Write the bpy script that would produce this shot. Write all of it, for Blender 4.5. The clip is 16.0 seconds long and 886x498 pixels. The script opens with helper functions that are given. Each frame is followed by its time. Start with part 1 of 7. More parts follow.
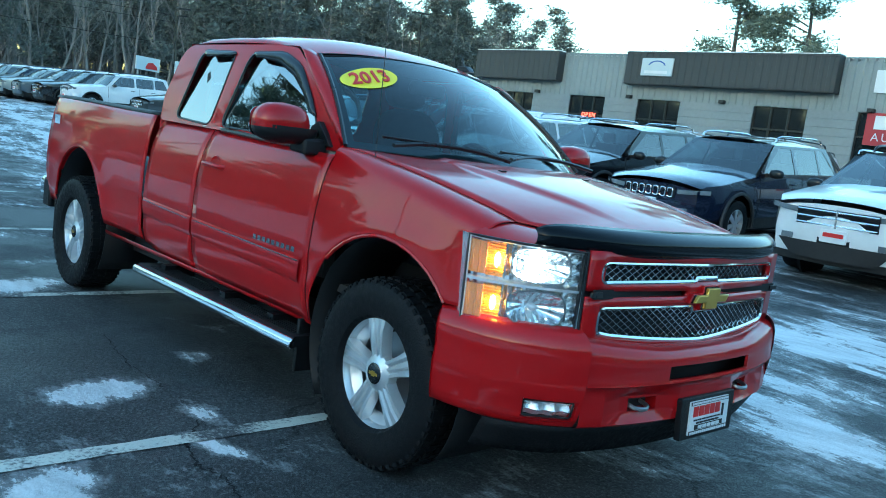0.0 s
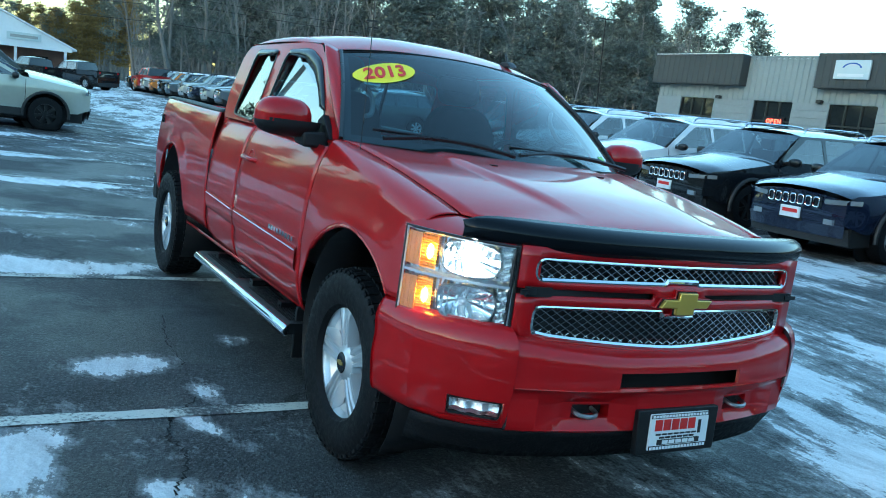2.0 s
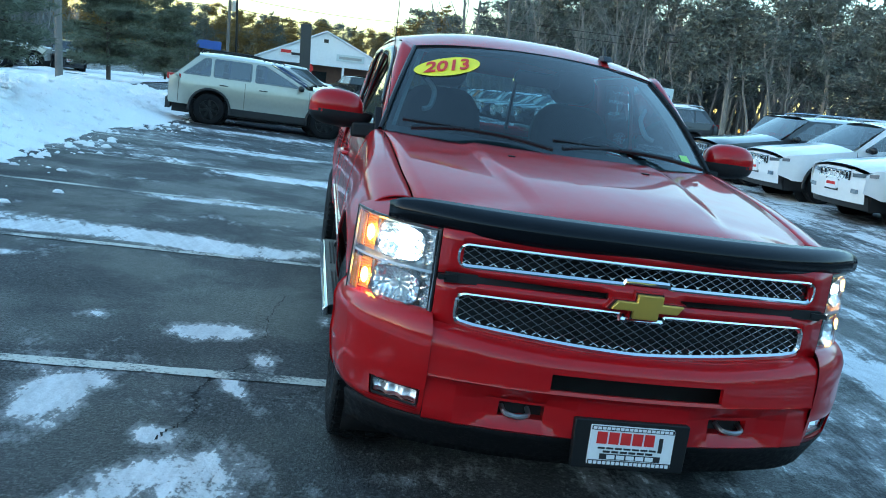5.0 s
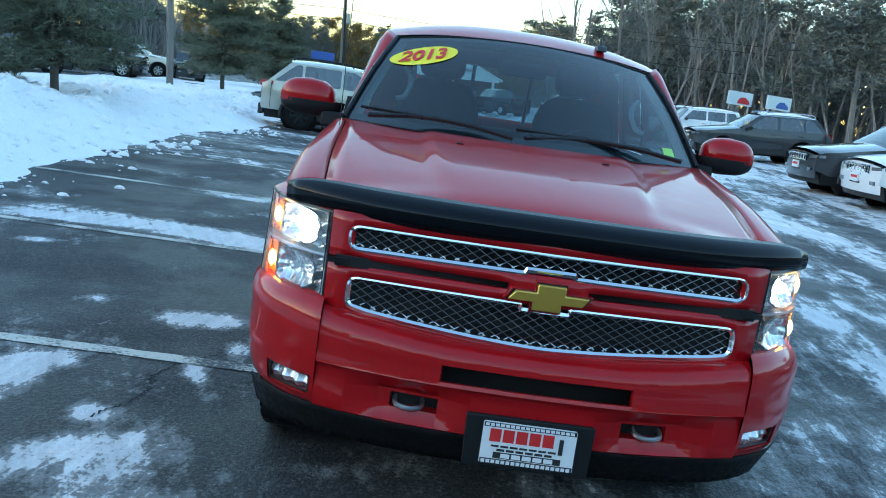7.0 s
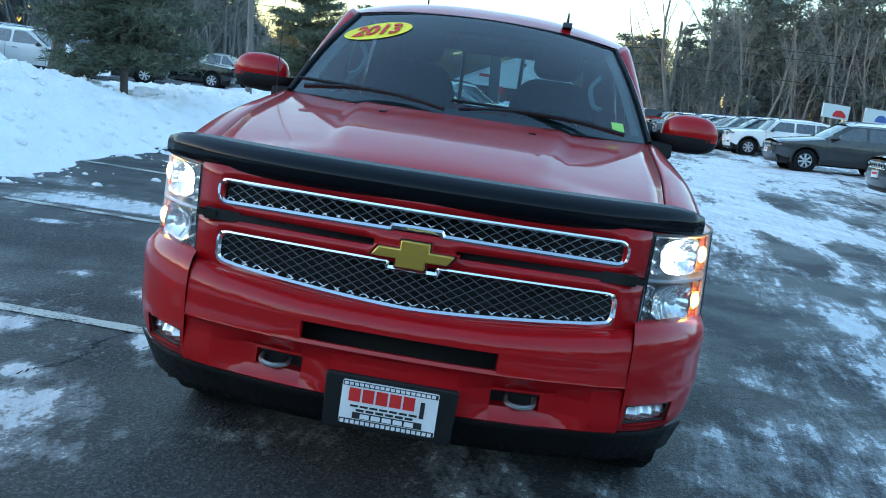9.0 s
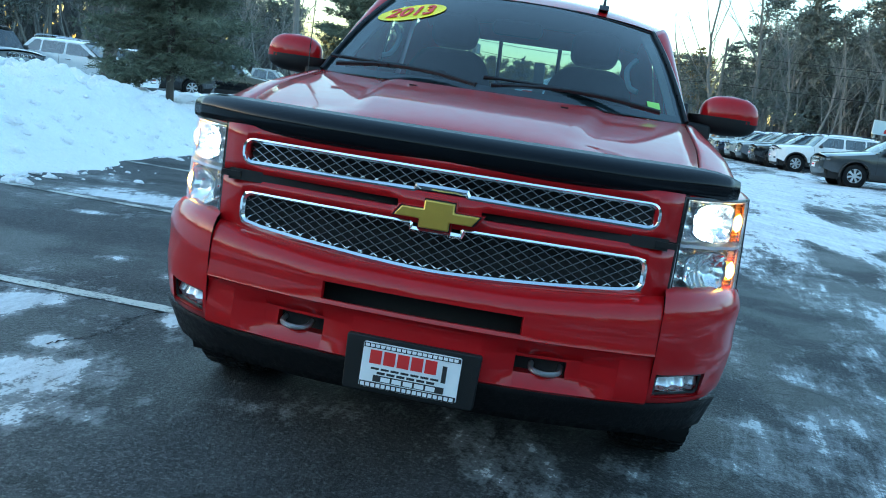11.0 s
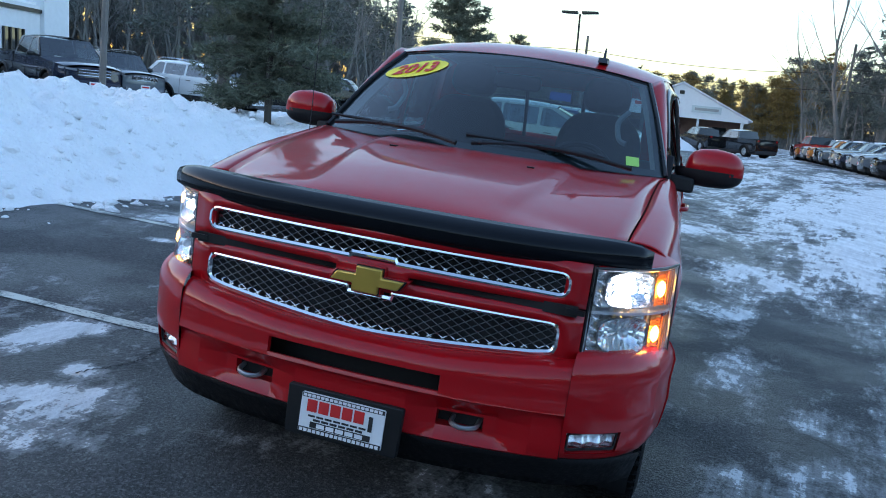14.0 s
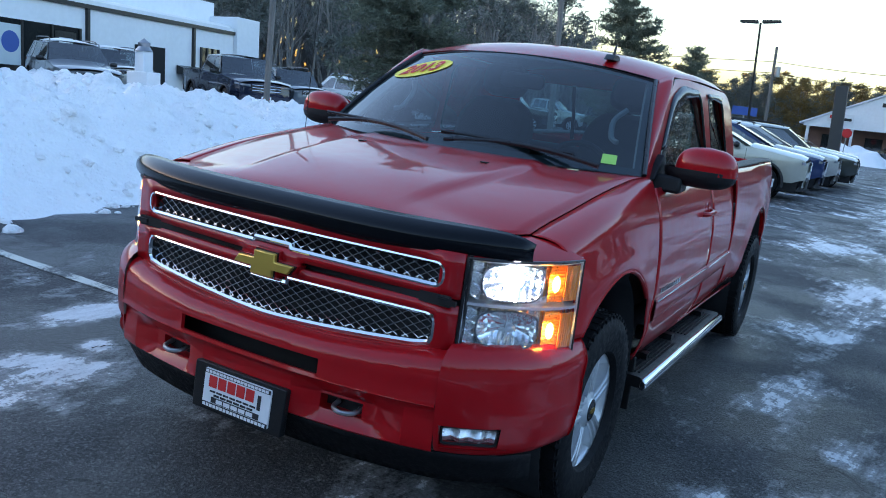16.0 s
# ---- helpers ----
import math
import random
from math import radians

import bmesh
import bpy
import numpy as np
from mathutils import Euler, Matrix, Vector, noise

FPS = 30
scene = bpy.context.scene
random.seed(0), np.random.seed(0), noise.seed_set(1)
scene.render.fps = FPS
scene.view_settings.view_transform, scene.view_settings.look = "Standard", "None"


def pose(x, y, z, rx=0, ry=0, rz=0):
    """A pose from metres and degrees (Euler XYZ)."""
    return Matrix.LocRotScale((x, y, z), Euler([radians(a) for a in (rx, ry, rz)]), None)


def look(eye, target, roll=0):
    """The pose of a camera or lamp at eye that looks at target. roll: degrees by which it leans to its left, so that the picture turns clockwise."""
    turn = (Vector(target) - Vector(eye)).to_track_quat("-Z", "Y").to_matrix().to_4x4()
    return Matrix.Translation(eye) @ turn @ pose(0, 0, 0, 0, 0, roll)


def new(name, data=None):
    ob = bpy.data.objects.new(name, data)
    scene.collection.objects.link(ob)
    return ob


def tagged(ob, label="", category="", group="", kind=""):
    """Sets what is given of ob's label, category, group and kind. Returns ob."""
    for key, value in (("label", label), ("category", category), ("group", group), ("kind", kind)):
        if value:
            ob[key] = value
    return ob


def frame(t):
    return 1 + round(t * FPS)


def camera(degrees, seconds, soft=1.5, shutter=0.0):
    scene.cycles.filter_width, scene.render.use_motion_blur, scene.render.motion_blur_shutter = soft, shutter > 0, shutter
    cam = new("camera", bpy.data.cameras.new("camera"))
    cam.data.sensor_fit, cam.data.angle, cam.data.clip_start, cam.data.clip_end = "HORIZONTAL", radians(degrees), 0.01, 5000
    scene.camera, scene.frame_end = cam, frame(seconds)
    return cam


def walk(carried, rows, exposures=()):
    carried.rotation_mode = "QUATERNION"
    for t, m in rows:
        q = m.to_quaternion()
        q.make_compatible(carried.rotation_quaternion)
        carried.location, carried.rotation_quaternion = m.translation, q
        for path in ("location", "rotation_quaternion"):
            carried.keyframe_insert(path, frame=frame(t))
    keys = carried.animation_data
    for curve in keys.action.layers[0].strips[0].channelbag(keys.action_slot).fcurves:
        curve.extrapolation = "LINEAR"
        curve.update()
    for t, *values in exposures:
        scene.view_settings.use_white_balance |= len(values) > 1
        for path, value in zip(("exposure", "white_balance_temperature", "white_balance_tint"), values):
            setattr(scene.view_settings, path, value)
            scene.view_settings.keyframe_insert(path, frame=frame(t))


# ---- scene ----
cam = camera(56.1, 16.0, soft=1.0)
PATH = [
    (0, (-3.1637, -2.6454, 1.3745), (-1.7994, -1.2047, 1.1233), 7.58),
    (0.5, (-2.998, -2.7502, 1.3991), (-1.7338, -1.2224, 1.1387), 7.59),
    (1, (-2.8213, -2.9326, 1.397), (-1.694, -1.3041, 1.1195), 7.78),
    (1.5, (-2.6175, -3.0418, 1.3999), (-1.546, -1.3779, 1.111), 7.85),
    (2, (-2.4057, -3.1504, 1.4293), (-1.3971, -1.4483, 1.137), 7.91),
    (2.5, (-2.2401, -3.3305, 1.4376), (-1.3366, -1.5719, 1.1366), 7.94),
    (3, (-2.0597, -3.4326, 1.4395), (-1.2366, -1.6374, 1.1231), 8.07),
    (3.5, (-1.8285, -3.4598, 1.468), (-1.0593, -1.6416, 1.1476), 8.04),
    (4, (-1.5995, -3.5325, 1.485), (-0.9852, -1.6586, 1.1517), 8.12),
    (6.5, (-0.6518, -3.5704, 1.4787), (-0.5306, -1.6078, 1.1131), 8.26),
    (7, (-0.4563, -3.5295, 1.4775), (-0.3825, -1.5642, 1.1136), 8.26),
    (7.5, (-0.2385, -3.5215, 1.4837), (-0.193, -1.5537, 1.1293), 8.17),
    (8, (-0.0475, -3.5418, 1.467), (-0.0976, -1.5751, 1.1069), 8.19),
    (8.5, (0.1395, -3.5517, 1.4266), (0.0216, -1.5887, 1.0623), 8.31),
    (9, (0.274, -3.4595, 1.3832), (0.1304, -1.4975, 1.0226), 8.41),
    (9.5, (0.35, -3.4112, 1.3007), (0.1848, -1.449, 0.9507), 8.56),
    (12, (0.347, -3.4813, 1.2047), (0.0518, -1.5305, 0.8771), 8.48),
    (12.5, (0.4055, -3.553, 1.3522), (0.0958, -1.6038, 1.0286), 8.35),
    (13, (0.5554, -3.6212, 1.434), (0.2186, -1.6764, 1.111), 8.12),
    (13.5, (0.7714, -3.6172, 1.4797), (0.3299, -1.6963, 1.14), 8.13),
    (14, (0.9441, -3.512, 1.5126), (0.4272, -1.6121, 1.1618), 8.12),
    (14.5, (1.1155, -3.4178, 1.5327), (0.4884, -1.5525, 1.1756), 7.97),
    (15, (1.388, -3.3722, 1.5407), (0.6335, -1.5561, 1.1769), 7.81),
    (15.5, (1.628, -3.2752, 1.5312), (0.7621, -1.5123, 1.1538), 7.84),
    (16, (1.8523, -3.1506, 1.5571), (0.936, -1.4125, 1.1836), 7.82),
]
walk(cam, [(t, look(eye, target, roll)) for t, eye, target, roll in PATH],
     exposures=((0, 3.36, 5650, -9), (4, 3.48, 5950, -3), (8, 3.45, 6250, 6), (9.5, 3.45, 6250, 7), (12, 3.58, 6050, -4), (12.6, 3.48, 6100, 0), (13.9, 3.14, 6300, 19), (16, 3.16, 6200, 21)))

# ---- light ----
SUN_EL, SUN_AZ = 3.0, 255.0          # degrees; azimuth clockwise from +y
world = bpy.data.worlds.new("dusk_sky")
scene.world = world
world.use_nodes = True
wn = world.node_tree.nodes
sky = wn.new("ShaderNodeTexSky")
sky.sky_type, sky.sun_disc = "NISHITA", False
sky.sun_elevation, sky.sun_rotation = radians(SUN_EL), radians(SUN_AZ)
sky.air_density, sky.dust_density, sky.ozone_density = 1.0, 0.8, 2.0
world.node_tree.links.new(sky.outputs[0], wn["Background"].inputs[0])
wn["Background"].inputs[1].default_value = 0.15
sun = new("sun", bpy.data.lights.new("sun", "SUN"))
sun.data.energy, sun.data.angle, sun.data.color = 3.5, radians(0.6), (1.0, 0.72, 0.42)
sd = Vector((math.sin(radians(SUN_AZ)) * math.cos(radians(SUN_EL)), math.cos(radians(SUN_AZ)) * math.cos(radians(SUN_EL)), math.sin(radians(SUN_EL))))
sun.matrix_world = look(sd * 100, (0, 0, 0))

# ---- materials ----
def mat(name, color, rough=0.5, metal=0.0, coat=0.0, vary=0.12, scale=6.0, bump=0.0, bscale=40.0, emit=0.0, spec=0.5, glow=None, deep=0.01):
    m = bpy.data.materials.new(name)
    m.use_nodes = True
    n, l = m.node_tree.nodes, m.node_tree.links
    b = n["Principled BSDF"]
    b.inputs["Roughness"].default_value = rough
    b.inputs["Metallic"].default_value = metal
    b.inputs["Coat Weight"].default_value = coat
    b.inputs["Coat Roughness"].default_value = 0.03
    b.inputs["Specular IOR Level"].default_value = spec
    b.inputs["Base Color"].default_value = (*color, 1)
    if emit:
        b.inputs["Emission Color"].default_value = (*(glow or color), 1)
        b.inputs["Emission Strength"].default_value = emit
    co = n.new("ShaderNodeTexCoord")
    if vary:
        big, fine = n.new("ShaderNodeTexNoise"), n.new("ShaderNodeTexNoise")
        big.inputs["Scale"].default_value, big.inputs["Detail"].default_value = scale * 0.3, 4
        fine.inputs["Scale"].default_value, fine.inputs["Detail"].default_value = scale * 4, 6
        mix = n.new("ShaderNodeMath"); mix.operation = "ADD"
        ra = n.new("ShaderNodeMapRange")
        ra.inputs[1].default_value, ra.inputs[2].default_value = 0.6, 1.4
        ra.inputs[3].default_value, ra.inputs[4].default_value = 1 - vary, 1 + vary
        mul = n.new("ShaderNodeMix"); mul.data_type, mul.blend_type = "RGBA", "MULTIPLY"
        mul.inputs[0].default_value = 1
        mul.inputs[6].default_value = (*color, 1)
        for t in (big, fine):
            l.new(co.outputs["Object"], t.inputs["Vector"])
        l.new(big.outputs[0], mix.inputs[0]); l.new(fine.outputs[0], mix.inputs[1])
        l.new(mix.outputs[0], ra.inputs[0]); l.new(ra.outputs[0], mul.inputs[7])
        l.new(mul.outputs[2], b.inputs["Base Color"])
        rr = n.new("ShaderNodeMapRange")
        rr.inputs[1].default_value, rr.inputs[2].default_value = 0.3, 0.7
        rr.inputs[3].default_value, rr.inputs[4].default_value = max(0.02, rough * (1 - vary)), min(1, rough * (1 + vary))
        l.new(fine.outputs[0], rr.inputs[0]); l.new(rr.outputs[0], b.inputs["Roughness"])
    if bump:
        bt, bn = n.new("ShaderNodeTexNoise"), n.new("ShaderNodeBump")
        bt.inputs["Scale"].default_value, bt.inputs["Detail"].default_value = bscale, 5
        bn.inputs["Strength"].default_value, bn.inputs["Distance"].default_value = bump, deep
        l.new(co.outputs["Object"], bt.inputs["Vector"])
        l.new(bt.outputs[0], bn.inputs["Height"]); l.new(bn.outputs[0], b.inputs["Normal"])
    return m


def glass(name, tint, gloss=1.0, rough=0.0, low=0.07):
    m = bpy.data.materials.new(name)
    m.use_nodes = True
    n, l = m.node_tree.nodes, m.node_tree.links
    n.remove(n["Principled BSDF"])
    tr, gl, lw, pw, fr, mx = (n.new("ShaderNode" + k) for k in ("BsdfTransparent", "BsdfGlossy", "LayerWeight", "Math", "Math", "MixShader"))
    tr.inputs[0].default_value = (*tint, 1)
    gl.inputs[0].default_value, gl.inputs[1].default_value = (gloss, gloss, gloss, 1), rough
    lw.inputs["Blend"].default_value = 0.5
    pw.operation, fr.operation = "POWER", "MULTIPLY_ADD"
    pw.inputs[1].default_value = 5.0
    fr.inputs[1].default_value, fr.inputs[2].default_value = 1 - low, low
    l.new(lw.outputs["Facing"], pw.inputs[0]); l.new(pw.outputs[0], fr.inputs[0])
    l.new(fr.outputs[0], mx.inputs[0]); l.new(tr.outputs[0], mx.inputs[1]); l.new(gl.outputs[0], mx.inputs[2])
    l.new(mx.outputs[0], n["Material Output"].inputs[0])
    return m


def paint(name, color, rough=0.32, metal=0.0, coat=1.0):
    return mat(name, color, rough, metal, coat=coat, vary=0.06, scale=3, spec=0.1)


RED = paint("red_paint", (0.36, 0.003, 0.006), 0.35, coat=0.68)
BLACK = mat("black_plastic", (0.008, 0.008, 0.009), 0.5, bump=0.15, bscale=300, spec=0.3)
GLOSSBLACK = mat("gloss_black", (0.006, 0.007, 0.009), 0.24, coat=0.25, vary=0.05)
TRIMBLACK = mat("black_trim", (0.008, 0.008, 0.009), 0.3)
CHROME = mat("chrome", (0.78, 0.8, 0.82), 0.07, 1.0, vary=0.05)
ALLOY = mat("alloy", (0.58, 0.60, 0.62), 0.30, 0.55, vary=0.06, bump=0.03, bscale=200)
STEEL = mat("galvanised_steel", (0.35, 0.36, 0.37), 0.4, 0.9)
RUBBER = mat("tyre_rubber", (0.006, 0.006, 0.007), 0.6, vary=0.3, scale=12, bump=0.3, bscale=120, spec=0.18)
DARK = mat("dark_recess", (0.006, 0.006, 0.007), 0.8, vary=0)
REFLECTOR = mat("lamp_reflector", (0.90, 0.92, 0.93), 0.16, 0.85, vary=0.06, scale=25)
WIRE = mat("grille_wire", (0.40, 0.41, 0.43), 0.16, 1.0, vary=0.05)
GOLD = mat("gold_badge", (0.62, 0.40, 0.07), 0.3, 0.7, coat=0.5, vary=0.06)
GLASS_WS = glass("windshield_glass", (0.48, 0.64, 0.68), low=0.075)
GLASS_SIDE = glass("side_glass", (0.20, 0.26, 0.27), low=0.42)
DEFLECTOR = mat("smoked_acrylic", (0.003, 0.004, 0.006), 0.16, vary=0.05, spec=0.22)
LAMPEDGE = mat("lamp_edge", (0.10, 0.11, 0.12), 0.3)
GLASS_LAMP = glass("lamp_lens", (0.95, 0.96, 0.97))
FOGCHROME = mat("fog_reflector", (0.9, 0.92, 0.93), 0.28, 0.7, vary=0.06)
BOWL = mat("bowl_chrome", (0.92, 0.94, 0.95), 0.18, 1.0, vary=0)
AMBER = mat("amber_plastic", (0.80, 0.24, 0.02), 0.25, coat=1, vary=0.1, scale=30)
AMBERCELL = mat("amber_reflector", (1.0, 0.52, 0.10), 0.28, 0.7, vary=0.05, scale=30)
AMBERGLOW = mat("amber_bulb", (1, 0.45, 0.05), 0.3, emit=7, glow=(1, 0.43, 0.05), vary=0)
WHITEGLOW = mat("lit_bulb", (1, 1, 1), 0.3, emit=12, glow=(0.92, 0.95, 1.0), vary=0)
FABRIC = mat("seat_fabric", (0.035, 0.035, 0.037), 0.9, bump=0.3, bscale=200)
GREYTRIM = mat("grey_interior", (0.20, 0.20, 0.20), 0.7, bump=0.2, bscale=150)
WHITE = mat("white_plastic", (0.75, 0.76, 0.77), 0.4, vary=0.05)
YELLOW = mat("yellow_vinyl", (0.85, 0.72, 0.02), 0.4, vary=0.03)
REDINK = mat("red_ink", (0.6, 0.02, 0.02), 0.5, vary=0.03)
BLACKINK = mat("black_ink", (0.015, 0.015, 0.016), 0.6, vary=0)
GREENVINYL = mat("green_vinyl", (0.35, 0.65, 0.12), 0.5, vary=0.05)
REDLENS = mat("red_lens", (0.45, 0.01, 0.012), 0.15, coat=1, vary=0.05)


# ---- building blocks ----
def finish(me, material, smooth=True, angle=38):
    me.materials.append(material)
    if smooth:
        me.shade_smooth()
        me.set_sharp_from_angle(angle=radians(angle))
    return me


def raw(name, vf, material, smooth=True, angle=38):
    me = bpy.data.meshes.new(name)
    if isinstance(vf, bmesh.types.BMesh):
        vf.to_mesh(me); vf.free()
    else:
        me.from_pydata([tuple(v) for v in vf[0]], [], [tuple(f) for f in vf[1]])
    me.update()
    return finish(me, material, smooth, angle)


def part(name, vf, material, parent=None, label="", smooth=True, angle=38, thick=0.0, bevel=0.0):
    ob = new(name, raw(name, vf, material, smooth, angle))
    if parent:
        ob.parent = parent
    if label:
        tagged(ob, label)
    if thick:
        s = ob.modifiers.new("thick", "SOLIDIFY"); s.thickness, s.offset = thick, 0
    if bevel:
        b = ob.modifiers.new("edge", "BEVEL"); b.width, b.segments, b.limit_method = bevel, 2, "ANGLE"
    return ob


def base(name, label, category, group="", at=(0, 0, 0), rz=0.0, m=None):
    ob = new(name)
    ob.empty_display_size = 0.2
    ob.matrix_world = m if m is not None else pose(*at, 0, 0, rz)
    return tagged(ob, label, category, group)


def grid(fn, us, vs, flip=False):
    """Quads over fn(u, v)."""
    v = [fn(a, b) for a in us for b in vs]
    k = len(vs)
    f = [(i * k + j, (i + 1) * k + j, (i + 1) * k + j + 1, i * k + j + 1) for i in range(len(us) - 1) for j in range(k - 1)]
    return v, [q[::-1] for q in f] if flip else f


def lin(a, b, n):
    return [a + (b - a) * i / n for i in range(n + 1)]


def joined(*vfs):
    v, f = [], []
    for a, b in vfs:
        o = len(v)
        v += [tuple(p) for p in a]
        f += [tuple(i + o for i in q) for q in b]
    return v, f


def moved(vf, m):
    return [tuple(m @ Vector(p)) for p in vf[0]], vf[1]


def mirrored(vf):
    return [(-p[0], p[1], p[2]) for p in vf[0]], [q[::-1] for q in vf[1]]


def box(x0, x1, y0, y1, z0, z1):
    v = [(x, y, z) for x in (x0, x1) for y in (y0, y1) for z in (z0, z1)]
    return v, [(0, 1, 3, 2), (4, 6, 7, 5), (0, 4, 5, 1), (2, 3, 7, 6), (0, 2, 6, 4), (1, 5, 7, 3)]


def lathe(prof, n=32, axis="x"):
    """Turns a profile of (along, radius) about an axis."""
    v, f, k = [], [], len(prof)
    for i in range(n):
        a = 2 * math.pi * i / n
        c, s = math.cos(a), math.sin(a)
        for h, r in prof:
            v.append((h, r * c, r * s) if axis == "x" else (r * c, r * s, h))
    for i in range(n):
        for j in range(k - 1):
            p, q = i * k + j, ((i + 1) % n) * k + j
            f.append((p, q, q + 1, p + 1))
    return v, f


def tube(pts, r, closed=False, n=8, rs=None):
    """A round bar along points."""
    P = [Vector(p) for p in pts]
    v, f, m = [], [], len(P)
    up = None
    for i, p in enumerate(P):
        a = P[i - 1] if (i or closed) else P[0]
        b = P[(i + 1) % m] if (i < m - 1 or closed) else P[-1]
        d = (b - a).normalized()
        if up is None:
            up = d.orthogonal().normalized()
        up = (up - d * up.dot(d)).normalized()
        w = d.cross(up)
        rr = rs[i] if rs else r
        v += [tuple(p + (up * math.cos(2 * math.pi * k / n) + w * math.sin(2 * math.pi * k / n)) * rr) for k in range(n)]
    for i in range(m if closed else m - 1):
        o, q = i * n, ((i + 1) % m) * n
        f += [(o + k, o + (k + 1) % n, q + (k + 1) % n, q + k) for k in range(n)]
    if not closed:
        f += [tuple(range(n))[::-1], tuple(range((m - 1) * n, m * n))]
    return v, f


def spline(pts, n=8, closed=False):
    """A smooth run through points."""
    P = [Vector(p) for p in pts]
    out, m = [], len(P)
    for i in range(m if closed else m - 1):
        a, b, c, d = (P[(i + k) % m] if closed else P[min(max(i + k, 0), m - 1)] for k in (-1, 0, 1, 2))
        for j in range(n):
            t = j / n
            out.append(0.5 * (2 * b + (c - a) * t + (2 * a - 5 * b + 4 * c - d) * t * t + (3 * b - a - 3 * c + d) * t ** 3))
    if not closed:
        out.append(P[-1])
    return out


def slab(outline, axis, a, b):
    """A flat outline of 2D points drawn out along an axis from a to b."""
    def at(p, w):
        return {"x": (w, p[0], p[1]), "y": (p[0], w, p[1]), "z": (p[0], p[1], w)}[axis]
    n = len(outline)
    v = [at(p, a) for p in outline] + [at(p, b) for p in outline]
    f = [tuple(range(n))[::-1], tuple(range(n, 2 * n))] + [(i, (i + 1) % n, n + (i + 1) % n, n + i) for i in range(n)]
    bm = bmesh.new()
    vs = [bm.verts.new(p) for p in v]
    for q in f:
        bm.faces.new([vs[i] for i in q])
    bmesh.ops.recalc_face_normals(bm, faces=bm.faces)
    out = [tuple(x.co) for x in bm.verts], [tuple(x.index for x in q.verts) for q in bm.faces]
    bm.verts.index_update()
    out = [tuple(x.co) for x in bm.verts], [tuple(x.index for x in q.verts) for q in bm.faces]
    bm.free()
    return out


def holed(outer, holes, fn):
    """A sheet with openings: 2D outlines, laid into the world by fn(p, q)."""
    bm = bmesh.new()
    es = []
    for loop in (outer, *holes):
        vs = [bm.verts.new((p[0], p[1], 0)) for p in loop]
        es += [bm.edges.new((vs[i], vs[(i + 1) % len(vs)])) for i in range(len(vs))]
    bmesh.ops.triangle_fill(bm, use_beauty=True, use_dissolve=False, edges=es)
    for x in bm.verts:
        x.co = fn(x.co.x, x.co.y)
    bm.verts.index_update()
    out = [tuple(x.co) for x in bm.verts], [tuple(x.index for x in q.verts) for q in bm.faces]
    bm.free()
    return out


def smooth(a, b, x):
    u = min(max((x - a) / (b - a), 0), 1)
    return u * u * (3 - 2 * u)


def inter(x, xs, ys):
    return float(np.interp(x, xs, ys))


def soft(x, xs, ys):
    """Smooth interpolation through points."""
    if x <= xs[0]:
        return ys[0]
    if x >= xs[-1]:
        return ys[-1]
    i = 0
    while xs[i + 1] < x:
        i += 1
    h = xs[i + 1] - xs[i]
    d = (ys[i + 1] - ys[i]) / h
    def slope(k):
        if k == 0 or k == len(xs) - 1:
            return d
        a, b = (ys[k] - ys[k - 1]) / (xs[k] - xs[k - 1]), (ys[k + 1] - ys[k]) / (xs[k + 1] - xs[k])
        return 0.0 if a * b <= 0 else 2 * a * b / (a + b)
    m0, m1, t = slope(i) * h, slope(i + 1) * h, (x - xs[i]) / h
    return (1 + 2 * t) * (1 - t) ** 2 * ys[i] + t * (1 - t) ** 2 * m0 + t * t * (3 - 2 * t) * ys[i + 1] + t * t * (t - 1) * m1


def rounded(x0, x1, z0, z1, r, n=4):
    out = []
    for cx, cz, a in ((x1 - r, z1 - r, 0), (x0 + r, z1 - r, 90), (x0 + r, z0 + r, 180), (x1 - r, z0 + r, 270)):
        for i in range(n + 1):
            t = radians(a + 90 * i / n)
            out.append((cx + r * math.cos(t), cz + r * math.sin(t)))
    return out


def oval(cx, cz, a, b, n=28):
    return [(cx + a * math.cos(2 * math.pi * i / n), cz + b * math.sin(2 * math.pi * i / n)) for i in range(n)]


def words(text, size, material, name="lettering", depth=0.001, bold=0.0):
    """Lettering as a mesh in the xz plane, facing -y."""
    c = bpy.data.curves.new(name, "FONT")
    c.body, c.size, c.align_x, c.align_y, c.extrude, c.offset = text, size, "CENTER", "CENTER", depth, bold
    c.resolution_u = 3
    o = new("t", c)
    me = bpy.data.meshes.new_from_object(o)
    bpy.data.objects.remove(o)
    v = [tuple(p.co) for p in me.vertices]
    f = [tuple(p.vertices) for p in me.polygons]
    bpy.data.meshes.remove(me)
    return [(a, -c2, b) for a, b, c2 in v], f

# ---- the pickup: nose towards -y, front axle at y = 0 ----
truck = base("pickup_truck", "glossy red extended-cab pickup truck with lit headlights, parked on wet asphalt", "pickup truck")
GZ = -0.03            # ground under the tyres


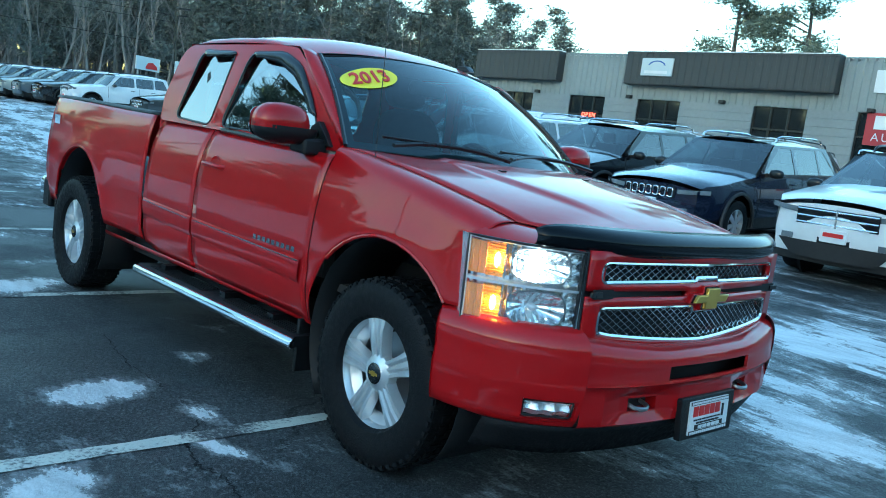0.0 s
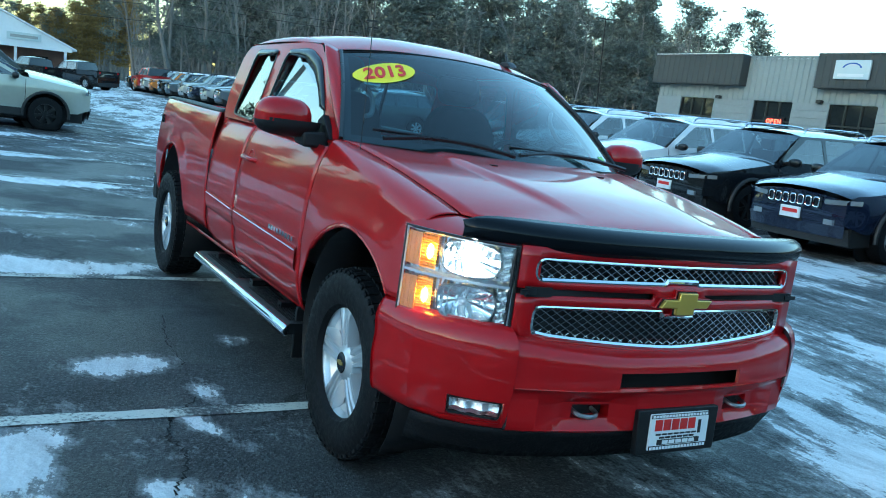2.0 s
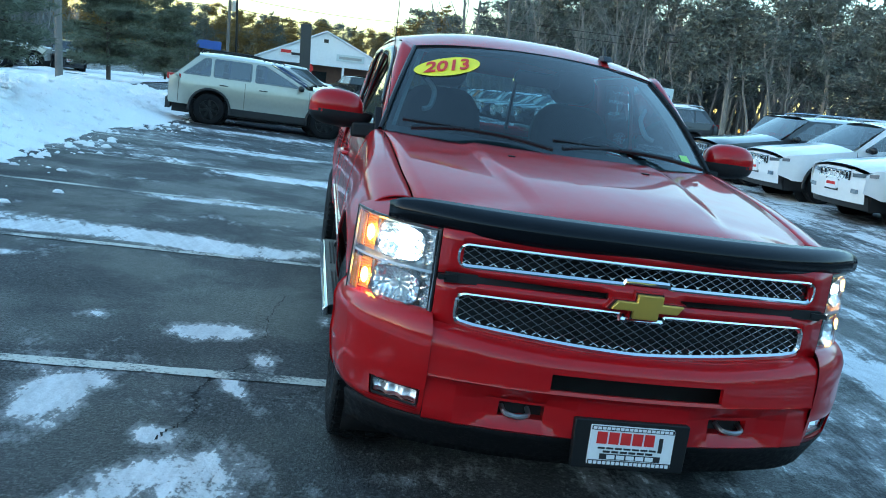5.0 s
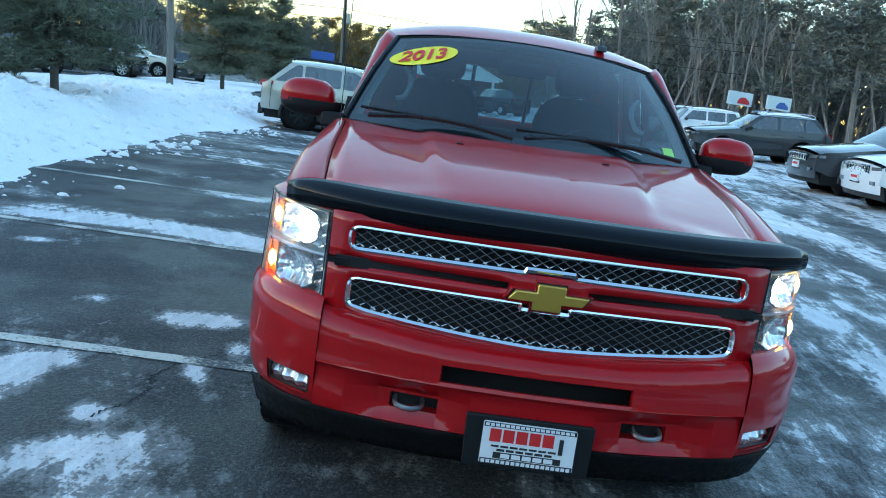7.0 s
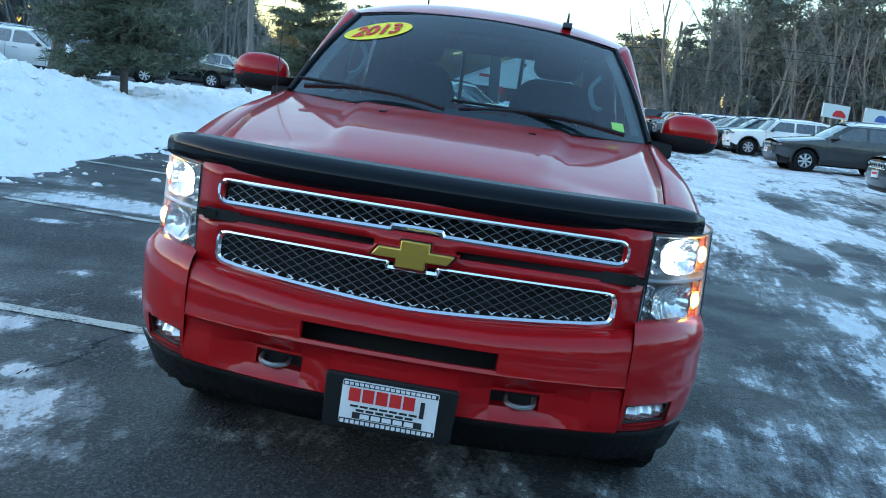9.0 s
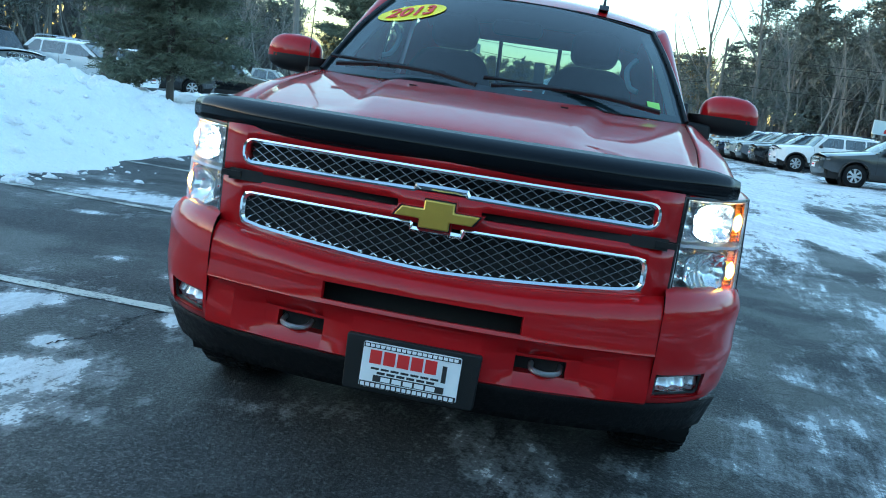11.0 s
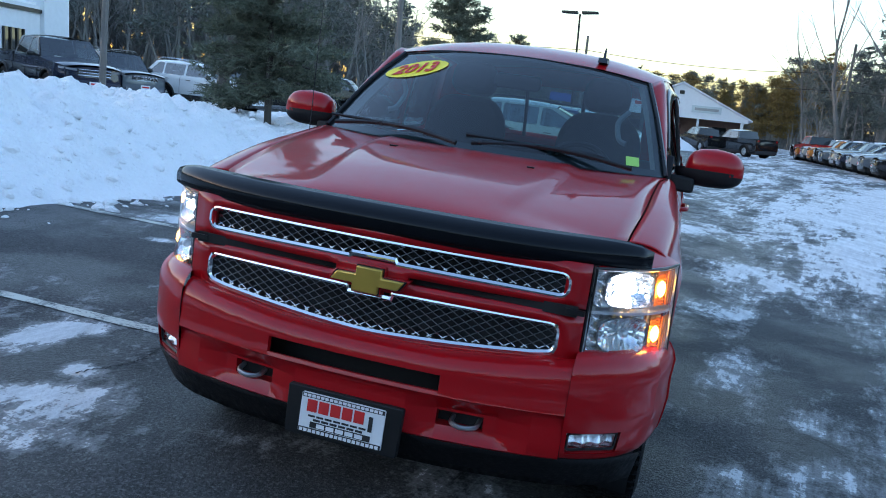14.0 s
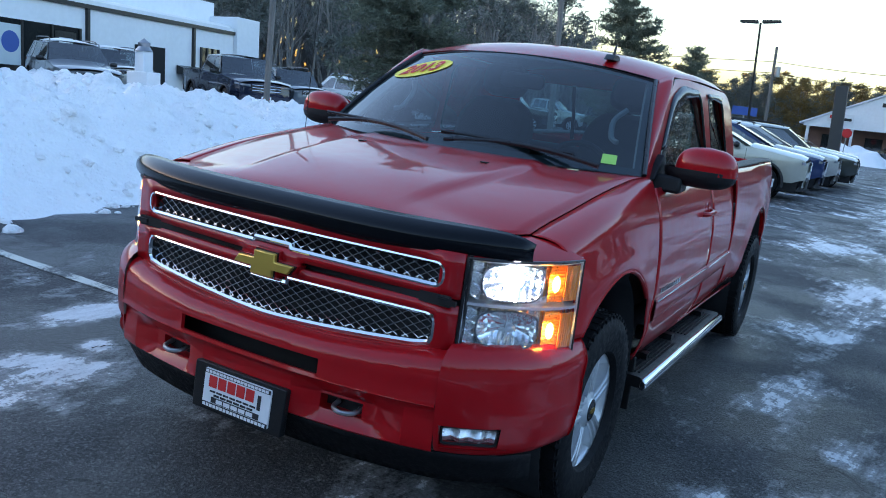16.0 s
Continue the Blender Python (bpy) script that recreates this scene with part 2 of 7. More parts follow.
def side_x(y, z, bed=False):
    """Half width of the body side."""
    if bed:
        w = soft(z, [.4, .5, .62, .72, .8, .95, 1.05, 1.15, 1.25, 1.34], [.955, .985, 1.0, 1.004, 1.012, 1.01, 1.002, .99, .972, .945])
    else:
        w = soft(z, [.4, .5, .62, .72, .8, .95, 1.05, 1.15, 1.22, 1.27, 1.30], [.955, .985, 1.0, 1.004, 1.014, 1.008, .995, .975, .95, .922, .91])
    w -= .030 * smooth(-.05, -.62, y) * smooth(.5, .9, z)
    w -= soft(y, [-.6, .5, 2.45, 3.67, 4.46], [.012, .015, .035, .045, .085]) + .02 * smooth(.62, .45, z)
    for cy, cz in ((.0, .44), (3.645, .475)):
        r = math.hypot(y - cy, z - cz)
        w += .013 * math.exp(-((r - .53) / .10) ** 2) * smooth(1.15, .95, z)
    return w


def arch(y, rocker, front):
    """Lower edge of the body side at y."""
    cy, cz, r = (.0, .44, .52) if front else (3.645, .475, .53)
    d = abs(y - cy)
    return max(rocker, cz + math.sqrt(r * r - d * d)) if d < r else rocker


def seam_x(y):
    return soft(y, [-.6, -.5, -.2, .4, .5], [.80, .806, .828, .850, .872])


def seam_z(y):
    return soft(y, [-.62, -.5, -.3, 0, .25, .45, .55], [1.085, 1.122, 1.168, 1.225, 1.262, 1.288, 1.295])


def columns(a, b, extra, n):
    ys = lin(a, b, n) + [e for e in extra if a < e < b]
    return sorted(set(round(v, 4) for v in ys))


def both(name, vf, material, parent=None, label="", **kw):
    l = part(name, mirrored(vf), material, parent or truck, label, **kw)      # right side of the truck (-x)
    r = part(name, vf, material, parent or truck, label, **kw)
    return l, r


ARCHF = [.0 + .52 * math.cos(radians(a)) * s for a in range(0, 91, 6) for s in (-1, 1)]
ARCHR = [3.645 + .53 * math.cos(radians(a)) * s for a in range(0, 91, 6) for s in (-1, 1)]


def fender():
    ys = columns(-.53, .522, ARCHF, 30)
    v, rows = [], 26
    for y in ys:
        lo = arch(y, .47 if y > 0 else .775, True)
        sh = seam_z(y) - .075 + .02 * smooth(.2, .5, y)
        x0 = side_x(y, sh)
        for j in range(17):
            z = lo + (sh - lo) * j / 16
            v.append((side_x(y, z), y + .052 * smooth(-.36, -.53, y) * smooth(1.10, 1.06, z), z))
        for j in range(1, 10):                      # rolls over to the bonnet seam
            t = j / 9
            cx, cz = x0 - .012, seam_z(y) + .004
            v.append(((1 - t) ** 2 * x0 + 2 * t * (1 - t) * cx + t * t * seam_x(y), y, (1 - t) ** 2 * sh + 2 * t * (1 - t) * cz + t * t * seam_z(y)))
    k = rows
    f = [(i * k + j, (i + 1) * k + j, (i + 1) * k + j + 1, i * k + j + 1) for i in range(len(ys) - 1) for j in range(k - 1)]
    return v, f


def belt(y):
    return 1.255 + .028 * smooth(.7, 2.3, y)


def panel(a, b, lo, hi, bed=False, front=False, extra=(), n=22, rows=22, roll=0.0):
    ys = columns(a, b, extra, n)
    def fn(y, t):
        z0, z1 = lo(y), hi(y)
        z = z0 + (z1 - z0) * t
        return (side_x(y, z, bed), y, z)
    v, f = grid(fn, ys, lin(0, 1, rows))
    return v, f


both("fender", fender(), RED, thick=.004, angle=50)
both("front_door", panel(.532, 1.742, lambda y: .47, belt), RED, thick=.004)
both("rear_door", panel(1.752, 2.44, lambda y: .47 + .04 * smooth(2.2, 2.44, y), belt, n=12), RED, thick=.004)
bed = panel(2.475, 4.46, lambda y: arch(y, .52, False), lambda y: 1.31 + .02 * smooth(2.5, 4.3, y), True, extra=ARCHR, n=34)


def bed_corner():
    def fn(a, t):
        z = .60 + .73 * t
        w = side_x(4.46, z, True)
        return (w - .10 * (1 - math.cos(a)), 4.46 + .10 * math.sin(a), z)
    return grid(fn, lin(0, math.pi / 2, 6), lin(0, 1, 12))


both("bed_side", joined(bed, bed_corner()), RED, thick=.004)
both("bed_rail_cap", grid(lambda y, a: (.905 - .055 - .04 * smooth(2.5, 4.5, y) + .055 * math.cos(a), y, 1.312 + .02 * smooth(2.5, 4.3, y) + .022 * math.sin(a)), lin(2.49, 4.52, 14), lin(0, math.pi, 6)), BLACK, label="black plastic cap on the bed rail", thick=.003)
both("bed_inner_wall", box(.80, .83, 2.5, 4.5, 1.03, 1.31), RED)
part("tailgate", box(-.82, .82, 4.50, 4.55, .62, 1.32), RED, truck, bevel=.01)
part("bed_floor", box(-.8, .8, 2.5, 4.5, .72, .75), BLACK, truck)
part("bed_front_wall", box(-.82, .82, 2.48, 2.5, .7, 1.30), RED, truck)
both("tail_lamp", grid(lambda a, t: (.885 - .09 * (1 - math.cos(a)), 4.475 + .10 * math.sin(a), .88 + .36 * t), lin(0.1, 1.5, 5), lin(0, 1, 4)), REDLENS, label="red tail lamp at the bed corner", thick=.01)
part("rear_bumper", joined(slab(rounded(-.90, .90, .46, .68, .04), "y", 4.5, 4.68)), CHROME, truck, bevel=.02)
both("rear_bumper_corner", box(.84, .92, 4.38, 4.54, .45, .68), BLACK, bevel=.02)


def liner(cy, cz, r):
    return grid(lambda a, t: ((.952 - .02 * (cy > 2) - .42 * t), cy + (r - .004) * math.cos(a), cz + (r - .004) * math.sin(a)), lin(radians(-35), radians(215), 26), [0, 1])


both("wheel_liner", liner(.0, .44, .52), BLACK, label="black plastic wheel-arch liner", thick=.004)
both("wheel_liner", liner(3.645, .475, .53), BLACK, thick=.004)


def lip(cy, cz, r, lo):
    pts = []
    for a in range(-20, 201, 8):
        y, z = cy + r * math.cos(radians(a)), cz + r * math.sin(radians(a))
        if z > lo:
            pts.append((side_x(y, z, cy > 2) - .004, y, z))
    return tube(pts, .009, n=6)


both("arch_lip", lip(.0, .44, .52, .76), RED)
both("arch_lip", lip(3.645, .475, .53, .55), RED)
both("rocker_panel", grid(lambda y, a: (.935 - .05 + .05 * math.cos(a), y, .47 + .035 * math.sin(a)), lin(.53, 3.12, 6), lin(-1.6, 0.1, 6)), RED, thick=.004)
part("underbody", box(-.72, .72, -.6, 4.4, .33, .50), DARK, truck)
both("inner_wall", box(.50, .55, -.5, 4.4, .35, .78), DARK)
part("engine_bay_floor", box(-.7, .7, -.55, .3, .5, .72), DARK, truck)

# body mouldings, badge, handles
def moulding(a, b, z0a, z1a, z0b, z1b):
    def fn(y, t):
        u = (y - a) / (b - a)
        z = (z0a + (z0b - z0a) * u) * (1 - t) + (z1a + (z1b - z1a) * u) * t
        return (side_x(y, z) + .004 + .012 * math.sin(math.pi * min(max(t, 0.0), 1)) ** .5, y, z)
    return grid(fn, lin(a, b, 12), lin(0, 1, 8))


both("door_moulding", moulding(.60, 1.735, .635, .755, .665, .775), RED, label="red body-side moulding", angle=60)
both("door_moulding", moulding(1.76, 2.425, .665, .775, .68, .795), RED, angle=60)
both("moulding_strip", joined(tube([(side_x(y, .745) + .014, y, .742 + .018 * (y - .6) / 1.1) for y in lin(.6, 1.72, 8)], .004, n=5), tube([(side_x(y, .765) + .014, y, .760 + .02 * (y - 1.8) / .6) for y in lin(1.78, 2.41, 5)], .004, n=5)), CHROME)


for i in range(9):
    y = .645 + i * .045
    x = side_x(y, .79)
    both("badge_bar", box(x - .002, x + .007, y, y + .030, .776, .800), CHROME)


def handle():
    return joined(tube(spline([(.955, 1.47, 1.085), (.990, 1.49, 1.088), (.996, 1.57, 1.092), (.990, 1.66, 1.093), (.955, 1.685, 1.09)], 5), .014, n=8))


both("door_handle", handle(), RED, label="red pull handle over a round cup")
both("handle_cup", moved(lathe([(0, .001), (.002, .05), (.006, .056), (.002, .06)], 20), pose(.957, 1.575, 1.085)), RED)
both("badge_plate", box(.925, .936, 4.20, 4.32, 1.13, 1.20), CHROME, label="small chrome badge bars on the bed side")
both("mud_flap", box(.76, .96, .60, .62, .20, .46), BLACK, label="black mud flap", bevel=.006)
both("mud_flap", box(.74, .93, 4.19, 4.21, .22, .60), BLACK, bevel=.006)

for ys in (.527, 1.747):
    both("door_gap", grid(lambda a, z: (side_x(ys, z) - .004, ys + a, z), [-.012, .012], lin(.47, belt(ys), 10)), DARK)
both("bed_gap", grid(lambda a, z: (side_x(2.45, z) - .035, 2.457 + a, z), [-.03, .03], lin(.47, 1.30, 10)), DARK)

# running boards
both("running_board", slab([(.86, .335), (1.01, .335), (1.025, .352), (1.02, .375), (1.00, .388), (.86, .388)], "y", .56, 2.36), BLACK, label="black running board with ribbed treads")
both("board_bar", slab([(1.008, .330), (1.028, .328), (1.042, .345), (1.038, .368), (1.024, .381), (1.01, .382)], "y", .55, 2.37), CHROME, label="polished chrome edge of the running board", bevel=.005)
for ya in (.62, 1.55):
    for k in range(6):
        both("tread_rib", box(.875 + k * .020, .885 + k * .020, ya, ya + .68, .388, .394), RUBBER)
for ya in (.85, 1.35, 2.1):
    both("board_bracket", box(.75, .95, ya, ya + .06, .35, .42), TRIMBLACK)

# ---- cab ----
def gx(z, y=2.0):
    return gx0(z) - .045 * smooth(1.7, 1.0, y)


def gx0(z):
    return soft(z, [1.25, 1.30, 1.5, 1.73, 1.79], [.922, .908, .872, .812, .775])




def loop(pts, r=.03):
    """Rounds the corners of a 2D outline."""
    out, n = [], len(pts)
    for i in range(n):
        p, a, b = Vector(pts[i]), Vector(pts[i - 1]), Vector(pts[(i + 1) % n])
        d1, d2 = min(r, (a - p).length * .45), min(r, (b - p).length * .45)
        s, e = p + (a - p).normalized() * d1, p + (b - p).normalized() * d2
        for k in range(5):
            t = k / 4
            q = (1 - t) ** 2 * s + 2 * t * (1 - t) * p + t * t * e
            out.append((q.x, q.y))
    return out


W1 = loop([(.79, 1.290), (1.67, 1.305), (1.56, 1.726), (1.27, 1.726), (1.08, 1.655), (.90, 1.50), (.80, 1.375)], .06)
W2 = loop([(1.80, 1.300), (2.25, 1.318), (2.13, 1.728), (1.72, 1.726)], .06)
CAB = loop([(.50, 1.268), (2.45, 1.288), (2.475, 1.42), (2.40, 1.70), (2.34, 1.770), (1.40, 1.783), (1.18, 1.765), (.98, 1.645), (.77, 1.478), (.55, 1.325)], .04)
def eased(ob, side):
    """Lays the shading of the flat-filled cab side onto its curved skin."""
    ns = []
    for q in ob.data.vertices:
        y, z = q.co.y, q.co.z
        ns.append(Vector((side, -side * 0 - (gx(z, y + .01) - gx(z, y - .01)) / .02, -(gx(z + .02, y) - gx(z - .02, y)) / .04)).normalized())
    ob.data.normals_split_custom_set_from_vertices(ns)


for ob_, s_ in zip(both("cab_side", holed(CAB, (W1, W2), lambda y, z: (gx(z, y), y, z)), RED, angle=180), (-1, 1)):
    eased(ob_, s_)


def glassy(lp, off):
    c = Vector((sum(p[0] for p in lp) / len(lp), sum(p[1] for p in lp) / len(lp)))
    lp = [(c.x + (p[0] - c.x) * 1.09, c.y + (p[1] - c.y) * 1.06) for p in lp]
    return [(gx(p[1], p[0]) + off - .05 * (p[1] - 1.30), p[0], p[1]) for p in lp], [tuple(range(len(lp)))]


both("side_window", glassy(W1, -.006), GLASS_SIDE, label="tinted side window glass", smooth=False)
both("side_window", glassy(W2, -.006), GLASS_SIDE, smooth=False)
for W in (W1, W2):
    both("window_seal", tube([(gx(q, p) - .002, p, q) for p, q in W], .007, True, 6), TRIMBLACK)
both("belt_seal", tube([(side_x(y, belt(y)) + .002, y, belt(y) + .012) for y in lin(.72, 1.66, 8)], .013, n=6), TRIMBLACK)


def visor(lp, lo, hi):
    """Smoked rain visor along the top of a window."""
    sel = [p for p in lp if (p[1] > lo and hi(p))]
    cz = sum(p[1] for p in lp) / len(lp)
    cy = sum(p[0] for p in lp) / len(lp)
    v = []
    for p in sel:
        d = Vector((p[0] - cy, p[1] - cz)).normalized()
        o, i = (p[0] + d.x * .02, p[1] + d.y * .02), (p[0] - d.x * .05, p[1] - d.y * .05)
        v += [(gx(o[1], o[0]) + .003, *o), (gx(p[1], p[0]) + .013, *p), (gx(i[1], i[0]) + .014, *i)]
    return v, [(3 * a + b, 3 * a + 3 + b, 3 * a + 4 + b, 3 * a + 1 + b) for a in range(len(sel) - 1) for b in (0, 1)]


both("window_visor", visor(W1[5:], 1.40, lambda p: p[0] < 1.53), GLOSSBLACK, label="smoked window rain visor", thick=.003)
both("window_visor", visor(W2[8:], 1.70, lambda p: p[0] < 2.11), GLOSSBLACK, thick=.003)


def roof_z(x, y):
    c = soft(y, [1.02, 1.15, 1.4, 1.7, 2.1, 2.3, 2.42], [1.800, 1.842, 1.888, 1.904, 1.898, 1.872, 1.83])
    return c - .068 * (abs(x) / .66) ** 2.4


def ws_top(x):
    return 1.01 + .08 * (x / .68) ** 2


def roof():
    def fn(u, v):
        x = u * .70
        y = ws_top(x) + (2.42 - ws_top(x)) * v
        return (x, y, roof_z(x, y))
    a = grid(fn, lin(-1, 1, 20), lin(0, 1, 20), True)
    def rail(v, t):
        y0 = ws_top(.70) + (2.42 - ws_top(.70)) * v
        z0 = roof_z(.70, y0)
        y1 = 1.19 + (2.36 - 1.19) * v
        z1 = 1.775 + .012 * math.sin(math.pi * v)
        x1 = gx(z1, y1) + .003
        c = (x1 - .015, (y0 + y1) / 2, z0 - .004)
        p = [(1 - t) ** 2 * q + 2 * t * (1 - t) * w + t * t * r for q, w, r in zip((.70, y0, z0), c, (x1, y1, z1))]
        return tuple(p)
    b = grid(rail, lin(0, 1, 20), lin(0, 1, 8))
    return joined(a, b, mirrored(b))


part("roof", roof(), RED, truck, angle=60)


def ws(u, v, off=0.0):
    """Windscreen surface: u across, v upwards."""
    xb, xt = u * .862, u * .685
    b = Vector((xb, .215 + .315 * u * u, 1.298))
    t = Vector((xt, ws_top(xt) - .004, 1.796 - .060 * u * u))
    p = b.lerp(t, v)
    p += Vector((0, -.5, .8)).normalized() * (.03 * math.sin(math.pi * v) + off)
    return tuple(p)


part("windshield", grid(ws, lin(-1, 1, 24), lin(0, 1, 16), True), GLASS_WS, truck, "tinted windscreen glass")
def frit(u0, u1, v0, v1, nu, nv):
    return grid(lambda a, b: ws(a, b, -.004), lin(u0, u1, nu), lin(v0, v1, nv), True)
part("windshield_border", joined(frit(-1, -.955, 0, 1, 1, 14), frit(.955, 1, 0, 1, 1, 14), frit(-.955, .955, .955, 1, 20, 1), frit(-.955, .955, 0, .06, 20, 1)), BLACKINK, truck)


def pillar(v, t):
    p = Vector(ws(1, v))
    y = inter(v, [0, .35, .7, .92, 1], [.56, .78, .99, 1.13, 1.19])
    z = inter(v, [0, .35, .7, .92, 1], [1.30, 1.478, 1.645, 1.75, 1.777])
    q = Vector((gx(z, y) + .002, y, z))
    m = (p + q) / 2 + Vector((.014, -.02, .014))
    return tuple((1 - t) ** 2 * p + 2 * t * (1 - t) * m + t * t * q)


both("windshield_pillar", grid(pillar, lin(0, 1, 14), lin(0, 1, 8)), RED, angle=60, thick=.004)
both("pillar_trim", tube([Vector(ws(1, v)) + Vector((.004, -.004, .006)) for v in lin(0, 1, 12)], .011, n=6), TRIMBLACK)
part("windshield_trim", tube([Vector(ws(u, 1)) + Vector((0, .0, .0)) for u in lin(-1, 1, 14)], .004, n=6), TRIMBLACK, truck)

# cab back with its window
BW = rounded(-.62, .62, 1.34, 1.70, .06)
part("cab_back", holed(loop([(-.90, .8), (.90, .8), (.905, 1.30), (.80, 1.74), (.66, 1.83), (-.66, 1.83), (-.80, 1.74), (-.905, 1.30)], .04), (BW,), lambda x, z: (x, 2.46 - .14 * smooth(1.3, 1.85, z), z)), RED, truck, thick=.02)
part("rear_window", ([(p[0], 2.455 - .14 * smooth(1.3, 1.85, p[1]), p[1]) for p in BW], [tuple(range(len(BW)))]), GLASS_WS, truck, "sliding rear window glass", smooth=False)
for x in (-.2, .2):
    part("rear_window_bar", tube([(x, 2.44 - .14 * smooth(1.3, 1.85, z), z) for z in (1.34, 1.5, 1.7)], .014, n=6), TRIMBLACK, truck)

# interior
part("cab_floor", box(-.85, .85, .35, 2.4, .62, .66), FABRIC, truck)
part("dashboard", slab([(.30, 1.0), (.30, 1.255), (.52, 1.285), (.80, 1.27), (.90, 1.20), (.86, 1.0)], "x", -.80, .80), BLACK, truck, bevel=.03)
both("door_card", box(.80, .86, .6, 2.4, .66, 1.27), GREYTRIM)
def seat(x):
    s = base("seat", "", "")
    s.parent = truck
    part("seat_cushion", slab(rounded(1.0, 1.55, .82, 1.0, .07), "x", x - .27, x + .27), FABRIC, s, bevel=.03)
    m = Matrix.Translation((x, 1.52, .95)) @ pose(0, 0, 0, -14)
    part("backrest", moved(slab(loop([(-.27, 0), (.27, 0), (.25, .5), (.16, .62), (-.16, .62), (-.25, .5)], .08), "y", -.07, .07), m), FABRIC, s, bevel=.04)
    part("headrest", moved(slab(rounded(-.14, .14, .64, .84, .07), "y", -.06, .06), m), FABRIC, s, bevel=.03)
    return s
seat(-.42); seat(.42)
part("rear_bench", box(-.75, .75, 2.15, 2.36, .8, 1.30), FABRIC, truck, bevel=.05)
wheel_m = Matrix.Translation((.40, .88, 1.22)) @ pose(0, 0, 0, 62)
part("steering_wheel", moved(joined(tube([(.185 * math.cos(a), .185 * math.sin(a), 0) for a in lin(0, 2 * math.pi, 28)[:-1]], .016, True), tube([(-.17, 0, 0), (.17, 0, 0)], .02), tube([(0, 0, 0), (0, -.17, 0)], .02), lathe([(-.03, .001), (-.03, .06), (.02, .07), (.02, .001)], 16, "z")), wheel_m), BLACK, truck)
part("rear_view_mirror", moved(slab(rounded(-.13, .13, -.04, .04, .03), "y", -.015, .015), Matrix.Translation((0, 1.0, 1.66)) @ pose(0, 0, 0, 12)), BLACK, truck, bevel=.008)
part("headliner", grid(lambda x, y: (x, y, roof_z(x, y) - .04), lin(-.7, .7, 6), lin(1.15, 2.4, 6)), GREYTRIM, truck)
both("grab_handle", tube(spline([(.64, .78, 1.42), (.60, .80, 1.44), (.58, .86, 1.52), (.62, .92, 1.58)], 4), .014, n=6), GREYTRIM)
both("inner_pillar", tube([Vector(ws(.97, v)) + Vector((0, .05, -.02)) for v in lin(0, 1, 8)], .035, n=6), GREYTRIM)

# windscreen stickers
def stuck(vf, u0, v0, su, sv):
    """Lays flat lettering (x, z) onto the windscreen."""
    out = []
    for p in vf[0]:
        out.append(ws(u0 + p[0] / su, v0 + p[2] / sv, .004 - p[1]))
    return out, vf[1]
def disc(a, b, y=0.0, n=40):
    return [(a * math.cos(2 * math.pi * i / n), y, b * math.sin(2 * math.pi * i / n)) for i in range(n)], [tuple(range(n))]
def slant(vf, k):
    return [(p[0], p[1], p[2] + k * p[0]) for p in vf[0]], vf[1]
yr = part("year_sticker", stuck(slant(disc(.178, .072), .20), -.72, .715, .80, .60), YELLOW, truck, "yellow oval windscreen sticker with red numerals")
n2013 = words("2013", .125, REDINK, bold=.003)
part("year_lettering", stuck(slant(([(p[0] * .98, p[1] - .002, p[2] * .92) for p in n2013[0]], n2013[1]), .20), -.72, .715, .80, .60), REDINK, yr)
part("inspection_sticker", grid(lambda a, b: ws(a, b, .003), lin(.80, .87, 2), lin(.06, .135, 2), True), GREENVINYL, truck, "small green inspection sticker")

# ---- bonnet ----
def hood_front(x):
    return -.865 + .30 * (abs(x) / .80) ** 3.2 + .03 * (x / .8) ** 2


def hood_z(x, y):
    zc = soft(y, [-.88, -.84, -.78, -.68, -.5, -.37, 0, .22, .5], [1.07, 1.105, 1.135, 1.163, 1.194, 1.212, 1.258, 1.284, 1.30])
    zs = seam_z(y)
    u = min(abs(x) / seam_x(y), 1)
    z = zc - (zc - zs) * u ** 2.4
    ridge = .355 + .10 * smooth(-.8, .25, y)
    z += .016 * smooth(ridge + .045, ridge - .02, abs(x)) * smooth(-.80, -.35, y)
    return z


def hood():
    def fn(u, v):
        yb = .225 + .30 * u * u
        xm = seam_x(yb)
        y0 = hood_front(u * .80)
        y = y0 + (yb - y0) * v
        x = u * (seam_x(y) - .006)
        return (x, y, hood_z(x, y) + .002)
    us = sorted(set(lin(-1, 1, 28) + [s * a for s in (-1, 1) for a in (.40, .43, .46, .49, .52, .55, .58)]))
    return grid(fn, us, lin(0, 1, 26), True)


part("bonnet", hood(), RED, truck, "red bonnet with two raised creases", thick=.004, angle=60)
part("cowl", grid(lambda u, v: (u * .83, .225 + .30 * u * u - .03 + .06 * v, 1.278 + .004 * v), lin(-1, 1, 12), [0, 1], True), TRIMBLACK, truck, thick=.004)


def deflector(u, t):
    x = u * .900
    e = abs(u)
    y = -.908 + .155 * e ** 3.4 + .025 * e * e
    zb, zt = 1.034 + .030 * e ** 6, 1.143 + .004 * e ** 4 - .030 * e ** 16
    prof = [(0, .012), (.25, -.018), (.55, -.022), (.8, .002), (1.0, .055)]
    off = soft(t, [a for a, _ in prof], [b for _, b in prof])
    return (x, y + off * (1 - .8 * e ** 8), zb + (zt - zb) * t)


part("hood_deflector", grid(deflector, [math.copysign(abs(a) ** .8, a) for a in lin(-1, 1, 36)], lin(0, 1, 12), True), DEFLECTOR, truck, "smoked black hood deflector", thick=.004, angle=60)

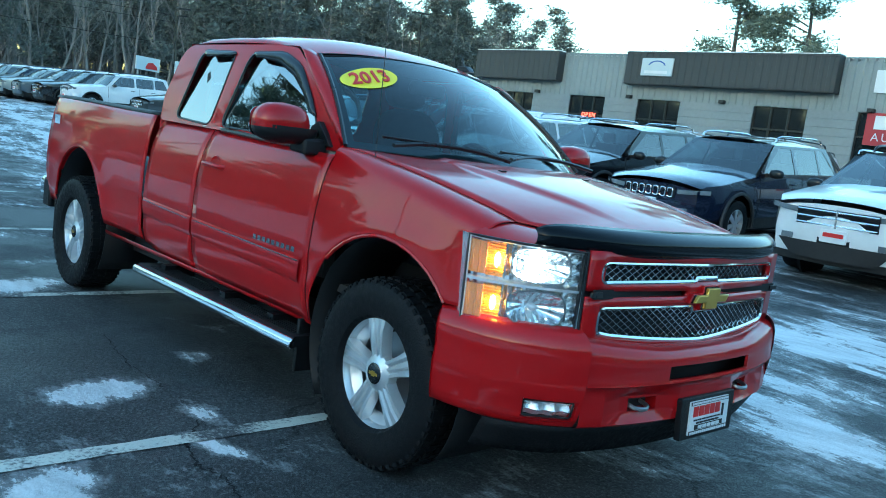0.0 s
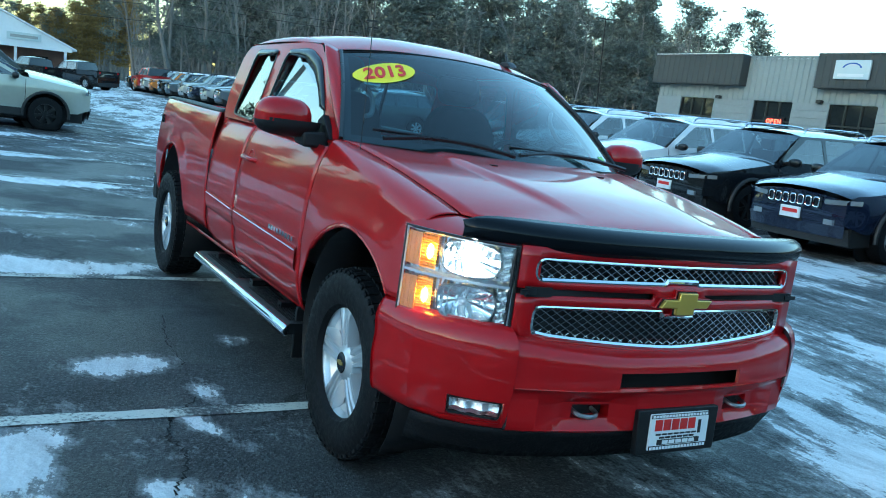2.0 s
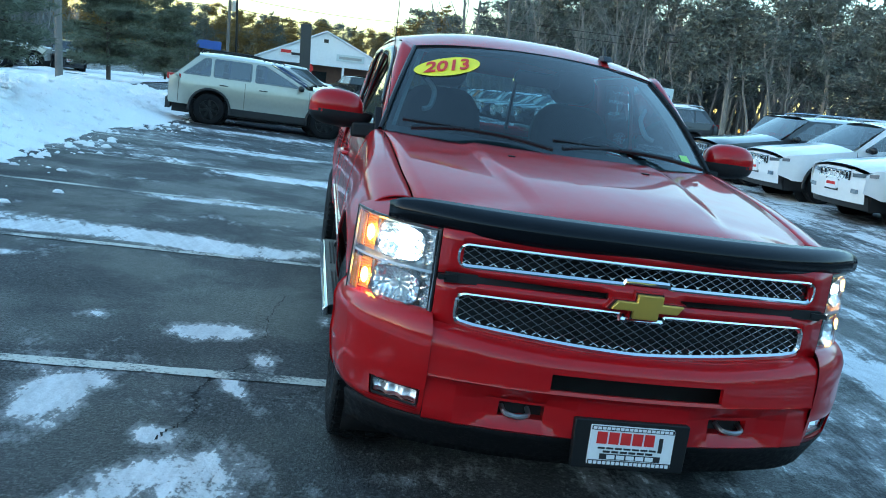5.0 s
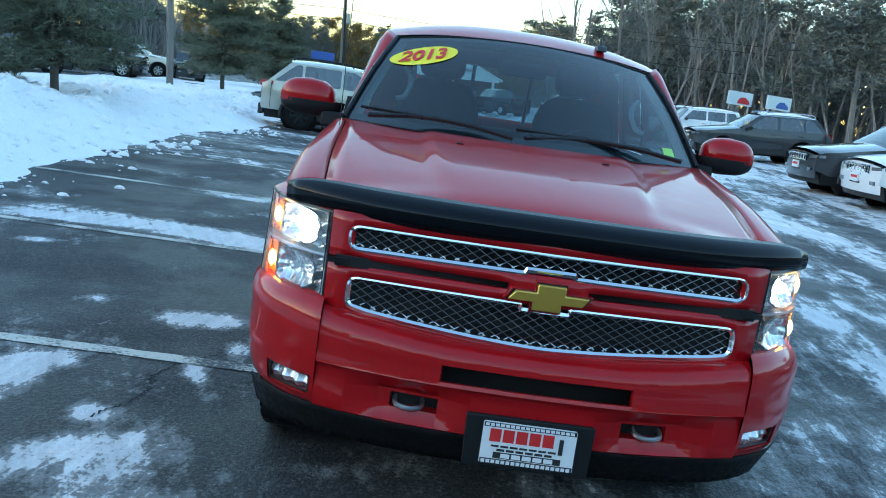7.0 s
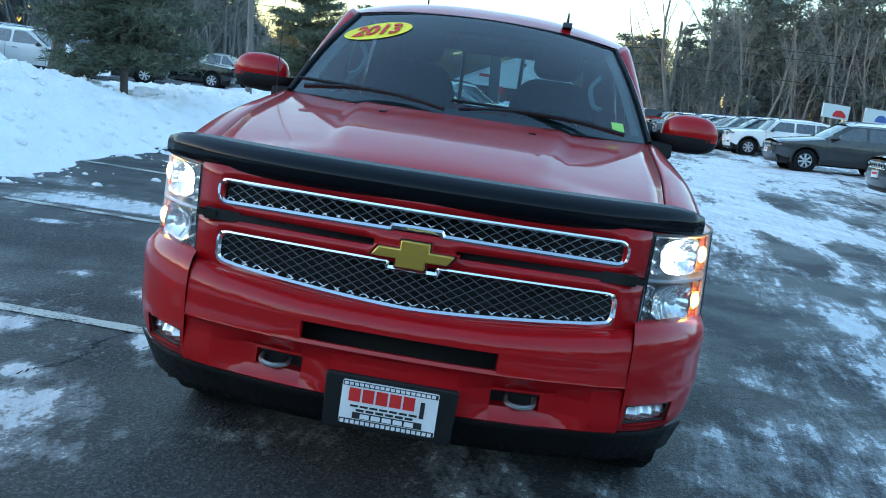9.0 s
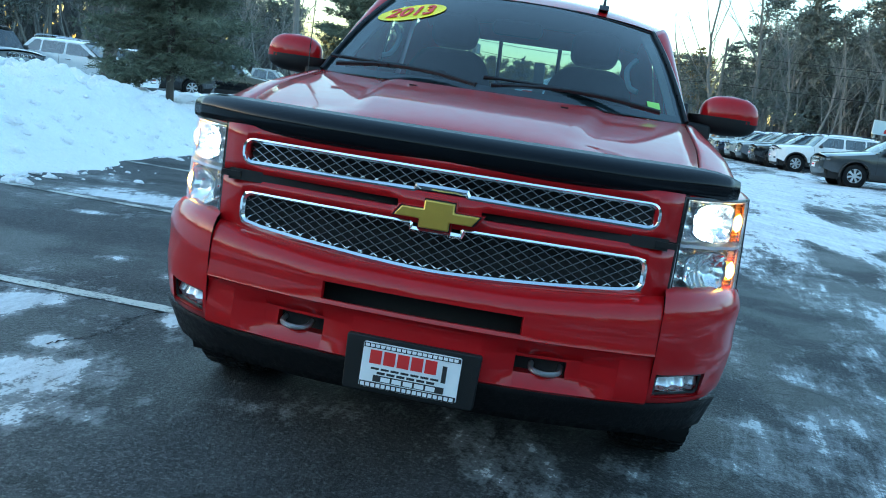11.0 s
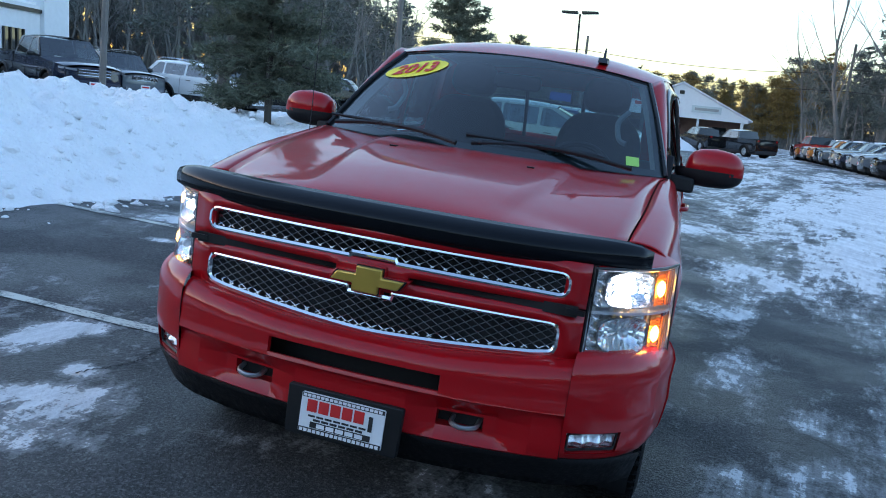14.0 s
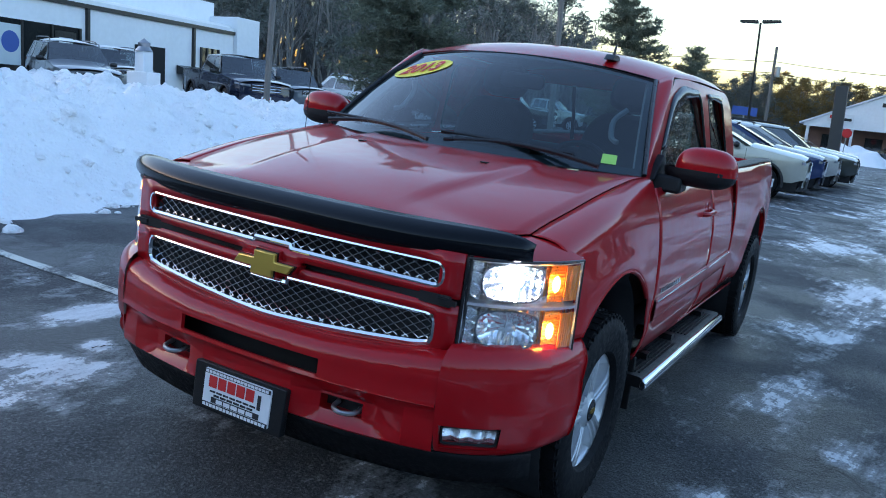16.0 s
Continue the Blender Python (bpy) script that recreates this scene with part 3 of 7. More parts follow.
# wipers
for sx, a, b in ((-1, (-.74, .30), (-.10, .24)), (1, (-.02, .23), (.70, .34))):
    p0, p1 = Vector((a[0], a[1], 1.322)), Vector((b[0], b[1], 1.325))
    arm = [p0 + Vector((0, .03, .012)), p0.lerp(p1, .35) + Vector((0, .05, .035)), p0.lerp(p1, .7) + Vector((0, .015, .03)), p1 + Vector((0.02, -.03, .0))]
    part("wiper", joined(tube(spline(arm, 6), .011, n=6), tube([p0 + Vector((-.04, .07, .045)), p0.lerp(p1, .5) + Vector((0, .045, .04)), p1 + Vector((-.12, .02, .03))], .008, n=6)), TRIMBLACK, truck, "black windscreen wiper")
both("washer_nozzle", box(.30, .33, .02, .045, 1.262, 1.283), BLACK)

# aerials
part("antenna", tube([(-.86, .30, 1.24), (-.865, .31, 1.70), (-.87, .33, 2.12)], .0022, n=5), TRIMBLACK, truck, "thin black whip antenna")
part("roof_fin", moved(joined(slab([(-.07, 0), (.07, 0), (.03, .03), (-.03, .03)], "x", -.025, .025), tube([(0, .01, .02), (0, .035, .085)], .009, n=6, rs=[.011, .005])), Matrix.Translation((.42, 1.16, 1.822))), TRIMBLACK, truck, "small black roof aerial", bevel=.006)

# mirrors
def blob(cx, cy, cz, ax, ay, az, n=14, m=10, p=2.6, lo=-1.0, hi=1.0):
    """A rounded box, cut between two heights."""
    def sp(c, e):
        return math.copysign(abs(c) ** (2 / e), c)
    ts = [math.asin(max(-1, min(1, lo + (hi - lo) * i / m))) for i in range(m + 1)]
    def fn(a, t):
        r = max(sp(math.cos(t), p), 1e-4)
        return (cx + ax * r * sp(math.cos(a), p), cy + ay * r * sp(math.sin(a), p), cz + az * sp(math.sin(t), p))
    return grid(fn, lin(0, 2 * math.pi, 2 * n), ts)


for s in (-1, 1):
    mir = base("door_mirror", "", ""); mir.parent = truck
    tagged(mir, "door mirror with red cap and black lower shell")
    cap = blob(1.080, .755, 1.352, .138, .092, .110, lo=-.05, hi=1.0)
    low = blob(1.056, .755, 1.352, .162, .096, .080, lo=-1.0, hi=0.02)
    arm = slab([(.66, 1.235), (.80, 1.245), (.80, 1.31), (.67, 1.315)], "x", .865, 1.0)
    gl = slab(rounded(.97, 1.195, 1.295, 1.43, .04), "y", .842, .847)
    fl = (lambda q: mirrored(q)) if s < 0 else (lambda q: q)
    part("mirror_cap", fl(cap), RED, mir, angle=70)
    part("mirror_shell", fl(low), BLACK, mir, angle=70)
    part("mirror_arm", fl(joined(arm)), BLACK, mir, bevel=.015)
    part("mirror_glass", fl(gl), CHROME, mir)
both("mirror_triangle", slab([(.62, 1.285), (.80, 1.29), (.80, 1.37), (.74, 1.40)], "x", .852, .885), BLACK, label="black triangular mirror mount", bevel=.004)

# ---- front ----
def g_y(x):
    return -.905 + .03 * abs(x) / .66 + .027 * (x / .66) ** 2


ROWS_Z = [lambda x: .664 + .05 * (abs(x) / .66) ** 1.6, lambda x: .703 + .044 * (abs(x) / .64) ** 1.6, lambda x: .850, lambda x: .890, lambda x: .914, lambda x: .950 - .008 * abs(x) / .66, lambda x: 1.022 - .003 * abs(x), lambda x: 1.062]


def grille_panel():
    xs = sorted(set([-.722, -.655, -.645, -.13, .13, .645, .655, .722] + lin(-.645, .645, 24)))
    ks = range(len(ROWS_Z))
    v = [(x, g_y(x) + (.012 if k == 0 else 0), ROWS_Z[k](x)) for x in xs for k in ks]
    n, f = len(ROWS_Z), []
    for i in range(len(xs) - 1):
        xm = abs(xs[i] + xs[i + 1]) / 2
        for j in range(n - 1):
            if (j in (1, 5) and xm < .648) or (j == 3 and .13 < xm):
                continue
            f.append((i * n + j, i * n + j + 1, (i + 1) * n + j + 1, (i + 1) * n + j)[::-1])
    return v, f


grille = base("grille", "", ""); grille.parent = truck
tagged(grille, "red grille panel with two chrome-framed mesh openings")
part("grille_panel", grille_panel(), RED, grille, thick=.03)
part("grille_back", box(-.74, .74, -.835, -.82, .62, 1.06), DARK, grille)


def ring(lo, hi, xm, rr=.03):
    """A loop round a grille opening."""
    xs = sorted(set(lin(-xm + rr, xm - rr, 30) + [-.085, -.078, .078, .085]))
    pts = []
    for x in xs:
        pts.append((x, hi(x)))
    for i in range(1, 5):
        a = radians(90 - 90 * i / 4)
        pts.append((xm - rr + rr * math.cos(a), hi(xm) - rr + rr * math.sin(a)))
    for i in range(5):
        a = radians(-90 * i / 4)
        pts.append((xm - rr + rr * math.cos(a), lo(xm) + rr + rr * math.sin(a)))
    for x in xs[::-1][1:-1]:
        pts.append((x, lo(x)))
    for i in range(5):
        a = radians(-90 - 90 * i / 4)
        pts.append((-xm + rr + rr * math.cos(a), lo(xm) + rr + rr * math.sin(a)))
    for i in range(4):
        a = radians(180 - 90 * i / 4)
        pts.append((-xm + rr + rr * math.cos(a), hi(xm) - rr + rr * math.sin(a)))
    return [(x, g_y(x) - .008, z) for x, z in pts]


def strap(path, w, d):
    """A flat bar of width w round a closed loop in the front."""
    n = len(path)
    v, f = [], []
    c = Vector((0, 0, sum(p[2] for p in path) / n))
    for i in range(n):
        p, a, b = Vector(path[i]), Vector(path[i - 1]), Vector(path[(i + 1) % n])
        t = (b - a).normalized()
        o = Vector((-t.z, 0, t.x))
        if o.dot(p - Vector((p.x * .97, p.y, c.z))) < 0:
            o = -o
        for q in (p + o * w / 2 + Vector((0, d, 0)), p + o * w * .42 - Vector((0, d * .6, 0)), p - o * w * .1 - Vector((0, d, 0)), p - o * w / 2 - Vector((0, d * .2, 0)), p - o * w / 2 + Vector((0, d * 2.2, 0))):
            v.append(tuple(q))
    k = 5
    for i in range(n):
        j = (i + 1) % n
        f += [(i * k + q, i * k + q + 1, j * k + q + 1, j * k + q) for q in range(k - 1)]
    return v, f


for lo, hi, xm, nm in ((ROWS_Z[1], lambda x: .850 - .020 * (abs(x) < .08), .648, "lower"), (lambda x: .950 - .008 * abs(x) / .66 + .014 * (abs(x) < .08), ROWS_Z[6], .660, "upper")):
    part("grille_frame", strap(ring(lo, hi, xm), .020, .009), CHROME, grille, "chrome grille frame", angle=30)
    wires = []
    sp, sl = .046, .60
    for sgn in (1, -1):
        k = -.95
        while k < .95:
            seg = []
            for z in lin(0, 1, 7):
                zz = lo(.3) - .02 + (hi(.3) - lo(.3) + .04) * z
                x = k + sgn * (zz - .85) / sl
                if abs(x) < xm - .006 and lo(x) + .004 < zz < hi(x) - .004:
                    seg.append((x, g_y(x) + .012 + (.003 if sgn > 0 else 0), zz))
            if len(seg) > 1:
                d = Vector(seg[-1]) - Vector(seg[0])
                e0, e1 = Vector(seg[0]), Vector(seg[-1])
                # run on to the frame
                for end, dr in ((e0, -1), (e1, 1)):
                    for _ in range(12):
                        nx = end + d.normalized() * .003 * dr
                        if abs(nx.x) < xm - .004 and lo(nx.x) < nx.z < hi(nx.x):
                            end.x, end.y, end.z = nx.x, g_y(nx.x) + .012, nx.z
                wires.append(tube([e0, e1], .0024, n=4))
            k += sp
    tagged(part("grille_mesh", joined(*wires), WIRE, grille, "diamond wire mesh of bright metal"), kind="stuff")
part("grille_slot", box(-.70, .70, -.872, -.86, .885, .92), DARK, grille)
both("grille_seam", box(.66, .724, -.878, -.868, .894, .912), TRIMBLACK, grille)

# badge: a plain gold cross shape on a dark plate
CROSS = [(-.132, .868), (-.052, .868), (-.052, .838), (.042, .838), (.042, .868), (.110, .868), (.132, .903), (.052, .903), (.052, .934), (-.042, .934), (-.042, .903), (-.110, .903)]
CROSS = [(a, .886 + (b - .886) * .9) for a, b in CROSS]
def grown(pts, k):
    cx, cz = 0, .886
    return [(cx + (p[0] - cx) * (1 + k), cz + (p[1] - cz) * (1 + k * 1.8)) for p in pts]
emb = part("emblem", slab(CROSS, "y", -.955, -.93), GOLD, grille, "gold cross-shaped emblem", bevel=.004)
part("emblem_back", slab(grown(CROSS, .05), "y", -.942, -.90), GLOSSBLACK, emb)
part("emblem_bezel", slab(grown(CROSS, .11), "y", -.935, -.89), RED, emb, bevel=.003)

# headlamps
def HL(u, v, w=0.0):
    """Inside a headlamp: u inner to outer, v bottom to top, w depth."""
    i0, i1 = Vector((.728, -.842, .758)), Vector((.728, -.838, 1.052))
    o0, o1 = Vector((.999, -.500, .742)), Vector((.985, -.478, 1.058))
    p = i0.lerp(i1, v).lerp(o0.lerp(o1, v), u)
    bul = 4 * u * (1 - u)
    p += Vector((.80, -.60, 0)) * (.052 * bul)
    return p + Vector((-.35, .93, 0)) * w


for s in (-1, 1):
    fl = (lambda q: mirrored(q)) if s < 0 else (lambda q: q)
    h = base("headlamp", "", ""); h.parent = truck
    tagged(h, "lit headlamp with chrome bowls and amber side reflectors")
    fn = lambda u, v: tuple(HL(u, v))
    part("lens", fl(grid(fn, lin(0, 1, 12), lin(0, 1, 6))), GLASS_LAMP, h, "clear lamp lens")
    edge = [HL(u, 0) for u in lin(0, 1, 10)] + [HL(1, v) for v in lin(0, 1, 6)[1:]] + [HL(u, 1) for u in lin(1, 0, 10)[1:]] + [HL(0, v) for v in lin(1, 0, 6)[1:-1]]
    part("lamp_gasket", fl(tube([tuple(p) for p in edge], .0055, True, 6)), TRIMBLACK, h)
    inner = [HL(.5 + (u - .5) * .965, .5 + (v - .5) * .965, .006) for u, v in [(u, 0) for u in lin(0, 1, 10)] + [(1, v) for v in lin(0, 1, 6)[1:]] + [(u, 1) for u in lin(1, 0, 10)[1:]] + [(0, v) for v in lin(1, 0, 6)[1:-1]]]
    part("lens_rim", fl(tube([tuple(p) for p in inner], .005, True, 6)), ALLOY, h, "pale edge of the lamp lens")
    part("reflector_back", fl(grid(lambda u, v: tuple(HL(u, v, .07 + .006 * math.sin(u * 90))), lin(0, 1, 40), lin(0, 1, 8))), REFLECTOR, h)
    def rim_wall(t, w):
        q = edge[int(t) % len(edge)]
        return tuple(q + Vector((-.35, .93, 0)) * w)
    part("lamp_housing", fl(grid(rim_wall, range(len(edge) + 1), [0, .04, .085])), REFLECTOR, h)
    part("lamp_divider", fl(joined(grid(lambda u, w: tuple(HL(u, .512, w)), lin(0, 1, 10), [.004, .07]), grid(lambda u, w: tuple(HL(u, .482, w)), lin(0, 1, 10), [.004, .07]), grid(lambda u, v: tuple(HL(u, v, .004)), lin(0, 1, 10), [.482, .512]))), ALLOY, h)
    for vc, lit in ((.755, True), (.245, False)):
        def bfn(a, r, grow=1.0):
            ca, sa = math.cos(a), math.sin(a)
            e = (abs(ca) ** 3.2 + abs(sa) ** 3.2) ** (-1 / 3.2)
            cu, cv = .355 + .235 * grow * r * e * ca, vc + .195 * grow * r * e * sa
            return tuple(HL(cu, cv, .014 + .058 * (1 - r * r) + .006 * r * math.sin(cu * 110) + .003 * r * math.sin(9 * a)))
        part("lamp_bowl", fl(grid(bfn, lin(0, 2 * math.pi, 64), lin(.02, 1, 10))), BOWL, h, "fluted chrome reflector bowl")
        part("bowl_ring", fl(tube([bfn(a, 1, 1.03) for a in lin(0, 2 * math.pi, 32)[:-1]], .0032, True, 6)), LAMPEDGE, h)
        c = HL(.36, vc, .046 if lit else .04)
        if lit:
            part("bulb", fl(moved(blob(0, 0, 0, .020, .024, .020, 8, 6, 2), Matrix.Translation(c))), WHITEGLOW, h, "lit lamp bulb")
        else:
            part("bulb_shield", fl(moved(blob(0, 0, 0, .016, .022, .016, 8, 6, 2), Matrix.Translation(c))), ALLOY, h)
        # amber cell with ribs, its bulb and the plain amber side
        part("turn_reflector", fl(grid(lambda u, v: tuple(HL(u, v, .036 - .9 * (u - .715) ** 2 / .01 * .02 + .006 * math.sin(v * 190))), lin(.645, .80, 8), lin(vc - .20, vc + .20, 44))), AMBERCELL, h, "ribbed amber reflector cell")
        part("amber_bulb", fl(moved(blob(0, 0, 0, .013, .011, .030, 8, 6, 2), Matrix.Translation(HL(.715, vc, .016)))), AMBERGLOW, h, "lit amber bulb")
        part("side_reflector", fl(grid(lambda u, v: tuple(HL(u, v, .014 + .002 * math.sin(u * 260))), lin(.805, .965, 16), lin(vc - .19, vc + .19, 8))), AMBER, h, "plain amber side reflector")
        part("reflector_facet", fl(grid(lambda u, v: tuple(HL(u, v, .025 + .016 * math.sin(v * 47 + u * 40))), lin(.02, .105, 6), lin(vc - .2, vc + .2, 24))), REFLECTOR, h)

def nose(u, t):
    """Red skin between a headlamp's top and the bonnet's edge."""
    a = Vector(HL(u, 1)) + Vector((0, 0, .004))
    x = .64 + .168 * u
    b = Vector((x, hood_front(min(x, .80)), 0))
    b.z = hood_z(x, b.y) - .003
    m = (a + b) / 2 + Vector((.03, -.025, .02)) * u
    return tuple((1 - t) ** 2 * a + 2 * t * (1 - t) * m + t * t * b)


both("fender_nose", grid(nose, lin(0, 1, 14), lin(0, 1, 6)), RED, angle=60)

# bumper
BX = [0, .10, .2, .31, .42, .5, .62, .72, .80, .86, .918, .961, .994, 1.015, 1.029, 1.033]
BY = [-1.012, -1.011, -1.007, -1.0, -.985, -.97, -.943, -.912, -.868, -.822, -.765, -.705, -.64, -.56, -.49, -.42]
BZ = [.40, .41, .425, .452, .458, .503, .512, .540, .556, .568, .580, .630, .66, .70, .728, .748, .762, .768]


def b_off(x, z):
    """How far the bumper's face lies behind its foremost line."""
    o = inter(z, [.40, .41, .43, .54, .556, .568, .58, .66, .70, .728, .748, .762, .768], [.035, .018, .012, .016, .010, -.004, .0, .002, .006, .016, .034, .06, .085])
    ax = abs(x)
    o += .035 * smooth(.20, .30, ax) * smooth(.60, .50, ax) * smooth(.400, .44, z) * smooth(.545, .51, z)
    if ax > .7205:
        o = inter(z, [.40, .41, .44, .52, .62, .70, .728, .748, .762, .768], [.05, .034, .018, .004, -.006, .0, .012, .032, .058, .085])
    return o


def b_pt(x, z):
    ax = abs(x)
    y = soft(ax, BX, BY)
    k = smooth(.72, 1.0, ax)
    o = b_off(x, z)
    zt = z + .006 * smooth(.70, .768, z)
    if ax < .72 and z > .63:
        zt = .63 + (zt - .63) * (inter(ax, [0, .3, .55, .66, .72], [.700, .703, .722, .738, .750]) - .63) / .144
    return (x - math.copysign(o * k * .8, x), y + o * (1 - .55 * k), zt)


def bumper_piece(x0, x1, holes):
    xs = sorted(set([v for v in BX if x0 < v < x1] + [-v for v in BX if x0 < -v < x1] + [x0, x1] + [e for h in holes for e in h[:2]] + lin(x0, x1, 14)))
    zs = sorted(set(BZ + [e for h in holes for e in h[2:]]))
    bm = bmesh.new()
    V = [[bm.verts.new(b_pt(x, z)) for z in zs] for x in xs]
    cut = []
    for i in range(len(xs) - 1):
        for j in range(len(zs) - 1):
            xm, zm = (xs[i] + xs[i + 1]) / 2, (zs[j] + zs[j + 1]) / 2
            f = bm.faces.new((V[i][j], V[i + 1][j], V[i + 1][j + 1], V[i][j + 1]))
            if any(h[0] < xm < h[1] and h[2] < zm < h[3] for h in holes):
                cut.append(f)
    ring_e = {e for f in cut for e in f.edges}
    ring_e = [e for e in ring_e if sum(f in cut for f in e.link_faces) == 1]
    bmesh.ops.delete(bm, geom=cut, context="FACES")
    ring_e = [e for e in ring_e if e.is_valid]
    r = bmesh.ops.extrude_edge_only(bm, edges=ring_e)
    for x in r["geom"]:
        if isinstance(x, bmesh.types.BMVert):
            x.co.y += .012 if x.co.z > .56 else .05
            x.co.x *= .985
    return bm


bump = base("front_bumper", "", ""); bump.parent = truck
tagged(bump, "red painted front bumper with black air slot")
SLOT = (-.312, .312, .580, .641)
HKR, HKL = (-.462, -.305, .452, .503), (.305, .462, .452, .503)
part("bumper_centre", bumper_piece(-.7193, .7193, (SLOT, HKR, HKL)), RED, bump, angle=42)
part("bumper_corner", bumper_piece(.7207, 1.04, ((.735, .905, .434, .508),)), RED, bump, angle=42)
part("bumper_corner", bumper_piece(-1.04, -.7207, ((-.905, -.735, .434, .508),)), RED, bump, angle=42)
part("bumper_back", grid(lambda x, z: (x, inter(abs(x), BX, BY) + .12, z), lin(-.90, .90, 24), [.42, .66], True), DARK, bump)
part("bumper_step_pad", grid(lambda x, t: (x, inter(abs(x), BX, BY) + .07 + .05 * t, inter(abs(x), [0, .3, .55, .66, .72], [.700, .703, .722, .738, .750]) - .001 - .008 * t), lin(-.70, .70, 24), [0, 1], True), RED, bump, thick=.004)


def dam(x, t):
    return (x * (1 - .02 * t), inter(abs(x), BX, BY) + .035 + .07 * t, .405 - .125 * t)


part("air_dam", grid(dam, lin(-.97, .97, 30), lin(0, 1, 4), True), RUBBER, bump, "black plastic air dam", thick=.006)
for s in (-1, 1):
    fl = (lambda q: mirrored(q)) if s < 0 else (lambda q: q)
    fog = base("fog_lamp", "", ""); fog.parent = bump
    tagged(fog, "rectangular chrome fog lamp")
    def ffn(x, z, d):
        p = b_pt(x, z)
        return (p[0] - d * .3, p[1] + d, p[2])
    part("fog_lens", fl(grid(lambda x, z: ffn(x, z, .018), lin(.742, .898, 5), lin(.440, .502, 4))), GLASS_LAMP, fog)
    part("fog_reflector", fl(grid(lambda x, z: ffn(x, z, .030 + .016 * math.sin((x - .742) * 60) ** 2 + .008 * math.sin(z * 160)), lin(.740, .900, 18), lin(.438, .504, 6))), FOGCHROME, fog)
    part("fog_frame", fl(tube([ffn(x, z, .014) for x, z in rounded(.742, .898, .440, .502, .01)], .005, True, 5)), TRIMBLACK, fog)
    part("fog_shelf", fl(grid(lambda x, t: ffn(x, .431 - .012 * t, -.004 + .008 * t), lin(.74, .93, 8), lin(0, 1, 2))), RED, bump)
    hook = part("tow_hook", fl(tube(spline([(.355, -.91, .478), (.36, -.95, .468), (.40, -.965, .464), (.44, -.945, .468), (.445, -.90, .478)], 5), .009, n=8)), STEEL, bump, "bright steel tow hook")
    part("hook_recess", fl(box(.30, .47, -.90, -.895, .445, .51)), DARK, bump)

# plate: writing becomes bars
plate = base("licence_plate", "", ""); plate.parent = truck
tagged(plate, "white dealer plate with red and black bars in a black holder")
PT = pose(0, -1.022, .408, -3)
part("plate_holder", moved(slab(loop([(-.205, -.085), (.205, -.085), (.21, .088), (-.21, .088)], .01), "y", .003, .03), PT), BLACK, plate, bevel=.004)
part("plate_face", moved(slab(rounded(-.152, .152, -.068, .072, .006), "y", -.004, .003), PT), WHITE, plate)
bars = [box(-.150, .150, -.0065, -.004, .056, .070)]
part("plate_band", moved(joined(*bars), PT), BLACKINK, plate)
part("plate_band_text", moved(joined(*[box(-.146 + i * .0162, -.1335 + i * .0162, -.008, -.0064, .059, .068) for i in range(18)]), PT), WHITE, plate)
for i in range(5):
    part("red_bar", moved(box(-.128 + i * .043, -.092 + i * .043, -.0065, -.004, .008, .050), PT), REDINK, plate)
part("plate_fine_print", moved(joined(box(.098, .112, -.0065, -.004, -.012, .040), *[box(-.12 + i * .031, -.095 + i * .031, -.0065, -.004, -.010, -.004) for i in range(7)], *[box(-.10 + i * .031, -.075 + i * .031, -.0065, -.004, -.023, -.016) for i in range(6)], box(-.11, .11, -.0065, -.004, -.047, -.027)), PT), BLACKINK, plate)
part("plate_block_print", moved(joined(*[box(-.085 + i * .035, -.056 + i * .035, -.008, -.0064, -.044, -.030) for i in range(5)]), PT), WHITE, plate)
part("plate_foot", moved(box(-.150, .150, -.0065, -.004, -.067, -.050), PT), BLACKINK, plate)
part("plate_foot_print", moved(joined(*[box(-.146 + i * .0163, -.134 + i * .0163, -.008, -.0064, -.064, -.053) for i in range(18)]), PT), WHITE, plate)

# ---- wheels ----
TYRE = [(-.10, .235), (-.125, .25), (-.138, .30), (-.138, .345), (-.128, .38), (-.112, .398), (-.06, .405), (0, .406), (.06, .405), (.112, .398), (.128, .38), (.138, .345), (.138, .30), (.125, .25), (.10, .235)]


def treads(n=52):
    out = []
    for i in range(n):
        a = 2 * math.pi * i / n
        for h, w, o in ((-.095, .022, 0), (-.045, .02, .5), (0, .018, 0), (.045, .02, .5), (.095, .022, 0)):
            m = Matrix.Rotation(a + o * 2 * math.pi / n, 4, "X")
            out.append(moved(box(h - w, h + w, -.016, .016, .396, .412 if abs(h) < .09 else .405), m))
        m = Matrix.Rotation(a, 4, "X")
        for sg in (-1, 1):
            out.append(moved(box(min(sg * .118, sg * .134), max(sg * .112, sg * .126), -.012, .012, .380, .398), m))
    return joined(*out)


def spokes():
    out = []
    for i in range(5):
        m = Matrix.Rotation(2 * math.pi * i / 5 + radians(8), 4, "X")
        st = ((.050, .064, .092), (.11, .072, .100), (.18, .088, .104), (.232, .112, .100), (.250, .140, .090))
        v, f = [], []
        for r, w, x in st:
            g = w * .20                                       # two grooves run down each spoke
            row = [-w / 2 - .006, -w / 2, -g - .009, -g, -g + .009, g - .009, g, g + .009, w / 2, w / 2 + .006]
            dep = [.05, 0, 0, .016, 0, 0, .016, 0, 0, .05]
            v += [(x - d, c, r) for c, d in zip(row, dep)]
        n = 10
        for a in range(len(st) - 1):
            f += [(a * n + q, a * n + q + 1, (a + 1) * n + q + 1, (a + 1) * n + q) for q in range(n - 1)]
        out.append(moved((v, f), m))
    return joined(*out)


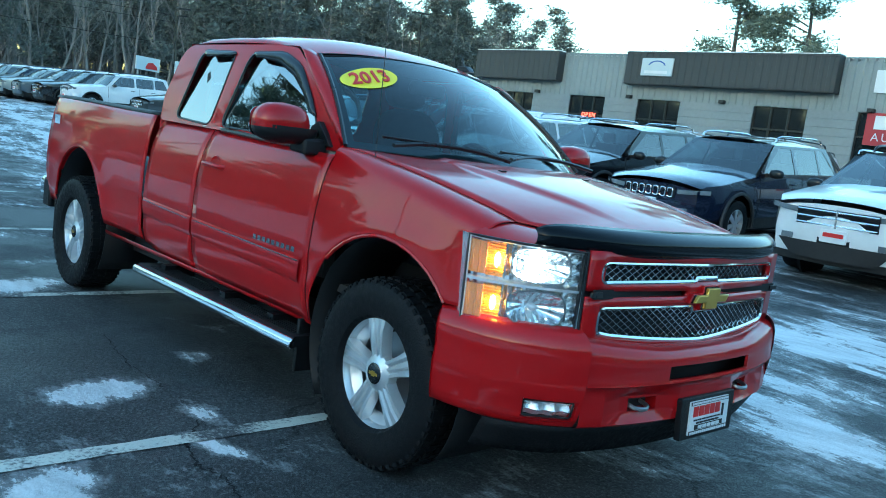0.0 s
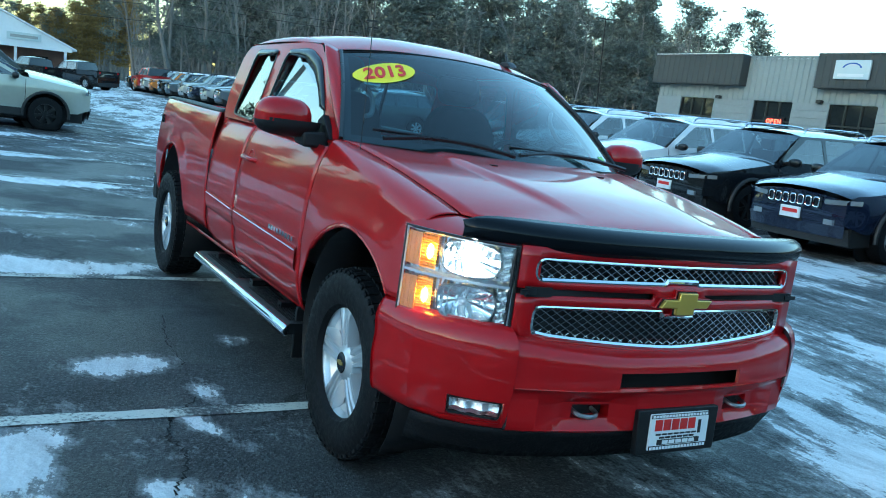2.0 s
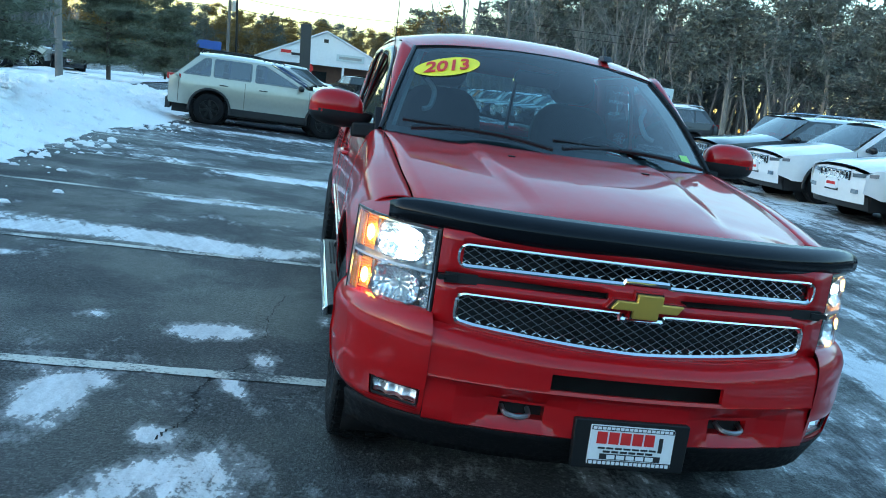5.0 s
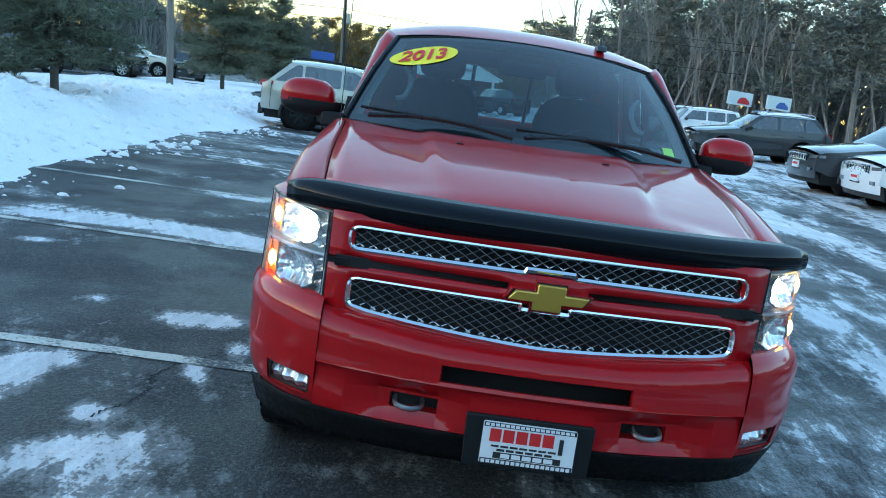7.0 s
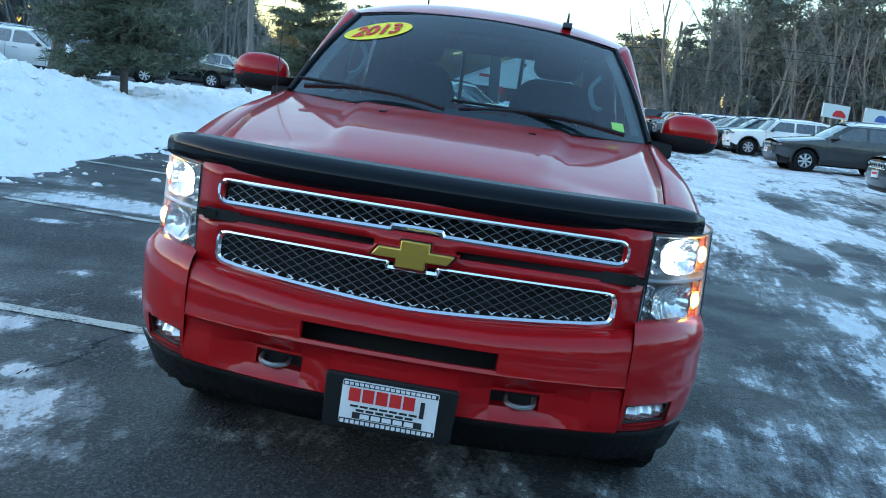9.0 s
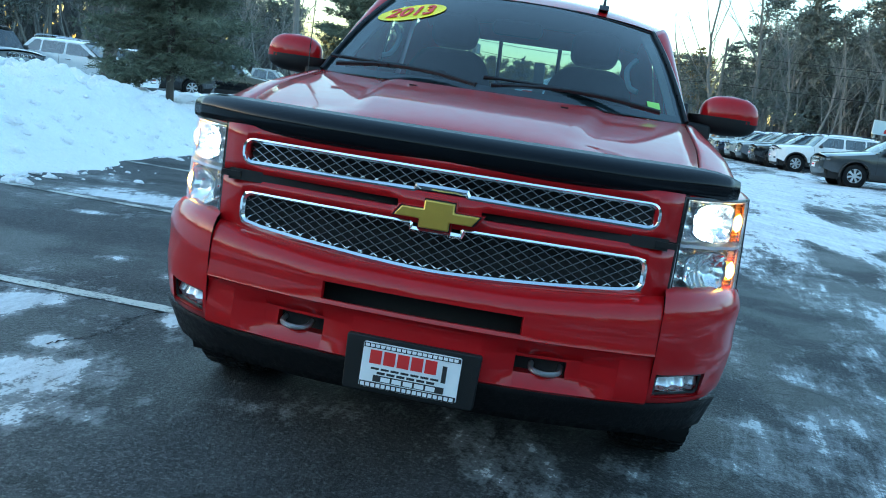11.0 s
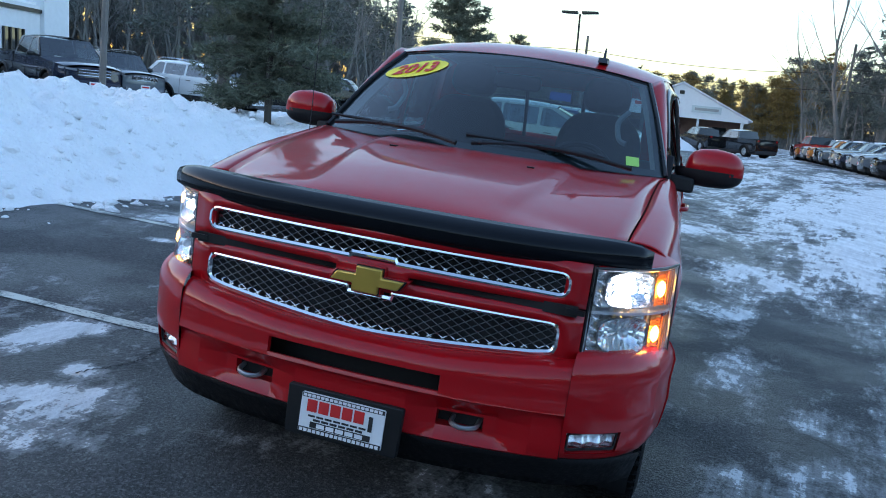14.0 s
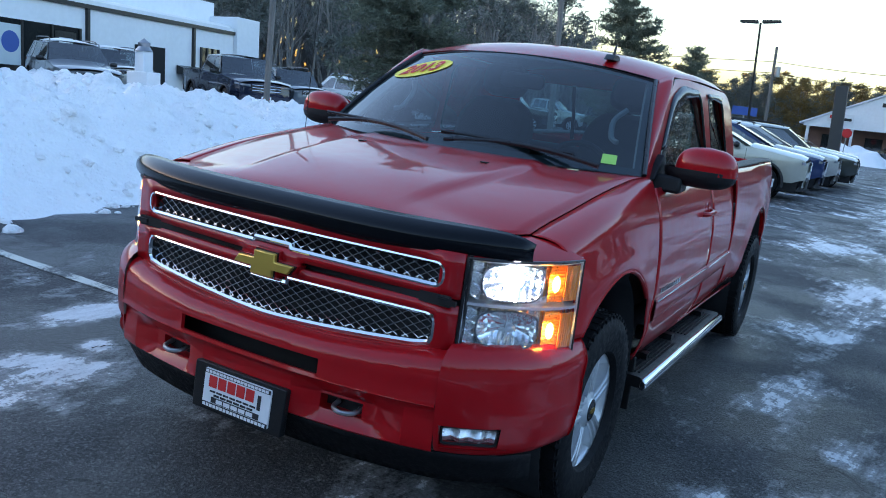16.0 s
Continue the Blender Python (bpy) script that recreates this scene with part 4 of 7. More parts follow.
MESH = {}
def wheel(x, y):
    s = 1 if x > 0 else -1
    w = base("wheel", "", ""); w.parent = truck
    w.matrix_world = pose(x, y, .373, 0, 0, 0 if s > 0 else 180)
    tagged(w, "black all-terrain tyre on a silver five-spoke alloy rim")
    if not MESH:
        MESH["tyre"] = raw("tyre", lathe(TYRE, 56), RUBBER)
        MESH["tread"] = raw("tread", treads(), RUBBER, False)
        MESH["rim"] = raw("rim", lathe([(-.10, .236), (.04, .215), (.085, .235), (.10, .246), (.112, .262), (.104, .266), (.09, .250), (.06, .25), (-.11, .25)], 56), ALLOY)
        MESH["rim_dish"] = raw("rim_dish", lathe([(.030, .188), (.042, .197), (.060, .220), (.086, .252)], 56), ALLOY)
        MESH["spokes"] = raw("spokes", spokes(), ALLOY)
        MESH["hub"] = raw("hub", lathe([(.05, .085), (.09, .08), (.10, .062), (.104, .05), (.108, .046)], 28), ALLOY)
        MESH["hub_cap"] = raw("hub_cap", lathe([(.108, .046), (.112, .040), (.113, .001)], 24), GLOSSBLACK)
        MESH["cap_badge"] = raw("cap_badge", joined(box(.112, .116, -.026, .026, -.006, .006), box(.112, .116, -.010, .010, -.011, .011)), GOLD, False)
        MESH["brake_disc"] = raw("brake_disc", lathe([(-.02, .03), (-.02, .17), (-.04, .17), (-.04, .03)], 28), STEEL)
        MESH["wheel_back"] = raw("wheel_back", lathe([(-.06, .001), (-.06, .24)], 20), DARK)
    for k, me in MESH.items():
        o = new(k, me); o.parent = w
        if k == "tread":
            tagged(o, kind="stuff")


for x in (-.855, .855):
    for y in (0, 3.645):
        wheel(x, y)

# ---- ground ----
def ground_z(x, y):
    z = GZ
    if x > 1.5:
        z += .06 * (min(x, 12) - 1.5) * smooth(1.5, 3.5, x) + .02 * max(x - 12, 0)
    if x < -6:
        z += .022 * max(x + 6, -30)
    if y > 4:
        z += .0125 * (min(y, 18) - 4) * smooth(4, 7, y) + .004 * max(min(y, 90) - 18, 0)
    return z


LEVEL = pose(0, 0, 0, 0, -4.0, 0)       # the true upright, seen from the pickup's own plane


# centre, half axes, turn and weight of the crusts of snow; a negative weight is bare wet asphalt
PATCHES = ((-1.62, 1.24, .30, .20, 8, .26), (-.96, 1.67, .10, .17, 0, .20), (-1.30, .80, .10, .22, 12, .22), (-1.45, .42, .06, .18, 15, .22), (-.86, .82, .05, .1, 0, .2),
           (-1.85, 3.75, .75, .42, -12, .26), (-2.9, 3.85, 1.1, .34, -10, .24), (-1.1, 3.75, .35, .22, 20, .20), (-2.1, 6.0, 1.1, .26, 4, .24), (-1.3, 8.6, 1.0, .30, 0, .22), (-2.3, 15.1, 1.3, .5, 5, .24),
           (-3.6, 9.2, 1.3, .3, 5, .22), (-2.4, 11.6, 1.6, .35, 0, .22), (-3.6, 3.65, .7, .2, 4, .22), (-3.3, 2.7, .2, .10, 30, .2), (-2.38, 1.38, .22, .12, 20, .20),
           (-2.16, -.1, .16, .46, -8, .26), (-2.28, .12, .16, .30, -30, .2), (-1.5, -.55, .24, .40, -14, .19), (-1.80, -.70, .12, .45, -14, .17), (-1.3, -.95, .22, .30, -16, .12), (-1.72, -.2, .16, .12, 10, .2), (-2.6, -1.3, .35, .45, 0, .22), (-4.9, 2.0, .25, .5, 0, .25),
           (1.35, 4.4, .50, .55, 10, .18), (1.85, 6.6, .5, 1.2, -8, .16), (1.62, 2.6, .26, .62, -14, .20), (1.34, .2, .24, .42, -10, .15), (1.2, 10.6, .5, .9, -10, .16),
           (2.12, -.15, .12, .62, -16, .24), (2.75, .7, .35, .75, -8, .20), (2.9, 2.4, .28, 1.5, -6, .12), (4.3, 9.6, 1.3, 2.2, -6, .20), (6.9, 4.2, .55, 1.6, -6, .22), (5.4, 6.2, .5, 2.4, -4, .12), (4.9, 15.5, 1.2, 5.0, -5, .16), (7.5, 22, 2.2, 6, -5, .16),
           (2.05, 3.3, .42, 1.5, -6, -.16), (1.8, 1.15, .24, .20, 0, -.16), (3.72, 6.3, .22, .75, -8, -.26), (4.62, 7.3, .22, .85, -8, -.24), (3.5, 4.6, .20, .45, -8, -.20), (5.3, 12.5, .35, 2.6, -5, -.22), (1.7, -.8, .5, .35, 25, .12), (1.0, -1.1, .4, .25, 20, .12), (4.1, .1, .9, .7, 0, .14), (2.5, -.45, .4, .3, 20, .12), (1.2, 1.9, .3, .5, -10, .10))


def asphalt_material():
    m = bpy.data.materials.new("wet_asphalt_with_ice")
    m.use_nodes = True
    n, l = m.node_tree.nodes, m.node_tree.links
    b = n["Principled BSDF"]
    co = n.new("ShaderNodeTexCoord")
    def noise(scale, detail=5, vec=None, rough=.55):
        t = n.new("ShaderNodeTexNoise")
        t.inputs["Scale"].default_value, t.inputs["Detail"].default_value, t.inputs["Roughness"].default_value = scale, detail, rough
        l.new(vec or co.outputs["Object"], t.inputs["Vector"])
        return t.outputs[0]
    def math_(op, a, c=None, clamp=False):
        t = n.new("ShaderNodeMath"); t.operation, t.use_clamp = op, clamp
        for i, v in enumerate((a, c)):
            if v is None:
                continue
            if isinstance(v, (int, float)):
                t.inputs[i].default_value = v
            else:
                l.new(v, t.inputs[i])
        return t.outputs[0]
    def ramp(v, a, c):
        t = n.new("ShaderNodeMapRange"); t.interpolation_type = "SMOOTHSTEP"
        t.inputs[1].default_value, t.inputs[2].default_value = a, c
        l.new(v, t.inputs[0])
        return t.outputs[0]
    def stretched(sx, sy):
        t = n.new("ShaderNodeMapping")
        t.inputs["Scale"].default_value = (sx, sy, 1)
        l.new(co.outputs["Object"], t.inputs["Vector"])
        return t.outputs[0]
    def turned(sx, sy, deg):
        t = n.new("ShaderNodeMapping"); t.vector_type = "TEXTURE"
        t.inputs["Rotation"].default_value = (0, 0, radians(deg))
        t.inputs["Scale"].default_value = (1 / sx, 1 / sy, 1)
        l.new(co.outputs["Object"], t.inputs["Vector"])
        return t.outputs[0]
    sep = n.new("ShaderNodeSeparateXYZ")
    l.new(co.outputs["Object"], sep.inputs[0])
    # packed snow: long smears down the lane, ragged patches across the stalls, each broken into streaks
    def spread(v, k):
        return math_("MULTIPLY", math_("SUBTRACT", v, .5), k)
    def plus(*vs):
        out = vs[0]
        for v in vs[1:]:
            out = math_("ADD", out, v)
        return out
    streak = noise(1.0, 9, turned(15.0, 2.0, -9), .68)
    hair = noise(1.0, 8, turned(60.0, 4.0, -12), .7)
    mid, fine = noise(5.0, 8, None, .7), noise(46, 8, None, .8)
    smear = noise(1.0, 7, turned(.95, .20, -6), .6)
    drag = noise(1.0, 8, turned(3.2, .85, -8), .66)
    stall = noise(1.0, 7, stretched(.35, .8), .62)
    scrape = noise(1.0, 8, turned(5.5, .6, 24), .66)
    east = ramp(sep.outputs[0], .9, 2.2)
    far = ramp(sep.outputs[1], 3, 14)
    lane = plus(spread(smear, .75), spread(drag, .62), math_("MULTIPLY", far, .05), -.005)
    bays = plus(spread(stall, .9), math_("MULTIPLY", far, .07), spread(scrape, .40), -.14)
    mask = n.new("ShaderNodeMix")
    l.new(east, mask.inputs[0]); l.new(bays, mask.inputs[2]); l.new(lane, mask.inputs[3])
    total = plus(mask.outputs[0], spread(streak, .28), spread(hair, .10), spread(fine, .26), spread(mid, .36))
    crust = n.new("ShaderNodeAttribute"); crust.attribute_name = "crust"
    total = plus(total, crust.outputs["Fac"])
    film = math_("MULTIPLY", ramp(total, -.06, .04), .22)
    solid = math_("MULTIPLY", ramp(total, .045, .08), plus(.54, spread(streak, .7), spread(scrape, 1.0), spread(fine, .6)))
    frost = math_("MULTIPLY", math_("MULTIPLY", ramp(noise(.7, 6), .45, .7), ramp(fine, .42, .6)), .05)
    snow = math_("MINIMUM", math_("MAXIMUM", plus(film, math_("MAXIMUM", solid, 0.0), frost), 0.0), .92)
    # asphalt
    grain, patch = noise(260, 3), noise(1.1, 5)
    cr = n.new("ShaderNodeMix"); cr.data_type = "RGBA"
    cr.inputs[6].default_value, cr.inputs[7].default_value = (.005, .005, .006, 1), (.066, .067, .069, 1)
    stones = n.new("ShaderNodeTexVoronoi"); stones.inputs["Scale"].default_value = 62
    l.new(co.outputs["Object"], stones.inputs["Vector"])
    tone = math_("ADD", math_("MULTIPLY", ramp(grain, .3, .7), .35), math_("ADD", math_("MULTIPLY", ramp(patch, .3, .7), .25), math_("MULTIPLY", math_("POWER", stones.outputs["Color"], 2.5), .55)))
    crack = n.new("ShaderNodeTexVoronoi"); crack.feature = "DISTANCE_TO_EDGE"; crack.inputs["Scale"].default_value = .42
    wob = n.new("ShaderNodeVectorMath"); wob.operation = "MULTIPLY_ADD"
    nz = n.new("ShaderNodeTexNoise"); nz.inputs["Scale"].default_value = 2.2
    l.new(co.outputs["Object"], nz.inputs["Vector"]); l.new(nz.outputs["Color"], wob.inputs[0]); wob.inputs[1].default_value = (.5, .5, .5); l.new(co.outputs["Object"], wob.inputs[2])
    l.new(wob.outputs[0], crack.inputs["Vector"])
    line = math_("MULTIPLY", ramp(crack.outputs[0], .008, .002), ramp(noise(.6, 2), .5, .56))
    chips = math_("MULTIPLY", ramp(noise(55, 3, None, .6), .55, .62), .75)
    tone = math_("SUBTRACT", math_("ADD", math_("MULTIPLY", tone, .85), chips), line, True)
    l.new(tone, cr.inputs[0])
    grit_c = n.new("ShaderNodeMix"); grit_c.data_type = "RGBA"
    grit_c.inputs[7].default_value = (.26, .27, .265, 1)
    l.new(math_("MULTIPLY", ramp(noise(75, 3, None, .65), .55, .64), .34), grit_c.inputs[0]); l.new(cr.outputs[2], grit_c.inputs[6])
    mix = n.new("ShaderNodeMix"); mix.data_type = "RGBA"
    mix.inputs[7].default_value = (.86, .88, .90, 1)
    l.new(snow, mix.inputs[0]); l.new(grit_c.outputs[2], mix.inputs[6])
    l.new(mix.outputs[2], b.inputs["Base Color"])
    wet = ramp(noise(.8, 4), .42, .6)
    r = n.new("ShaderNodeMix")
    l.new(wet, r.inputs[0]); r.inputs[2].default_value, r.inputs[3].default_value = .42, .68
    b.inputs["Specular IOR Level"].default_value = .32
    r2 = n.new("ShaderNodeMix")
    l.new(snow, r2.inputs[0]); l.new(r.outputs[0], r2.inputs[2]); r2.inputs[3].default_value = .5
    l.new(r2.outputs[0], b.inputs["Roughness"])
    bp = n.new("ShaderNodeBump"); bp.inputs["Strength"].default_value, bp.inputs["Distance"].default_value = .8, .006
    l.new(math_("ADD", math_("MULTIPLY", stones.outputs["Distance"], .8), math_("ADD", math_("MULTIPLY", snow, 1.4), math_("MULTIPLY", noise(190, 4, None, .7), 1.1))), bp.inputs["Height"])
    l.new(bp.outputs[0], b.inputs["Normal"])
    return m


ASPHALT = asphalt_material()
SNOW = mat("snow", (.96, .95, .94), .8, vary=.04, scale=6, bump=1.0, bscale=22, deep=.05)
SNOWDIRTY = mat("packed_snow", (.66, .70, .75), .6, vary=.2, scale=5, bump=.7, bscale=30)
def line_material():
    """White paint rubbed through to the asphalt."""
    m = mat("worn_white_line", (.5, .5, .5), .6, vary=0, bump=.4, bscale=90)
    n, l = m.node_tree.nodes, m.node_tree.links
    co, a, b, add, ra, mx = (n.new("ShaderNode" + k) for k in ("TexCoord", "TexNoise", "TexNoise", "Math", "MapRange", "Mix"))
    a.inputs["Scale"].default_value, a.inputs["Detail"].default_value = 3.0, 4
    b.inputs["Scale"].default_value, b.inputs["Detail"].default_value, b.inputs["Roughness"].default_value = 45, 6, .7
    mx.data_type = "RGBA"
    mx.inputs[6].default_value, mx.inputs[7].default_value = (.06, .062, .065, 1), (.56, .56, .50, 1)
    ra.inputs[1].default_value, ra.inputs[2].default_value = .88, 1.06
    for t in (a, b):
        l.new(co.outputs["Object"], t.inputs["Vector"])
    l.new(a.outputs[0], add.inputs[0]); l.new(b.outputs[0], add.inputs[1])
    l.new(add.outputs[0], ra.inputs[0]); l.new(ra.outputs[0], mx.inputs[0])
    l.new(mx.outputs[2], n["Principled BSDF"].inputs["Base Color"])
    return m


LINE = line_material()


def spaced(a, b, lo, hi, near, step, far):
    """Grid lines: close between lo and hi, then wider and wider out to a and b."""
    out = lin(lo, hi, int((hi - lo) / near))
    for edge, end, sg in ((hi, b, 1), (lo, a, -1)):
        v, d = edge, step
        while (end - v) * sg > 0:
            v += sg * d
            out.append(end if (end - v) * sg < 0 else v)
            d = step if abs(v) < 30 else min(d * 1.25, far)
    return sorted(set(out))


def crusts(xs, ys):
    """How much each spot of the ground is covered by the crusts of snow."""
    X, Y = np.meshgrid(np.array(xs), np.array(ys), indexing="ij")
    out = np.zeros_like(X)
    for cx, cy, ax, ay, rz, k in PATCHES:
        c, sn = math.cos(radians(rz)), math.sin(radians(rz))
        u, w = ((X - cx) * c + (Y - cy) * sn) / ax, ((Y - cy) * c - (X - cx) * sn) / ay
        t = np.clip((1.5 - np.hypot(u, w)) / 1.2, 0, 1)
        out += k * t * t * (3 - 2 * t)
    return out.ravel()


gx_, gy_ = spaced(-600, 600, -5.4, 8.0, .075, .75, 60), spaced(-600, 600, -3.4, 12.4, .075, .75, 60)
ground = part("ground", grid(lambda x, y: (x, y, ground_z(x, y)), gx_, gy_), ASPHALT)
ground.data.attributes.new("crust", "FLOAT", "POINT").data.foreach_set("value", crusts(gx_, gy_))
tagged(ground, "wet dark asphalt lot with streaks of ice and packed snow", "ground", kind="structure")


def crack(pts, w=.007):
    """A ragged split in the asphalt."""
    rnd = random.Random(4)
    run = [p for p in spline([(a, b, 0) for a, b in pts], 12)]
    v = []
    for i, p in enumerate(run):
        k = w * rnd.uniform(.3, 1.0)
        a, b = p.x + rnd.gauss(0, .008), p.y + rnd.gauss(0, .010)
        v += [(a - k, b, ground_z(a, b) + .004), (a + k, b + rnd.gauss(0, .004), ground_z(a, b) + .004)]
    return tagged(part("crack", (v, [(2 * i, 2 * i + 1, 2 * i + 3, 2 * i + 2) for i in range(len(run) - 1)]), DARK), "dark ragged crack in the asphalt", "crack", "cracks", "structure")


crack(((-1.37, .72), (-1.49, .55), (-1.56, .42), (-1.59, .25), (-1.56, .09), (-1.60, -.08), (-1.68, -.25)))
crack(((-1.24, 2.23), (-1.30, 1.85), (-1.33, 1.52), (-1.31, 1.2)), .004)


def stripe(x0, x1, y, w=.10, rz=0.0):
    ys = (y - w / 2, y + w / 2)
    xs = lin(x0, x1, max(2, int((x1 - x0) / .12)))
    v = [(x, yy + noise.noise((x * 6, yy * 9, 0)) * .012, ground_z(x, yy) + .005) for x in xs for yy in ys]
    f = [(2 * i, 2 * i + 2, 2 * i + 3, 2 * i + 1) for i in range(len(xs) - 1)]
    return tagged(part("parking_line", (v, f), LINE), "worn white painted parking line", "line", "parking lines", "structure")


for k in range(0, 11):
    stripe(-4.9, .3, .54 + 2.78 * k)
stripe(-4.9, .2, -2.24), stripe(-4.9, .2, -5.0)
for k in range(-1, 9):
    stripe(7.0, 12.0, .2 + 2.68 * k)


# ---- snow bank ----
def bank_h(x, y):
    edge = -4.5 + .7 * smooth(12, 15.5, y) + .35 * noise.noise((y * .5, 1, 0)) + .15 * noise.noise((y * 2.1, 5, 0))
    crest = inter(y, [-30, 4, 6, 8, 10, 11.7, 13, 16, 20, 24, 30], [1.25, 1.18, 1.06, .96, .82, .62, .58, .54, .46, .38, .3])
    up = smooth(edge, edge - 3.1, x) ** .8
    back = 1 - .55 * smooth(-9.0, -12.0, x)
    h = crest * up * back
    lump = noise.fractal((x * .9, y * .9, 2.0), 1.0, 2.0, 5) * .18 + abs(noise.noise((x * 1.7, y * 1.7, 4))) * .2 + abs(noise.noise((x * 3.4, y * 3.4, 9))) * .2 + abs(noise.noise((x * 6.5, y * 6.5, 3))) * .12 + noise.noise((x * 15, y * 15, 6)) * .04 - .2
    return h + lump * up * (.5 + .5 * crest) - .06 * (1 - up)


def bank():
    ys = lin(-10, 30, 620)
    xs = lin(-3.3, -13.5, 160)
    v, f = grid(lambda x, y: (x, y, max(-.2, ground_z(x, y)) * (1 if x > -6 else 1) + bank_h(x, y) * smooth(30.5, 26, y) - .3 * smooth(26, 30, y) - .3 * smooth(-12, -13.5, x)), xs, ys, True)
    return v, f


tagged(part("snow_bank", bank(), SNOW, angle=180), "ploughed bank of lumpy white snow along the lot", "snow bank", kind="stuff")
tagged(part("snow_field", grid(lambda x, y: (x, y, ground_z(x, y) + .05 + .22 * smooth(-13, -11, x) * smooth(34, 28, y) + .12 * noise.noise((x * .4, y * .4, 7))), lin(-9.5, -16, 14), lin(12, 60, 60), True), SNOW), "flat snow-covered verge beside the lot", "snow", kind="stuff")


def lump(x, y, z, s, i):
    v, f = lathe([(-.7, .5), (-.2, 1), (.35, .92), (.8, .5), (.95, .001)], 7, "z")
    k = (i * .37) % 1 + .7
    return [(x + s * k * a * (1 + .5 * noise.noise((a * 1.7 + i, b * 1.7, c))), y + s * b * (1 + .5 * noise.noise((a * 1.7, b * 1.7 + i, c))) / k, z + s * c * .8 * (1 + .4 * noise.noise((a * 2, b * 2, c + i)))) for a, b, c in v], f


def crumbs_of_snow():
    """Clods that rolled off the bank and lumps set in its face."""
    rnd = random.Random(21)
    out = []
    for i in range(900):
        y = rnd.uniform(-9, 26)
        if noise.noise((y * .9, 3, 0)) < .12 * rnd.gauss(0, 1):
            continue
        x = -4.5 + .7 * smooth(12, 15.5, y) + .35 * noise.noise((y * .5, 1, 0)) + abs(rnd.gauss(0, .4)) ** 1.6 - .35
        s = .012 + .07 * rnd.random() ** 3.5
        out.append(lump(x, y, ground_z(x, y), s, i))
    for i in range(3600):
        y, x = rnd.uniform(-6, 24), -5.0 - 4.5 * rnd.random()
        s = .012 + .085 * rnd.random() ** 4
        z = max(-.2, ground_z(x, y)) + bank_h(x, y)
        out.append(lump(x, y, z, s, i))
    return joined(*out)


tagged(part("snow_clods", crumbs_of_snow(), SNOW, angle=50), "loose clods of snow on the bank and along its foot", "snow", kind="stuff")


def snow_pile(cx, cy, r, h, seed):
    v, f = grid(lambda u, a: (cx + r * u * math.cos(a) * (1 + .25 * noise.noise((math.cos(a) * 2, math.sin(a) * 2, seed))), cy + r * u * math.sin(a), ground_z(cx, cy) - .08 + h * (1 - u * u) * (1 + .5 * noise.noise((u * 3 * math.cos(a) + seed, u * 3 * math.sin(a), 1)))), lin(0.02, 1, 12), lin(0, 2 * math.pi, 30))
    return tagged(part("snow_mound", (v, f), SNOW), "mound of ploughed white snow on the lot", "snow mound")


snow_pile(-1.6, 62, 3.2, 1.25, 3)
snow_pile(-.5, 66, 2.0, 1.0, 8)

# ---- trees ----
BARK = mat("bark", (.075, .062, .052), .9, vary=.35, scale=3, bump=.6, bscale=14)
PALEBARK = mat("pale_bark", (.17, .16, .15), .85, vary=.3, scale=3, bump=.4, bscale=14)
def needle_material(name, a, b):
    m = mat(name, a, .75, vary=0)
    n, l = m.node_tree.nodes, m.node_tree.links
    g, mx = n.new("ShaderNodeNewGeometry"), n.new("ShaderNodeMix")
    mx.data_type = "RGBA"
    mx.inputs[6].default_value, mx.inputs[7].default_value = (*a, 1), (*b, 1)
    l.new(g.outputs["Random Per Island"], mx.inputs[0]); l.new(mx.outputs[2], n["Principled BSDF"].inputs["Base Color"])
    return m
NEEDLES = needle_material("pine_needles", (.075, .095, .065), (.20, .215, .15))
FARNEEDLES = needle_material("far_pine_needles", (.085, .098, .088), (.165, .178, .155))
TWIGS = mat("bare_twigs", (.20, .19, .175), .9, vary=.3)
# far foliage with the low sun's gold put into its colour
SUNGOLD = needle_material("sun_gold_foliage", (.14, .095, .03), (.26, .17, .05))


def limb(v, f, p, d, length, r, rnd, depth, sides=5):
    """A tapering limb that forks."""
    n = 3 if depth else 4
    pts, rs = [Vector(p)], [r]
    dd = Vector(d).normalized()
    for i in range(n):
        dd = (dd + Vector((rnd.uniform(-.16, .16), rnd.uniform(-.16, .16), rnd.uniform(-.02, .14)))).normalized()
        pts.append(pts[-1] + dd * length / n)
        rs.append(r * (1 - .75 * (i + 1) / n))
    a, b = tube(pts, r, n=sides, rs=rs)
    o = len(v)
    v += a
    f += [tuple(i + o for i in q) for q in b]
    return pts, rs


def bare_tree(seed, h=14.0, levels=2, thick=.16):
    rnd = random.Random(seed)
    v, f = [], []
    todo = [((0, 0, -.3), (rnd.uniform(-.06, .06), rnd.uniform(-.06, .06), 1), h * .75, thick, 0)]
    while todo:
        p, d, ln, r, k = todo.pop()
        pts, rs = limb(v, f, p, d, ln, r, rnd, k, 5 if k == 0 else 3)
        if k < levels:
            for _ in range(9 if k == 0 else 6):
                t = rnd.uniform(.35 if k == 0 else .25, 1.0) * (len(pts) - 1)
                i = min(int(t), len(pts) - 2)
                q = pts[i].lerp(pts[i + 1], t - i)
                a = rnd.uniform(0, 6.28)
                base_d = (pts[i + 1] - pts[i]).normalized()
                nd = base_d * .75 + Vector((math.cos(a), math.sin(a), .25)) * rnd.uniform(.5, .9)
                todo.append((q, nd, ln * rnd.uniform(.28, .48), max(rs[i] * .42, .008), k + 1))
    return v, f


